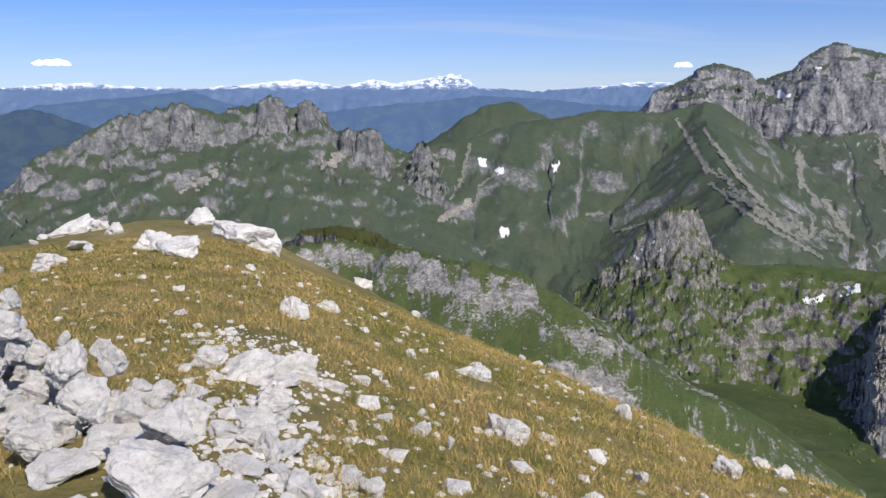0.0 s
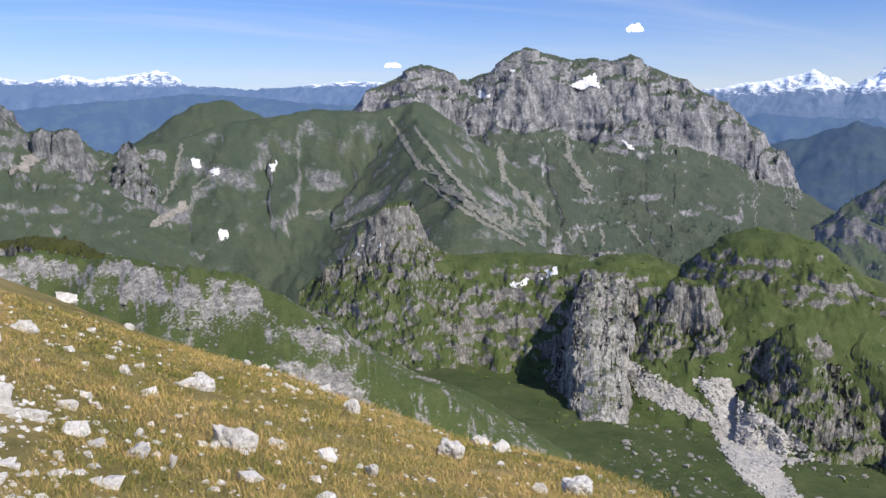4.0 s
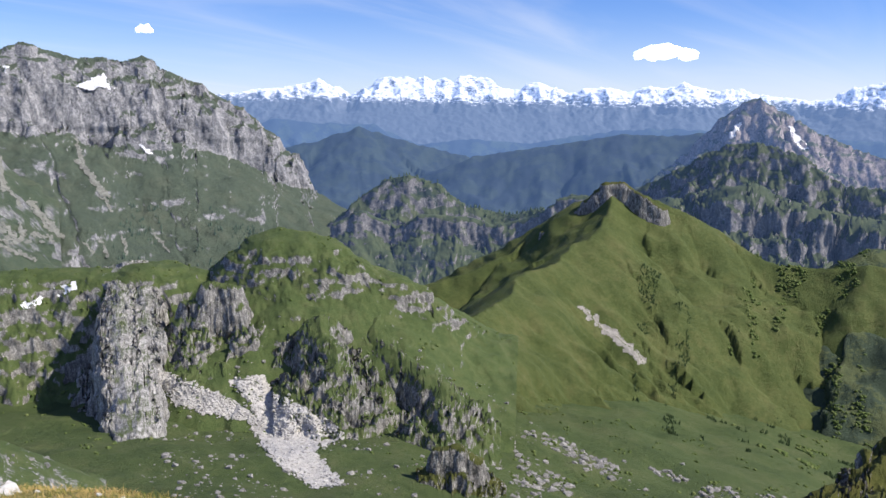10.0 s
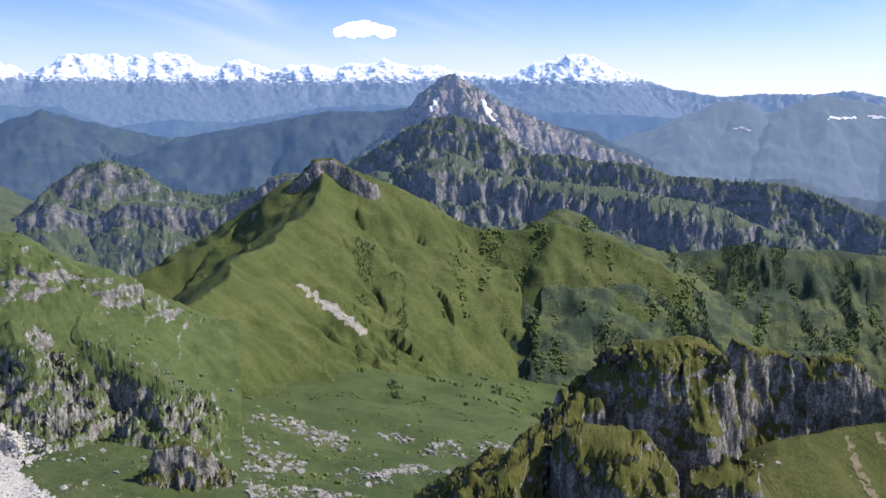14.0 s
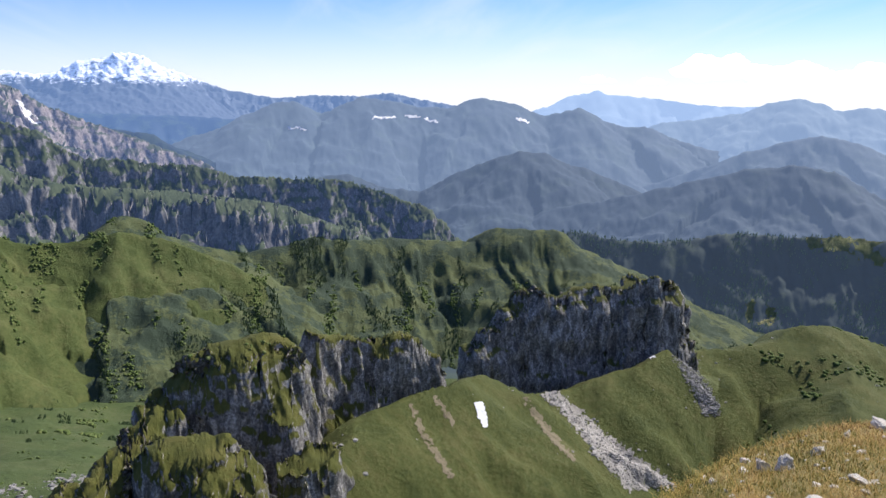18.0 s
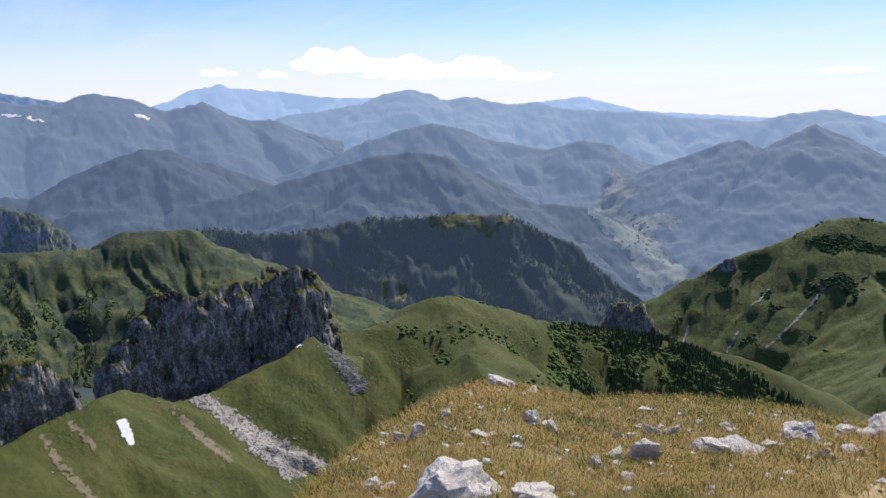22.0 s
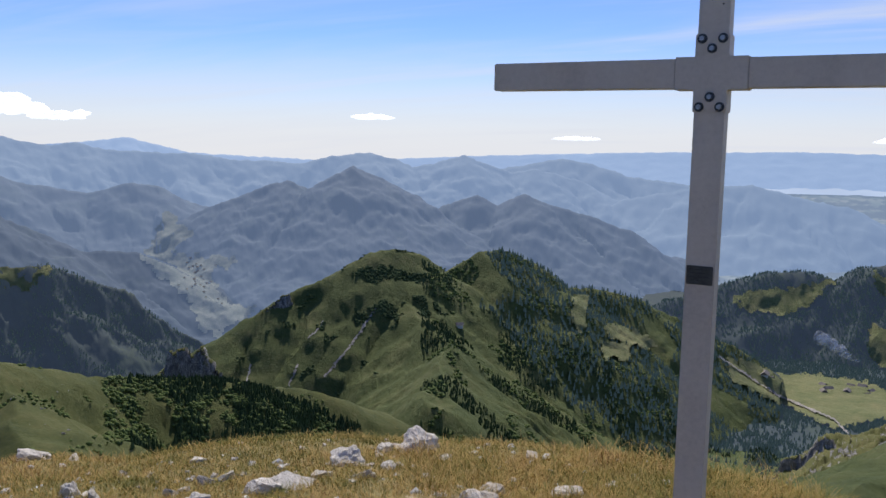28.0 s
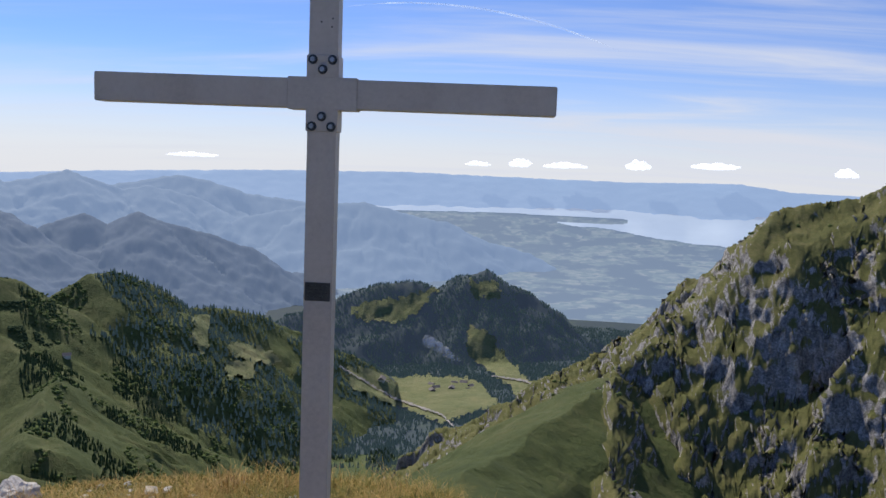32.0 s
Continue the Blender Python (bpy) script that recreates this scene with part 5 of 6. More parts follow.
for outline in (SNOW_15, SNOW_18):
    drape("snow_patch", outline, ["grassy_spur", "grassy_hill"], 90, 430, snow_patch_mat, "white snow remnant", "grassy_spur", 0.25, 0.04, 0.03)
for outline in (SNOW_16, SNOW_17):
    drape("snow_patch", outline, ["hazed_rocky_pyramid"], 1900, 2700, snow_patch_mat, "white snow streak", "hazed_rocky_pyramid", 1.5, 0.05, 0.08)

FAR_SNOW = [[(94.3, -1.52), (95.8, -1.6)], [(96.5, -1.39), (97.5, -1.48)], [(88.8, -2.2), (89.8, -2.29)], [(103.8, -1.49), (104.7, -1.76)], [(97.8, -1.58), (98.6, -1.78)]]
for points in FAR_SNOW:
    drape("snow_patch", streak(points, 0.07), ["backdrop_hazy_peaks_south"], 2400, 3600, snow_patch_mat, "small distant snow patch", "backdrop_hazy_peaks_south", 2.0, 0.03, 0.16)
clearing_mat = stone_material("valley_meadow", (0.10, 0.13, 0.05), (0.16, 0.18, 0.075), (0.24, 0.23, 0.11), 40)
for outline in (CLEAR_1, CLEAR_2, CLEAR_3, CLEAR_4, CLEAR_5, CLEAR_8, CLEAR_9):
    drape("clearing", outline, ["hazed_wooded_hills", "green_mountain"], 600, 2300, clearing_mat, "pale meadow clearing", "hazed_wooded_hills", 4.0)
for outline in (CLEAR_6, CLEAR_7):
    drape("clearing", outline, ["hazed_forest_ridge"], 900, 2000, clearing_mat, "grassy crest", "hazed_forest_ridge", 0.6)

RIDGE_STREAKS = [[(17.98, -4.11), (20.08, -6.39), (23.13, -8.45)], [(22.68, -3.00), (22.92, -4.13), (23.08, -5.25)], [(27.08, -3.38), (28.01, -4.48), (28.94, -5.76)], [(24.39, -5.81), (25.35, -7.11), (26.11, -8.22)], [(17.04, -1.65), (18.93, -4.11), (21.61, -7.14)], [(15.52, -1.26), (16.66, -2.96), (17.41, -4.48)], [(9.70, -7.36), (10.66, -7.19)], [(28.31, -8.54), (28.70, -9.45)]]
FAINT_STREAKS = [[(27.2, -2.15), (27.5, -3.66), (28.3, -5.16), (29.1, -6.66)], [(22.9, -3.17), (23.1, -4.95), (24.0, -6.22)], [(24.5, -6.22), (25.3, -7.48), (25.9, -7.98)], [(17.6, -5.08), (19.6, -6.75), (22.2, -8.28), (24.6, -9.54)], [(15.3, -0.89), (16.8, -3.42), (18.1, -4.7)], [(27.1, -8.22), (27.9, -9.22)], [(29.6, -8.17), (29.9, -9.42)], [(31.4, -7.87), (32.4, -9.34)], [(18.3, -5.46), (19.9, -6.23), (21.4, -7.26)], [(1.9, -2.51), (1.3, -4.93), (0.5, -6.37)], [(2.4, -5.45), (3.7, -4.5)], [(9.7, -7.27), (10.8, -7.17)], [(11.5, -8.46), (13.6, -7.73)]]
MOUNTAIN_STREAKS = [[(145.3, -16.41), (147.1, -14.41), (148.9, -11.78)], [(140.0, -16.78), (140.4, -15.38)], [(142.9, -16.91), (143.5, -15.49)], [(144.3, -13.78), (145.3, -12.78)]]
SPUR_STREAKS = [[(96.93, -20.75), (98.03, -22.90), (99.99, -25.47)], [(98.70, -20.27), (99.99, -22.03)], [(104.96, -20.13), (106.65, -22.13), (108.71, -23.99)]]
VALLEY_ROADS = [[(172.02, -14.29), (174.39, -15.56), (175.98, -16.35), (179.16, -17.29), (180.06, -18.06)], [(181.12, -18.74), (181.49, -18.10), (181.94, -17.71), (182.79, -17.41)], [(182.57, -14.53), (184.92, -14.76), (186.51, -15.58)]]


for points in RIDGE_STREAKS:
    drape("scree", streak(points, 0.13), ["green_ridge", "limestone_massif"], 800, 2000, grey_green_scree, "thin pale erosion streak", "green_ridge", 1.5, 0.045, 0.1)
for points in FAINT_STREAKS:
    drape("scree", streak(points, 0.09), ["green_ridge", "limestone_massif"], 800, 2000, grey_green_scree, "thin pale erosion streak", "green_ridge", 1.2, 0.04, 0.12)
for points in MOUNTAIN_STREAKS:
    drape("scree", streak(points, 0.05), ["green_mountain"], 500, 1200, dull_scree, "worn pale streak in the grass", "green_mountain", 0.6, 0.03, 0.08)
earth_mat = stone_material("bare_earth", (0.10, 0.085, 0.055), (0.17, 0.145, 0.09), (0.24, 0.21, 0.14), 3)
for points in SPUR_STREAKS:
    drape("bare_earth", streak(points, 0.22), ["grassy_spur", "grassy_hill"], 90, 420, earth_mat, "worn strip of bare earth", "grassy_spur", 0.2, 0.045, 0.2, -0.35)
for points in VALLEY_ROADS:
    drape("road", streak(points, 0.04), ["hazed_wooded_hills", "green_mountain"], 600, 2300, dull_scree, "narrow pale valley road", "hazed_wooded_hills", 6.0, 0.03, 0.03)

# ---- the plain and the lake beyond it ----
m, t, b = node_material("hazy_farmland")
n = Nodes(t)
cells = t.nodes.new("ShaderNodeTexVoronoi")
n.put(n.coords((1 / 26, 1 / 26, 0)), cells.inputs["Vector"])
cells.inputs["Scale"].default_value = 1
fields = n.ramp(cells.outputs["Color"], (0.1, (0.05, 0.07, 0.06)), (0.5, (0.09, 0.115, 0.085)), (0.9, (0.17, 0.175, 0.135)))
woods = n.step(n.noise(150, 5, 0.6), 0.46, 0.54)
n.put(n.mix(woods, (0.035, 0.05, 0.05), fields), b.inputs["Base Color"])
n.put(HAZE_GLOW, b.inputs["Emission Color"])
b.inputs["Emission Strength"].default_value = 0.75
farmland = m
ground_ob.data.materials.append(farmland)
ground_ob.data.materials.append(forest_mat)
m, t, b = node_material("hazed_lake_water", 0.25, 0.5)
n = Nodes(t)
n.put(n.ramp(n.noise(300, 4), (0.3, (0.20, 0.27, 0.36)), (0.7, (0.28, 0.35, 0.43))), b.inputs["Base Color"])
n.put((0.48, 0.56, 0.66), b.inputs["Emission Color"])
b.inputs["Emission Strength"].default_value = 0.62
lake_mat = m
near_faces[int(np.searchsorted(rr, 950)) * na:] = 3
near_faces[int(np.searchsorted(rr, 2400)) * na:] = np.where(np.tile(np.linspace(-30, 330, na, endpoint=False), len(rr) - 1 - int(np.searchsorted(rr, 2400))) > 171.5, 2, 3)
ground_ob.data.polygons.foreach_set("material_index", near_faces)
ga, gd = np.meshgrid(np.linspace(168, 214, 200), np.linspace(3900, 4760, 90))
shore = 4450 - 170 * smooth(184, 188, ga) - 150 * smooth(188, 196, ga) - 130 * smooth(196, 201, ga) + 22 * fbm(ga / 4, gd / 90, 4, 4.0)
spit = smooth(4345, 4365, gd) * smooth(4460, 4430, gd) * smooth(192, 190.5, ga + 1.5 * fbm(ga / 3, gd / 80, 3, 6.0))
wet = (gd > shore) & (gd < 4600) & (spit < 0.5)
x, y = polar(ga, gd)
faces = grid_faces(90, 200)
faces = faces[wet.ravel()[faces].all(axis=1)]
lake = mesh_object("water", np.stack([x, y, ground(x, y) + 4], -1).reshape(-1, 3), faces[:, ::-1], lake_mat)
tagged(lake, "pale lake beyond the plain, haze painted as glow", "lake", "", "structure")

# ---- woods and bushes ----
m, t, b = node_material("conifer_needles", 0.95, 0.1)
n = Nodes(t)
g = t.nodes.new("ShaderNodeNewGeometry")
n.put(n.ramp(g.outputs["Random Per Island"], (0.0, (0.038, 0.062, 0.028)), (0.6, (0.062, 0.095, 0.04)), (1.0, (0.085, 0.12, 0.052))), b.inputs["Base Color"])
needles = m
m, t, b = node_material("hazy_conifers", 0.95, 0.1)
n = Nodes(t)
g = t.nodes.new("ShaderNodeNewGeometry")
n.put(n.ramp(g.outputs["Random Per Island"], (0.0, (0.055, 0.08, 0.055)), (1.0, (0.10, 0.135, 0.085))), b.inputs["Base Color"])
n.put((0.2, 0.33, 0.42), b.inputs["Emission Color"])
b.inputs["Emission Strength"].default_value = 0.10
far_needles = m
m, t, b = node_material("bush_leaves", 0.95, 0.1)
n = Nodes(t)
g = t.nodes.new("ShaderNodeNewGeometry")
n.put(n.ramp(g.outputs["Random Per Island"], (0.0, (0.08, 0.115, 0.036)), (0.7, (0.12, 0.16, 0.05)), (1.0, (0.16, 0.19, 0.07))), b.inputs["Base Color"])
leaves = m


CLEARINGS = [CLEAR_1, CLEAR_2, CLEAR_3, CLEAR_4, CLEAR_5, CLEAR_6, CLEAR_7, CLEAR_8, CLEAR_9]


def scatter(az, d, names, density, spread, seed, steep=None, patches=0.0, strips=None):
    """Random spots on the land, thinned into uneven groves, or into strips that run downhill."""
    r = np.random.RandomState(seed)
    k = int(density)
    a, dd = r.uniform(az[0], az[1], k), np.sqrt(r.uniform(d[0] ** 2, d[1] ** 2, k))
    x, y = polar(a, dd)
    grove = fbm(x / spread, y / spread, 3, seed * 0.7)
    if strips:
        grove = 0.35 * grove + fbm(a / strips[0] + 0.6 * fbm(x / 150, y / 150, 2, 3.0), dd / strips[1], 3, seed * 0.9)
    keep = grove > patches
    x, y = x[keep], y[keep]
    top = surface(names)
    z = top(x, y)
    if steep is not None:
        gx_, gy_ = (top(x + 3, y) - z) / 3, (top(x, y + 3) - z) / 3
        slope = np.hypot(gx_, gy_)
        ok = (slope > steep[0]) & (slope < steep[1])
        x, y, z = x[ok], y[ok], z[ok]
    dist = np.hypot(x, y)
    open_ground = np.zeros(x.shape, bool)
    for outline in CLEARINGS:
        open_ground |= inside(np.degrees(np.arctan2(x, y)) % 360, np.degrees(np.arctan((z - EYE) / dist)), outline)
    return x[~open_ground], y[~open_ground], z[~open_ground], r


def conifers(name, spots, tall, material, label, lean=0.0):
    x, y, z, r = spots
    k = len(x)
    sides = 6
    ang = np.linspace(0, 2 * np.pi, sides, endpoint=False)
    verts, faces = [], []
    h = r.uniform(tall[0], tall[1], k)
    # two ragged tiers of boughs
    base = 0
    for low, high, wide in ((0.06, 0.66, 0.24), (0.38, 1.0, 0.16)):
        rad = h[:, None] * wide * r.uniform(0.7, 1.25, (k, sides))
        ring = np.stack([x[:, None] + rad * np.cos(ang), y[:, None] + rad * np.sin(ang), z[:, None] + h[:, None] * (low + r.uniform(-0.04, 0.06, (k, sides)))], -1)
        tip = np.stack([x, y, z + h * high], -1)[:, None]
        verts.append(np.concatenate([ring, tip], 1).reshape(-1, 3))
        i = base + np.arange(k)[:, None] * (sides + 1)
        faces.append(np.stack([i + np.arange(sides), i + (np.arange(sides) + 1) % sides, i + sides + 0 * np.arange(sides)], -1).reshape(-1, 3))
        base += k * (sides + 1)
    ob = mesh_object(name, np.concatenate(verts), np.concatenate(faces), material, None, False)
    return tagged(ob, label, "trees", "", "stuff")


def bushes(name, spots, wide, material, label):
    x, y, z, r = spots
    k = len(x)
    # a clump of small leafy lobes for each bush
    lobes = 2
    bx = np.repeat(x, lobes) + r.normal(0, 0.35, k * lobes) * wide[1]
    by = np.repeat(y, lobes) + r.normal(0, 0.35, k * lobes) * wide[1]
    bz = np.repeat(z, lobes)
    w = r.uniform(wide[0], wide[1], k * lobes)
    ring = np.linspace(0, 2 * np.pi, 6, endpoint=False)
    levels = ((-0.2, 0.8), (0.35, 1.0), (0.8, 0.6))
    v = []
    for hgt, rad in levels:
        rr_ = w[:, None] * 0.5 * rad * r.uniform(0.65, 1.3, (len(w), 6))
        v.append(np.stack([bx[:, None] + rr_ * np.cos(ring), by[:, None] + rr_ * np.sin(ring), bz[:, None] + w[:, None] * (hgt + r.uniform(-0.12, 0.12, (len(w), 6))) * 0.55], -1))
    top = np.stack([bx, by, bz + w * 0.55], -1)[:, None]
    v = np.concatenate(v + [top], 1)
    i = np.arange(len(w))[:, None] * 19
    s = np.arange(6)
    nx = (s + 1) % 6
    f = []
    for lv in (0, 6):
        f.append(np.stack([i + lv + s, i + lv + nx, i + lv + 6 + nx], -1))
        f.append(np.stack([i + lv + s, i + lv + 6 + nx, i + lv + 6 + s], -1))
    f.append(np.stack([i + 12 + s, i + 12 + nx, i + 18 + 0 * s], -1))
    ob = mesh_object(name, v.reshape(-1, 3), np.concatenate(f, 1).reshape(-1, 3), material, None, True)
    return tagged(ob, label, "bushes", "", "stuff")


conifers("wood", scatter((84, 120), (760, 1250), ["crag_ridge"], 42000, 70, 1, (0.3, 3), 0.30, (1.6, 190)), (2.2, 4.4), needles, "dark conifers and bushes on the ribbed ridge")
conifers("wood", scatter((100, 139), (1050, 1690), ["hazed_forest_ridge"], 26000, 110, 2, (0.2, 4), -0.12), (3, 7), far_needles, "dense dark conifer wood on the ridge")
conifers("wood", scatter((152, 176), (480, 1000), ["green_mountain"], 13000, 70, 3, None, 0.16), (2.5, 5.5), needles, "conifers spreading down the green mountain")
conifers("wood", scatter((156, 196), (900, 2300), ["hazed_wooded_hills", "green_mountain"], 48000, 150, 4, None, -0.3), (4, 8), far_needles, "dark conifer forest in the valley")
conifers("wood", scatter((174, 197), (850, 1900), ["hazed_wooded_hills", "green_mountain"], 15000, 150, 15, None, -9.0), (3.5, 7), far_needles, "dense conifers on the valley floor")
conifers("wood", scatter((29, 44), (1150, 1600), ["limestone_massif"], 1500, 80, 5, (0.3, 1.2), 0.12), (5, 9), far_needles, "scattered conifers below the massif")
conifers("wood", scatter((42, 98), (1350, 1950), ["hazed_mid_hill", "hazed_cliff_band"], 16000, 90, 6, (0.2, 1.4), 0.05), (5, 9), far_needles, "conifers on shelves between cliff bands")
conifers("wood", scatter((64, 84), (600, 950), ["green_summit", "crag_ridge"], 14000, 50, 7, (0.3, 3), 0.42, (1.5, 200)), (1.8, 3.6), needles, "dark conifer groups in grassy gullies")
bushes("scrub", scatter((11, 56), (330, 620), ["low_ridge"], 1600, 30, 8, (0.2, 1.6), 0.12), (0.8, 2.0), leaves, "dark green juniper scrub on the ridge")
bushes("scrub", scatter((118, 147), (180, 520), ["grassy_hill"], 4600, 26, 9, (0.3, 3), 0.3), (0.8, 2.2), leaves, "dark bushes on the hill flank")
bushes("scrub", scatter((56, 80), (260, 620), ["green_summit"], 1100, 30, 10, None, 0.28), (0.9, 2.4), leaves, "scattered bushes in the meadow")
bushes("scrub", scatter((131, 146), (360, 470), ["grassy_hill"], 5200, 22, 16, None, -0.05), (1.0, 2.6), leaves, "dense dark bushes below the grassy crest")
bushes("scrub", scatter((176, 212), (70, 330), ["rocky_slope"], 350, 25, 11, None, 0.05), (0.6, 1.5), leaves, "small bushes among rock ribs")
bushes("scrub", scatter((152.5, 170), (520, 1150), ["green_mountain"], 7000, 60, 12, None, 0.2), (1.8, 4), leaves, "green alder bushes on the mountain")
bushes("scrub", scatter((70, 112), (650, 1200), ["crag_ridge", "green_summit"], 24000, 60, 13, (0.3, 3), 0.36, (1.5, 240)), (1.8, 4.2), leaves, "bushy ribs of green alder")
bushes("scrub", scatter((72, 100), (120, 215), ["castle_crag"], 700, 12, 14, (0.2, 2.5), 0.05), (0.4, 1.1), leaves, "low shrubs on the crag")

conifers("wood", scatter((132.5, 148), (300, 475), ["grassy_hill"], 11000, 26, 31, None, -0.08), (2.0, 4.2), needles, "dark trees along the hill's shaded drop")
bushes("scrub", scatter((147.4, 154), (880, 1060), ["green_mountain"], 5000, 34, 32, None, 0.24), (1.8, 3.4), needles, "dark dwarf pines below the mountain's crest")
bushes("scrub", scatter((139.5, 149), (800, 985), ["green_mountain"], 3500, 30, 33, None, 0.5), (1.6, 3.0), needles, "dark dwarf pines along the shoulder")

# pale boulders strewn in the high meadow
bould_mat = stone_material("meadow_boulders", (0.11, 0.107, 0.10), (0.25, 0.242, 0.228), (0.42, 0.405, 0.38), 3)


def strewn(name, spots, wide, material, label):
    x, y, z, r = spots
    k = len(x)
    w = wide[0] * (wide[1] / wide[0]) ** r.uniform(0, 1, k) ** 2
    unit = np.array([(1, 0, 0), (0, 1, 0), (-1, 0, 0), (0, -1, 0), (0.6, 0.6, 0.8), (-0.6, 0.5, 0.9), (-0.5, -0.6, 0.75), (0.5, -0.5, 0.85)])
    f = np.array([(0, 1, 4), (1, 5, 4), (1, 2, 5), (2, 6, 5), (2, 3, 6), (3, 7, 6), (3, 0, 7), (0, 4, 7), (4, 5, 6), (4, 6, 7)])
    v = unit[None] * w[:, None, None] * 0.5 * r.uniform(0.6, 1.35, (k, 8, 3))
    turn = r.uniform(0, 6.28, k)
    c, s = np.cos(turn)[:, None], np.sin(turn)[:, None]
    vx, vy = v[..., 0] * c - v[..., 1] * s, v[..., 0] * s + v[..., 1] * c
    verts = np.stack([vx + x[:, None], vy + y[:, None], v[..., 2] * 0.8 + z[:, None] - 0.08 * w[:, None]], -1)
    ob = mesh_object(name, verts.reshape(-1, 3), (f[None] + 8 * np.arange(k)[:, None, None]).reshape(-1, 3), material, None, False)
    return tagged(ob, label, "stones", "", "stuff")


strewn("boulder_field", scatter((56, 80), (210, 480), ["green_summit"], 7000, 45, 21, None, 0.12), (0.5, 5.0), bould_mat, "pale boulders strewn over the high meadow")
strewn("boulder_field", scatter((30, 58), (230, 460), ["low_ridge"], 1500, 50, 22, (0, 1.2), 0.0), (0.5, 3.5), bould_mat, "pale boulders below the cliffs")
strewn("boulder_field", scatter((-12, 26), (30, 130), ["side_ridge"], 9000, 7, 23, None, 0.26), (0.1, 0.8), bould_mat, "broken limestone on the side ridge")
strewn("boulder_field", scatter((90, 132), (90, 420), ["grassy_spur", "grassy_hill"], 900, 25, 24, None, 0.1), (0.3, 1.8), bould_mat, "scattered stones on the steep grass")

def rubble(outline, names, near, far, count, sizes, seed, material, label):
    """Loose stones over and along the edge of a scree."""
    r = np.random.RandomState(seed)
    a, e = np.array([p[0] for p in outline]), np.array([p[1] for p in outline])
    ga, ge = r.uniform(a.min(), a.max(), count), r.uniform(e.min(), e.max(), count)
    ok = inside(ga + r.normal(0, 0.16, count), ge + r.normal(0, 0.12, count), outline)
    ga, ge = ga[ok], ge[ok]
    d = reach(ga, ge, names, near, far)
    ga, d = ga[np.isfinite(d)], d[np.isfinite(d)]
    x, y = polar(ga, d)
    strewn("boulder_field", (x, y, surface(names)(x, y) + 0.1, r), sizes, material, label)


pale_rubble = stone_material("scree_blocks", (0.24, 0.235, 0.22), (0.46, 0.445, 0.42), (0.62, 0.60, 0.57), 4)
for k, outline in enumerate((SCREE_A, SCREE_B)):
    rubble(outline, ["low_ridge", "buttress", "crag"], 230, 560, 9000, (0.5, 2.6), 60 + k, pale_rubble, "loose pale blocks on the scree fan")
rubble(SCREE_D, ["grassy_spur", "grassy_hill"], 90, 420, 9000, (0.25, 1.3), 63, bould_mat, "loose stones in the scree gully")
rubble(SCREE_E, ["grassy_spur", "grassy_hill"], 150, 520, 5000, (0.3, 1.4), 64, bould_mat, "broken stones on the bare strip")

# ---- the summit: stones, turf and cross ----
white_stone = stone_material("white_limestone", (0.40, 0.385, 0.36), (0.72, 0.70, 0.67), (0.88, 0.865, 0.835), 0.25)


brow_stone = stone_material("brow_limestone", (0.34, 0.305, 0.26), (0.68, 0.63, 0.55), (0.85, 0.80, 0.72), 0.22)


def stone_mesh(seed, sx, sy, sz, material=None):
    """An angular block of limestone with chipped edges and a rough skin."""
    r = random.Random(seed)
    bm = bmesh.new()
    for _ in range(14):
        v = Vector((r.gauss(0, 1), r.gauss(0, 1), r.gauss(0, 1))).normalized()
        e = 0.45
        q = [math.copysign(abs(c) ** e, c) for c in v]
        bm.verts.new((q[0] * r.uniform(0.75, 1.0), q[1] * r.uniform(0.75, 1.0), q[2] * r.uniform(0.75, 1.0)))
    res = bmesh.ops.convex_hull(bm, input=bm.verts)
    bmesh.ops.delete(bm, geom=[v for v in bm.verts if not v.link_faces], context="VERTS")
    bmesh.ops.bevel(bm, geom=bm.edges[:], offset=0.07, segments=1, affect="EDGES", clamp_overlap=True)
    for v in bm.verts:
        v.co = Vector([max(-1.0, min(1.0, k)) for k in v.co])
    bmesh.ops.triangulate(bm, faces=bm.faces)
    bmesh.ops.subdivide_edges(bm, edges=[e for e in bm.edges if e.calc_length() > 0.25], cuts=3, use_grid_fill=True)
    bmesh.ops.triangulate(bm, faces=bm.faces)
    bmesh.ops.subdivide_edges(bm, edges=[e for e in bm.edges if e.calc_length() > 0.22], cuts=1, use_grid_fill=True)
    bmesh.ops.triangulate(bm, faces=bm.faces)
    off = Vector((seed * 3.1, seed * 1.7, 0))
    for v in bm.verts:
        k = noise.fractal(v.co * 1.7 + off, 0.7, 2.1, 5) * 0.17 - 0.10 * max(0.0, 0.16 - abs(noise.noise(v.co * 1.3 - off))) / 0.16
        v.co += v.co.normalized() * k
        v.co = Vector((v.co.x * sx / 2, v.co.y * sy / 2, v.co.z * sz / 2))
    me = bpy.data.meshes.new("stone")
    bm.to_mesh(me)
    bm.free()
    me.materials.append(material or white_stone)
    return me


STONES = [stone_mesh(i, 1, 0.8 + 0.05 * (i % 4), 1) for i in range(24)]
BROW_STONES = [stone_mesh(50 + i, 1, 0.8 + 0.05 * (i % 4), 1, brow_stone) for i in range(14)]
pick = random.Random(5)


def stone(x, y, wide, tall, label, group, sink=0.25, z=None, tilt=16, kinds=STONES):
    ob = new("stone", kinds[pick.randrange(len(kinds))])
    base = float(floor_at(np.array([x]), np.array([y]))[0]) if z is None else z
    ob.matrix_basis = pose(x, y, base + tall * (0.5 - sink), pick.uniform(-tilt, tilt), pick.uniform(-tilt, tilt), pick.uniform(0, 360)) @ Matrix.Diagonal((wide, wide, tall, 1))
    return tagged(ob, label, "stone", group)


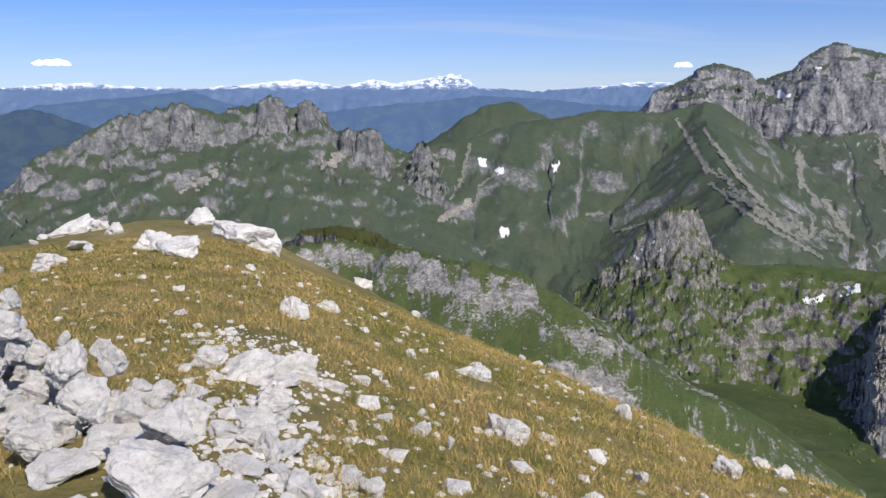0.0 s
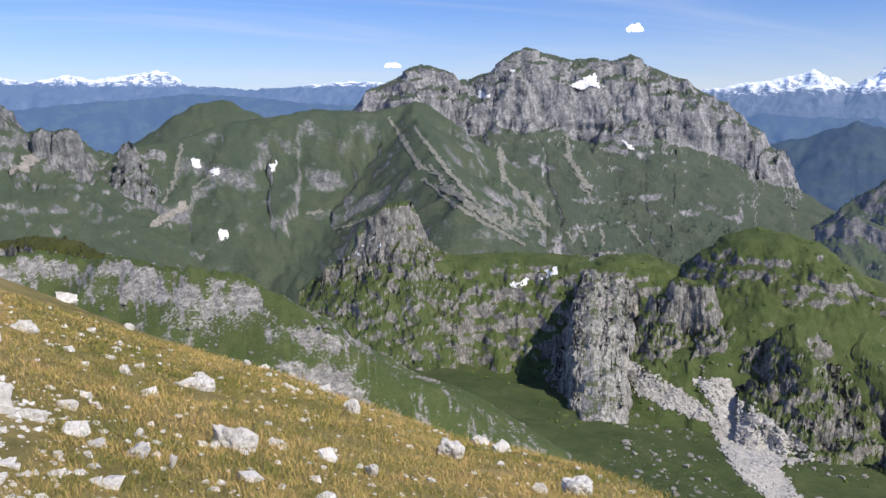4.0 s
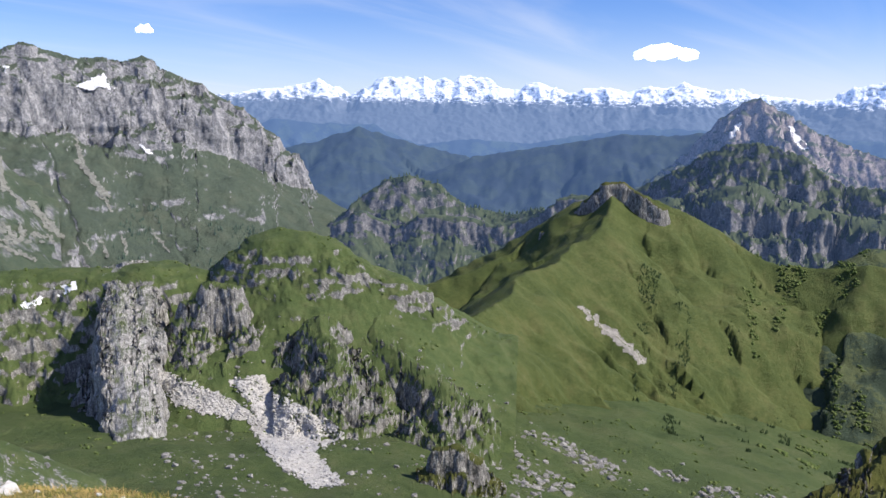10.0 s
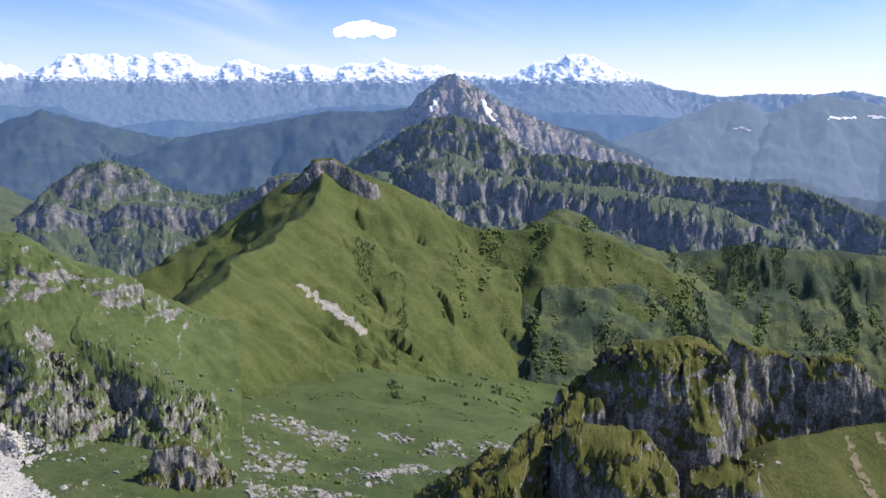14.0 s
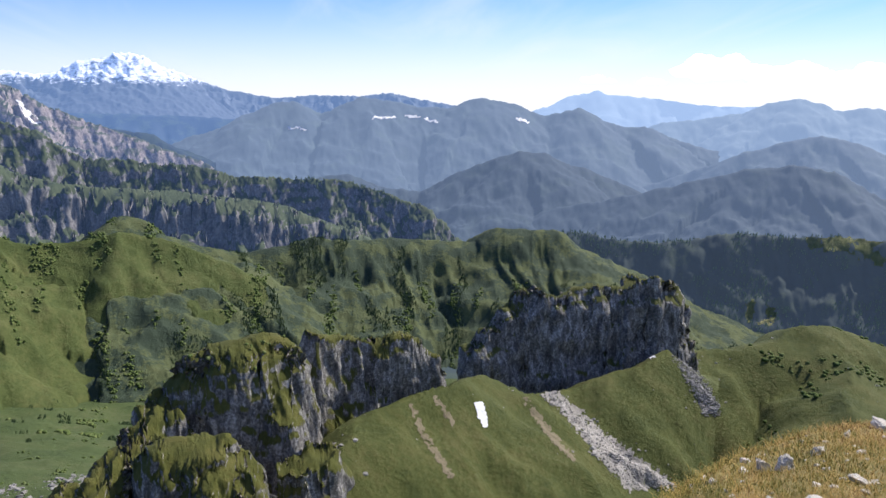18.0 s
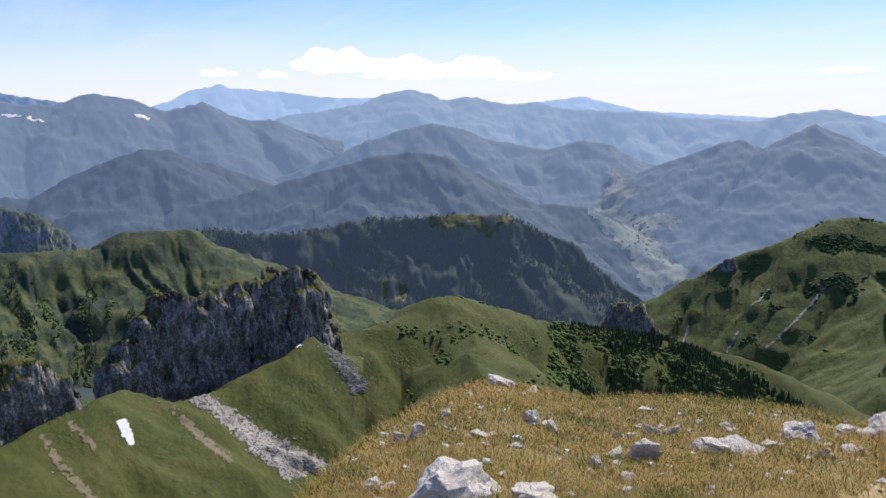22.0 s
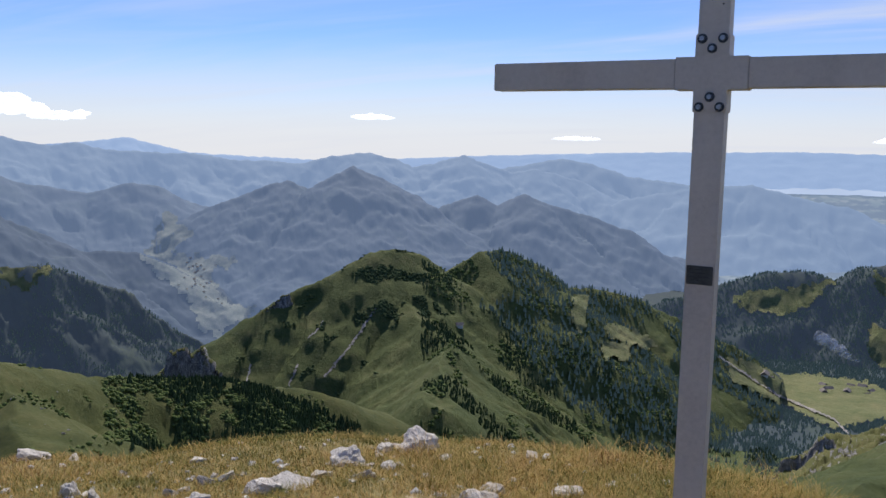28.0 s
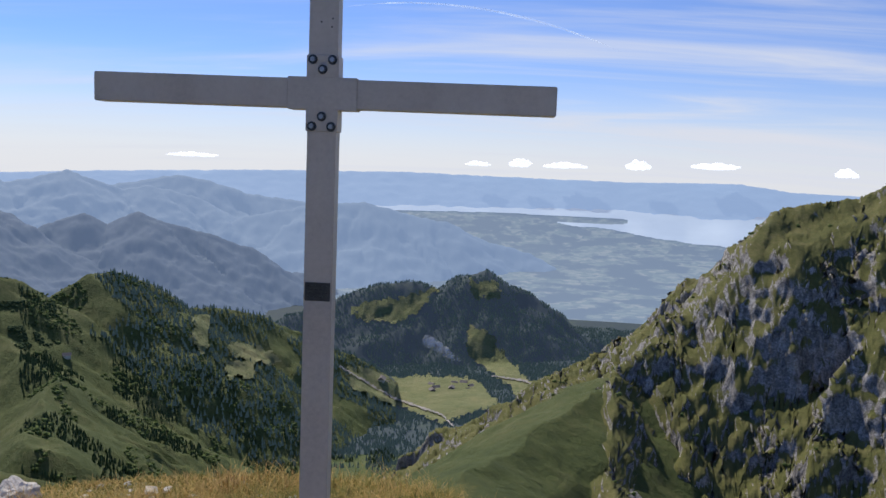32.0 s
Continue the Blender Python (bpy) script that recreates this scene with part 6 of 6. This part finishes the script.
for row in NORTH_STONES + NORTH_STONES2 + EAST_STONES:
    stone(row[0], row[1], row[2] * 1.1, max(row[3] * 1.25, row[2] * 0.4), "white weathered limestone rock half sunk in turf", "stones on the summit slope", 0.36)
for row in WEST_STONES + WEST_STONES2:
    stone(row[0], row[1], row[2] * 1.0, max(row[3] * 1.15, row[2] * 0.32), "pale limestone rock in dry grass near the brow", "stones on the western brow", 0.42, kinds=BROW_STONES)
for row in CROSS_STONES:
    stone(row[0], row[1], row[2], max(row[3] * 1.2, row[2] * 0.3), "flat pale stone near the summit cross", "stones by the cross", 0.36, kinds=BROW_STONES)
for row in SLABS:
    stone(row[0], row[1], row[2] * 1.1, row[3] * 0.8, "large white limestone slab beside the stone heap", "slabs by the heap", 0.3)

# heap of loose stones: a low wall that ends near the slabs
heap = random.Random(11)
for layer, count in ((0, 52), (1, 52), (2, 46), (3, 36), (4, 24), (5, 12)):
    for _ in range(count):
        u = heap.uniform(0, 1)
        px, py = -1.7 - 1.5 * u, 4.6 + 0.9 * u
        width = 0.55 - 0.09 * layer
        x, y = px + heap.gauss(0, width * 0.6), py + heap.gauss(0, width * 0.6)
        if u < 0.17 * layer:
            continue
        size = 0.11 + 0.20 * heap.uniform(0, 1) ** 1.6
        z = float(floor_at(np.array([x]), np.array([y]))[0]) + layer * 0.15 * (0.35 + 1.05 * u)
        stone(x, y, size, size * heap.uniform(0.6, 0.9), "loose white limestone block in a stone heap", "stones of the heap", 0.15, z, 35)

# small chips on the turf and on the worn path
chips = np.random.RandomState(31)
ca = np.concatenate([chips.uniform(-28, 40, 1400), chips.normal(-12, 3.4, 1600), chips.uniform(113, 182, 800)])
cd = np.concatenate([3 + 14 * chips.uniform(0, 1, 1400) ** 1.4, 3.0 + 5.2 * chips.uniform(0, 1, 1600) ** 1.2, chips.uniform(3.2, 9.5, 800)])
cx, cy = polar(ca, cd)
extra = random.Random(77)
for _ in range(18):
    x, y = (float(v) for v in polar(extra.uniform(-29.5, -21.0), extra.uniform(13.0, 20.5)))
    w = extra.uniform(0.2, 0.5)
    stone(x, y, w, w * extra.uniform(0.5, 0.8), "weathered limestone block along the grassy crest", "stones on the summit slope", 0.3)
for _ in range(38):
    a, d = extra.gauss(-12.0, 3.0), extra.uniform(3.2, 7.4)
    x, y = (float(v) for v in polar(a, d))
    w = extra.uniform(0.10, 0.34)
    stone(x, y, w, w * 0.32, "flat pale stone trodden into the path", "stones of the worn path", 0.45, tilt=7)
bits = np.random.RandomState(91)
for spread, label, rock in ((np.stack([bits.uniform(116, 178, 90), bits.uniform(4.6, 9.0, 90)]), "small weathered stones sunk in dry turf", brow_stone), (np.stack([bits.normal(-4, 14, 190), 3.4 + 11 * bits.uniform(0, 1, 190) ** 1.3]), "small white limestone pieces lying in turf", white_stone)):
    bx, by = polar(spread[0], spread[1])
    far_off = np.hypot(bx - 2.9, by + 5.6) > 0.9
    bx, by = bx[far_off], by[far_off]
    strewn("small_stones", (bx, by, floor_at(bx, by), bits), (0.06, 0.24), rock, label)
strewn("stone_chips", (cx, cy, floor_at(cx, cy), chips), (0.015, 0.11), white_stone, "small white limestone chips in the turf")

# turf: leaning blades in tufts
def blade_material(name, warm):
    m, t, b = node_material(name, 0.85, 0.2)
    n = Nodes(t)
    g = t.nodes.new("ShaderNodeNewGeometry")
    blend = n.math("ADD", n.math("SUBTRACT", n.math("MULTIPLY", g.outputs["Random Per Island"], 0.44), 0.525), n.math("ADD", n.math("MULTIPLY", n.noise(0.45, 5), 1.0), n.math("MULTIPLY", n.noise(2.2, 3), 0.72)))
    tones = ((0.30, (0.085, 0.12, 0.026)), (0.46, (0.185, 0.185, 0.05)), (0.6, (0.34, 0.275, 0.10)), (0.74, (0.54, 0.41, 0.20)), (0.9, (0.22, 0.13, 0.07)))
    n.put(n.ramp(blend, *((p, tuple(v * k for v, k in zip(col, warm))) for p, col in tones)), b.inputs["Base Color"])
    return m


blade_mat = blade_material("grass_blades", (1.3, 1.2, 1.05))
golden_mat = blade_material("golden_grass_blades", (1.2, 1.04, 0.74))
straw_mat = blade_material("trodden_straw", (1.5, 1.4, 1.3))


def turf(name, az, d, count, tall, seed, label, bare=None, material=blade_mat):
    r = np.random.RandomState(seed)
    a = r.uniform(az[0], az[1], count)
    dd = d[0] + (d[1] - d[0]) * r.uniform(0, 1, count) ** 1.1
    x, y = polar(a, dd)
    keep = fbm(x / 0.9, y / 0.9, 3, seed * 1.3) > -0.75
    if bare is not None:
        keep &= ~bare(x, y)
    x, y, dd = x[keep], y[keep], dd[keep]
    k, per = len(x), 9
    z = floor_at(x, y) - 0.01
    bx, by = np.repeat(x, per) + r.normal(0, 0.06, k * per), np.repeat(y, per) + r.normal(0, 0.06, k * per)
    bz, far = np.repeat(z, per), np.repeat(dd, per)
    h = r.uniform(tall[0], tall[1], k * per) * (0.7 + 0.6 * np.repeat(r.uniform(0, 1, k), per))
    w = 0.0008 + 0.00024 * far
    turn, bend = r.uniform(0, 6.28, k * per), r.uniform(0.5, 2.2, k * per) * h
    ux, uy = np.cos(turn), np.sin(turn)
    v = np.stack([
        np.stack([bx - uy * w, by + ux * w, bz], -1), np.stack([bx + uy * w, by - ux * w, bz], -1),
        np.stack([bx + uy * w * 0.7 + ux * bend * 0.35, by - ux * w * 0.7 + uy * bend * 0.35, bz + h * 0.6], -1),
        np.stack([bx - uy * w * 0.7 + ux * bend * 0.35, by + ux * w * 0.7 + uy * bend * 0.35, bz + h * 0.6], -1),
        np.stack([bx + ux * bend, by + uy * bend, bz + h], -1)], 1)
    i = np.arange(k * per)[:, None] * 5
    f = np.concatenate([i + np.array([0, 1, 2]), i + np.array([0, 2, 3]), i + np.array([3, 2, 4])], 0)
    ob = mesh_object(name, v.reshape(-1, 3), f, material, None, False)
    return tagged(ob, label, "grass", "", "stuff")


def worn(x, y):
    """The trodden stony strip beside the heap."""
    a, d = np.degrees(np.arctan2(x, y)), np.hypot(x, y)
    return (np.abs(a + 11 + 1.5 * np.sin(d * 1.7)) < 3.0) & (d < 8.2) & (d > 3) | (d < 5.6) & (a < -15.5) & (a > -27)


turf("grass", (-32, 46), (2.6, 17), 38000, (0.02, 0.055), 41, "dry green and straw-coloured alpine turf", worn)


def trodden(x, y):
    """The patch of flattened straw on the brow."""
    a, d = np.degrees(np.arctan2(x, y)) % 360, np.hypot(x, y)
    return ((a - 153) / 6.5) ** 2 + ((d - 5.6) / 1.2) ** 2 + 0.5 * fbm(x * 1.3, y * 1.3, 3, 5.0) < 1.0


turf("grass", (110, 184), (2.6, 10.3), 30000, (0.022, 0.07), 42, "dry golden alpine turf on the brow", trodden, golden_mat)
straw_ground = stone_material("trodden_straw_ground", (0.20, 0.15, 0.075), (0.40, 0.31, 0.165), (0.58, 0.47, 0.28), 0.12)
drape("trodden_patch", [(147.5, -22.4), (151, -20.8), (155, -20.9), (158.8, -22.6), (159.5, -25.0), (156, -27.2), (151, -27.4), (147.6, -25.2)], [], 3.6, 8.2, straw_ground, "pale trodden straw", "ground", 0.012, 0.2, 0.5)
turf("grass", (144, 162), (4.2, 7.0), 4200, (0.008, 0.02), 44, "flattened pale straw on the brow", lambda x, y: ~trodden(x, y), straw_mat)
turf("grass", (150, 182), (6.0, 8.4), 1500, (0.07, 0.17), 43, "tall seeding grass along the brow", None, golden_mat)

# the cross
m, t, b = node_material("grey_painted_metal", 0.55, 0.4)
n = Nodes(t)
spots = n.math("ADD", n.math("MULTIPLY", n.noise(0.25, 5, 0.6, (1, 1, 0.4)), 0.6), n.math("MULTIPLY", n.noise(0.02, 5, 0.7), 0.4))
n.put(n.ramp(spots, (0.3, (0.40, 0.345, 0.295)), (0.5, (0.53, 0.46, 0.395)), (0.7, (0.61, 0.54, 0.465))), b.inputs["Base Color"])
b.inputs["Metallic"].default_value = 0.1
n.bump(spots, 0.25, 0.004, b)
painted = m
m, t, b = node_material("dark_bolt_steel", 0.4, 0.5)
n = Nodes(t)
n.put(n.ramp(n.noise(0.01, 4), (0.3, (0.02, 0.02, 0.022)), (0.7, (0.08, 0.08, 0.085))), b.inputs["Base Color"])
b.inputs["Metallic"].default_value = 0.8
steel = m
m, t, b = node_material("bright_bolt_steel", 0.35, 0.5)
n = Nodes(t)
n.put(n.ramp(n.noise(0.01, 4), (0.3, (0.22, 0.22, 0.23)), (0.7, (0.4, 0.4, 0.42))), b.inputs["Base Color"])
b.inputs["Metallic"].default_value = 0.9
bright = m
m, t, b = node_material("bronze_plaque", 0.5, 0.4)
n = Nodes(t)
n.put(n.ramp(n.noise(0.03, 5), (0.35, (0.025, 0.026, 0.026)), (0.65, (0.06, 0.06, 0.058))), b.inputs["Base Color"])
plaque_mat = m


def slab(x0, x1, y0, y1, z0, z1, bevel=0.003):
    bm = bmesh.new()
    bmesh.ops.create_cube(bm, size=1)
    for v in bm.verts:
        v.co = Vector((x0 if v.co.x < 0 else x1, y0 if v.co.y < 0 else y1, z0 if v.co.z < 0 else z1))
    bmesh.ops.bevel(bm, geom=bm.edges[:], offset=bevel, segments=2, affect="EDGES")
    return bm


def disc(x, z, y0, y1, radius, sides=16):
    bm = bmesh.new()
    bmesh.ops.create_cone(bm, cap_ends=True, segments=sides, radius1=radius, radius2=radius * 0.92, depth=abs(y1 - y0), matrix=Matrix.Translation((x, (y0 + y1) / 2, z)) @ Matrix.Rotation(radians(90), 4, "X"))
    return bm


CROSS_D, CROSS_AZ, CROSS_TURN = 3.73, 171.06, 10.6
cross_at = Vector((0.643, -0.836, 0)) + bearing_dir(CROSS_AZ) * CROSS_D
cross = new("summit_cross")
cross.matrix_basis = pose(cross_at.x, cross_at.y, 0, 0, 0, 180 + (90 - CROSS_AZ) + 90 - CROSS_TURN)
tagged(cross, "grey painted metal summit cross with bolted joint", "cross")
HUB = EYE + CROSS_D * math.tan(radians(4.06))
part("pole", slab(-0.0625, 0.0625, -0.05, 0.05, -2.4, HUB - 0.16), painted, cross)
part("pole", slab(-0.0625, 0.0625, -0.05, 0.05, HUB + 0.16, HUB + 0.95), painted, cross)
part("arm", slab(-1.0, -0.148, -0.05, 0.05, HUB - 0.0625, HUB + 0.0625, 0.004), painted, cross)
part("arm", slab(0.148, 1.0, -0.05, 0.05, HUB - 0.0625, HUB + 0.0625, 0.004), painted, cross)
hub = part("sleeve", slab(-0.15, 0.15, -0.056, 0.056, HUB - 0.069, HUB + 0.069), painted, cross, "bolted cross-shaped sleeve")
part("sleeve_socket", slab(-0.069, 0.069, -0.0555, 0.0555, HUB + 0.066, HUB + 0.162), painted, hub)
part("sleeve_socket", slab(-0.069, 0.069, -0.0555, 0.0555, HUB - 0.162, HUB - 0.066), painted, hub)
for dx, dz in ((-0.042, 0.142), (0.042, 0.142), (0, 0.101), (0, -0.098), (-0.042, -0.14), (0.042, -0.14)):
    bolt = part("washer", disc(dx, HUB + dz, -0.0625, -0.0545, 0.021), steel, cross, "dark steel washer")
    part("bolt_head", disc(dx, HUB + dz, -0.072, -0.062, 0.012, 6), bright, bolt, "bright bolt head")
PLATE = EYE + CROSS_D * math.tan(radians(-9.04))
plaque = part("plaque", slab(-0.056, 0.056, -0.056, -0.0505, PLATE - 0.041, PLATE + 0.041, 0.002), plaque_mat, cross, "dark metal plaque")
for i in range(4):
    part("text_line", slab(-0.042, 0.042 - 0.012 * (i % 2), -0.0575, -0.056, PLATE + 0.024 - 0.016 * i, PLATE + 0.029 - 0.016 * i, 0.0005), steel, plaque)
for dx, dz in ((-0.01, 0.30), (0.035, 0.28), (0.038, 0.315)):
    part("bolt_hole", disc(dx, HUB + dz, -0.0515, -0.0495, 0.004, 10), steel, cross)

# ---- clouds ----
m, t, b = node_material("cumulus", 1.0, 0.0)
n = Nodes(t)
n.put(n.ramp(n.noise(60, 5), (0.3, (0.86, 0.87, 0.9)), (0.7, (0.94, 0.94, 0.95))), b.inputs["Base Color"])
n.put((0.97, 0.98, 1.0), b.inputs["Emission Color"])
b.inputs["Emission Strength"].default_value = 1.0
cloud_mat = m


def cloud(az, el, wide, tall, seed, label, d=4780):
    r = random.Random(seed)
    bm = bmesh.new()
    for i in range(22):
        u = r.uniform(-1, 1)
        s = (1 - u * u * 0.75) * r.uniform(0.55, 1.0)
        mtx = Matrix.Translation((u * 0.42, r.uniform(-0.1, 0.1), 0.12 * s + r.uniform(-0.05, 0.07))) @ Matrix.Diagonal((0.12 * s + 0.05, 0.12 * s + 0.05, 0.22 * s * r.uniform(0.5, 1.1) + 0.04, 1))
        bmesh.ops.create_icosphere(bm, subdivisions=3, radius=1, matrix=mtx)
    for v in bm.verts:
        k = noise.fractal(v.co * 9 + Vector((seed, 0, 0)), 0.8, 2.1, 5)
        v.co += v.normal * 0.05 * k
        v.co = Vector((v.co.x * wide, v.co.y * wide, (v.co.z if v.co.z > 0 else v.co.z * 0.8) * tall * 1.5))
    ob = part("cloud", bm, cloud_mat, None, "", True)
    x, y = polar(az, d)
    ob.matrix_basis = pose(float(x), float(y), float(rise(el, d)), 0, 0, -az)
    return tagged(ob, label, "cloud")


DEG = 4780 * math.tan(radians(1))
for i, (az, el, w, h) in enumerate(((64.9, 3.7, 4.2, 1.6), (31.4, 4.6, 1.1, 0.9), (15.6, 2.4, 1.2, 0.5), (-24.3, 2.6, 2.2, 0.6), (116.6, 1.4, 6.0, 2.4), (121.0, 1.0, 5.5, 2.2), (125.8, 1.0, 6.0, 1.8), (109.1, 1.0, 2.4, 0.8), (112.6, 0.9, 2.0, 0.7))):
    cloud(az, el, w * DEG, h * DEG, i, "small bright cumulus cloud")
for i, (az, el, w, h) in enumerate(((162.2, -0.3, 3.2, 0.4), (148.6, 0.9, 3.0, 0.6), (181.0, -0.2, 1.8, 0.4), (183.8, -0.1, 1.6, 0.8), (186.8, -0.1, 3.0, 0.6), (191.6, 0.0, 1.7, 0.9), (196.5, 0.2, 3.4, 0.6), (204.1, 0.0, 1.4, 0.8), (129.0, 0.6, 3.6, 0.8), (130.3, 0.8, 1.4, 0.5))):
    cloud(az, el, w * DEG, h * DEG, 40 + i, "low cumulus cloud over the horizon")

# a thin condensation trail high over the lake
def trail(points, width, label, d=4700):
    verts, faces, sides = [], [], 8
    pts = [Vector((*map(float, polar(a, d)), float(rise(e, d)))) for a, e in points]
    for i, p in enumerate(pts):
        along = (pts[min(i + 1, len(pts) - 1)] - pts[max(i - 1, 0)]).normalized()
        side = along.cross(Vector((0, 0, 1))).normalized()
        up = side.cross(along)
        w = width * math.sin(math.pi * (i + 0.4) / (len(pts) - 0.2)) * (0.7 + 0.5 * noise.noise(p * 0.004))
        verts += [p + side * math.cos(k * math.tau / sides) * w + up * math.sin(k * math.tau / sides) * w for k in range(sides)]
    for i in range(len(pts) - 1):
        faces += [(i * sides + k, i * sides + (k + 1) % sides, (i + 1) * sides + (k + 1) % sides, (i + 1) * sides + k) for k in range(sides)]
    return tagged(mesh_object("cloud", [tuple(v) for v in verts], faces, trail_mat), label, "cloud")


m, t, b = node_material("thin_vapour", 1.0, 0.0)
n = Nodes(t)
n.put((0.9, 0.92, 0.95), b.inputs["Base Color"])
n.put((0.9, 0.95, 1.0), b.inputs["Emission Color"])
b.inputs["Emission Strength"].default_value = 0.5
n.put(n.ramp(n.noise(120, 5), (0.35, (0.05, 0.05, 0.05)), (0.7, (0.4, 0.4, 0.4))), b.inputs["Alpha"])
trail_mat = m
trail([(172 + 0.95 * i, 9.75 + 0.16 * i - 0.0148 * i * i) for i in range(20)], 9, "thin white condensation trail across the sky")
b = None
m, t, b = node_material("wood_smoke", 1.0, 0.0)
n = Nodes(t)
n.put((0.75, 0.8, 0.88), b.inputs["Base Color"])
n.put(n.ramp(n.noise(14, 5), (0.35, (0.02, 0.02, 0.02)), (0.7, (0.3, 0.3, 0.3))), b.inputs["Alpha"])
smoke_mat = m
plume = random.Random(8)
bm = bmesh.new()
fire_d = reach([180.2], [-13.6], ["hazed_wooded_hills", "green_mountain"], 600, 2200)[0]
fire_d = float(fire_d) if np.isfinite(fire_d) else 1400.0
fx, fy = polar(180.2, fire_d)
fz = float(rise(-13.6, fire_d))
drift = Vector((math.cos(radians(180.2)), -math.sin(radians(180.2)), 0)) * -1
for i in range(16):
    u = i / 15
    at = Vector((float(fx), float(fy), fz)) + drift * (u * 62 + plume.uniform(-3, 3)) + Vector((0, 0, 4 + u * 40 + plume.uniform(-3, 3)))
    bmesh.ops.create_icosphere(bm, subdivisions=2, radius=4 + 9 * u, matrix=Matrix.Translation(at) @ Matrix.Diagonal((1, 1, plume.uniform(0.7, 1.2), 1)))
for v in bm.verts:
    v.co += v.normal * noise.fractal(v.co * 0.12, 0.9, 2.1, 3) * 3
tagged(part("smoke", bm, smoke_mat, None, "", True), "thin white smoke rising from a valley fire", "smoke")

# ---- far settlements ----
wall_mat = stone_material("lime_wall", (0.5, 0.48, 0.44), (0.62, 0.6, 0.56), (0.7, 0.68, 0.64), 3)
roof_mat = stone_material("slate_roof", (0.12, 0.11, 0.10), (0.2, 0.18, 0.17), (0.28, 0.26, 0.24), 3)


def chalet(x, y, z, long, turn, label):
    house = new("chalet")
    house.matrix_basis = pose(x, y, z, 0, 0, turn)
    w, h = long * 0.7, long * 0.4
    part("wall", slab(-long / 2, long / 2, -w / 2, w / 2, -1.5, h, 0.05), wall_mat, house)
    bm = bmesh.new()
    e = 0.12 * long
    pts = [(-long / 2 - e, -w / 2 - e, h - 0.3), (long / 2 + e, -w / 2 - e, h - 0.3), (long / 2 + e, w / 2 + e, h - 0.3), (-long / 2 - e, w / 2 + e, h - 0.3), (-long / 2 - e, 0, h + w * 0.45), (long / 2 + e, 0, h + w * 0.45)]
    vs = [bm.verts.new(p) for p in pts]
    for f in ((0, 1, 5, 4), (2, 3, 4, 5), (1, 2, 5), (3, 0, 4), (3, 2, 1, 0)):
        bm.faces.new([vs[i] for i in f])
    part("roof", bm, roof_mat, house)
    return tagged(house, label, "house", "mountain chalets")


hx, hy = polar(154.65, reach([154.65], [-13.05], ["green_mountain"], 500, 1500)[0])
chalet(float(hx), float(hy), float(surface(["green_mountain"])(np.array([hx]), np.array([hy]))[0]), 7, 30, "small white mountain chalet on a grassy saddle")
homes = random.Random(3)
for az, el, n_, spread in ((175.2, -14.9, 3, 0.5), (178.2, -15.4, 3, 0.8), (180.2, -15.2, 5, 1.0)):
    for _ in range(n_):
        a, e = az + homes.uniform(-spread, spread), el + homes.uniform(-0.25, 0.25)
        d = reach([a], [e], ["hazed_wooded_hills", "green_mountain"], 600, 2200)[0]
        if np.isfinite(d):
            x, y = polar(a, d)
            chalet(float(x), float(y), float(surface(["hazed_wooded_hills", "green_mountain"])(np.array([x]), np.array([y]))[0]), homes.uniform(7, 13), homes.uniform(0, 180), "pale chalet in a forest clearing")

# the village: meadow and houses laid on facing mountainsides to fit the view
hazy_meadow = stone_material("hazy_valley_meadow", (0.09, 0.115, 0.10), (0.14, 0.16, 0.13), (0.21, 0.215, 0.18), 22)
hazy_meadow.node_tree.nodes["Principled BSDF"].inputs["Emission Color"].default_value = (*HAZE_GLOW, 1)
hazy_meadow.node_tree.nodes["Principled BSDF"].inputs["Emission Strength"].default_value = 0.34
VALLEY_LAND = ["backdrop_wooded_mountain", "backdrop_valley_mountain", "backdrop_blue_hills", "hazed_forest_ridge"]
drape("village_meadow", VALLEY, VALLEY_LAND, 1300, 3300, hazy_meadow, "pale valley meadow laid on the facing slopes", "ground", 1.5, 0.12, 0.2)
for _ in range(40):
    a, e = homes.gauss(137.0, 0.8), homes.gauss(-9.6, 0.75)
    if not inside(np.array([a]), np.array([e]), VALLEY)[0]:
        continue
    d = reach([a], [e], VALLEY_LAND, 1300, 3300)[0]
    if np.isfinite(d):
        x, y = polar(a, d)
        chalet(float(x), float(y), float(surface(VALLEY_LAND)(np.array([x]), np.array([y]))[0]) + 1, homes.uniform(3.5, 6), homes.uniform(0, 180), "pale village house set on the facing slopes")
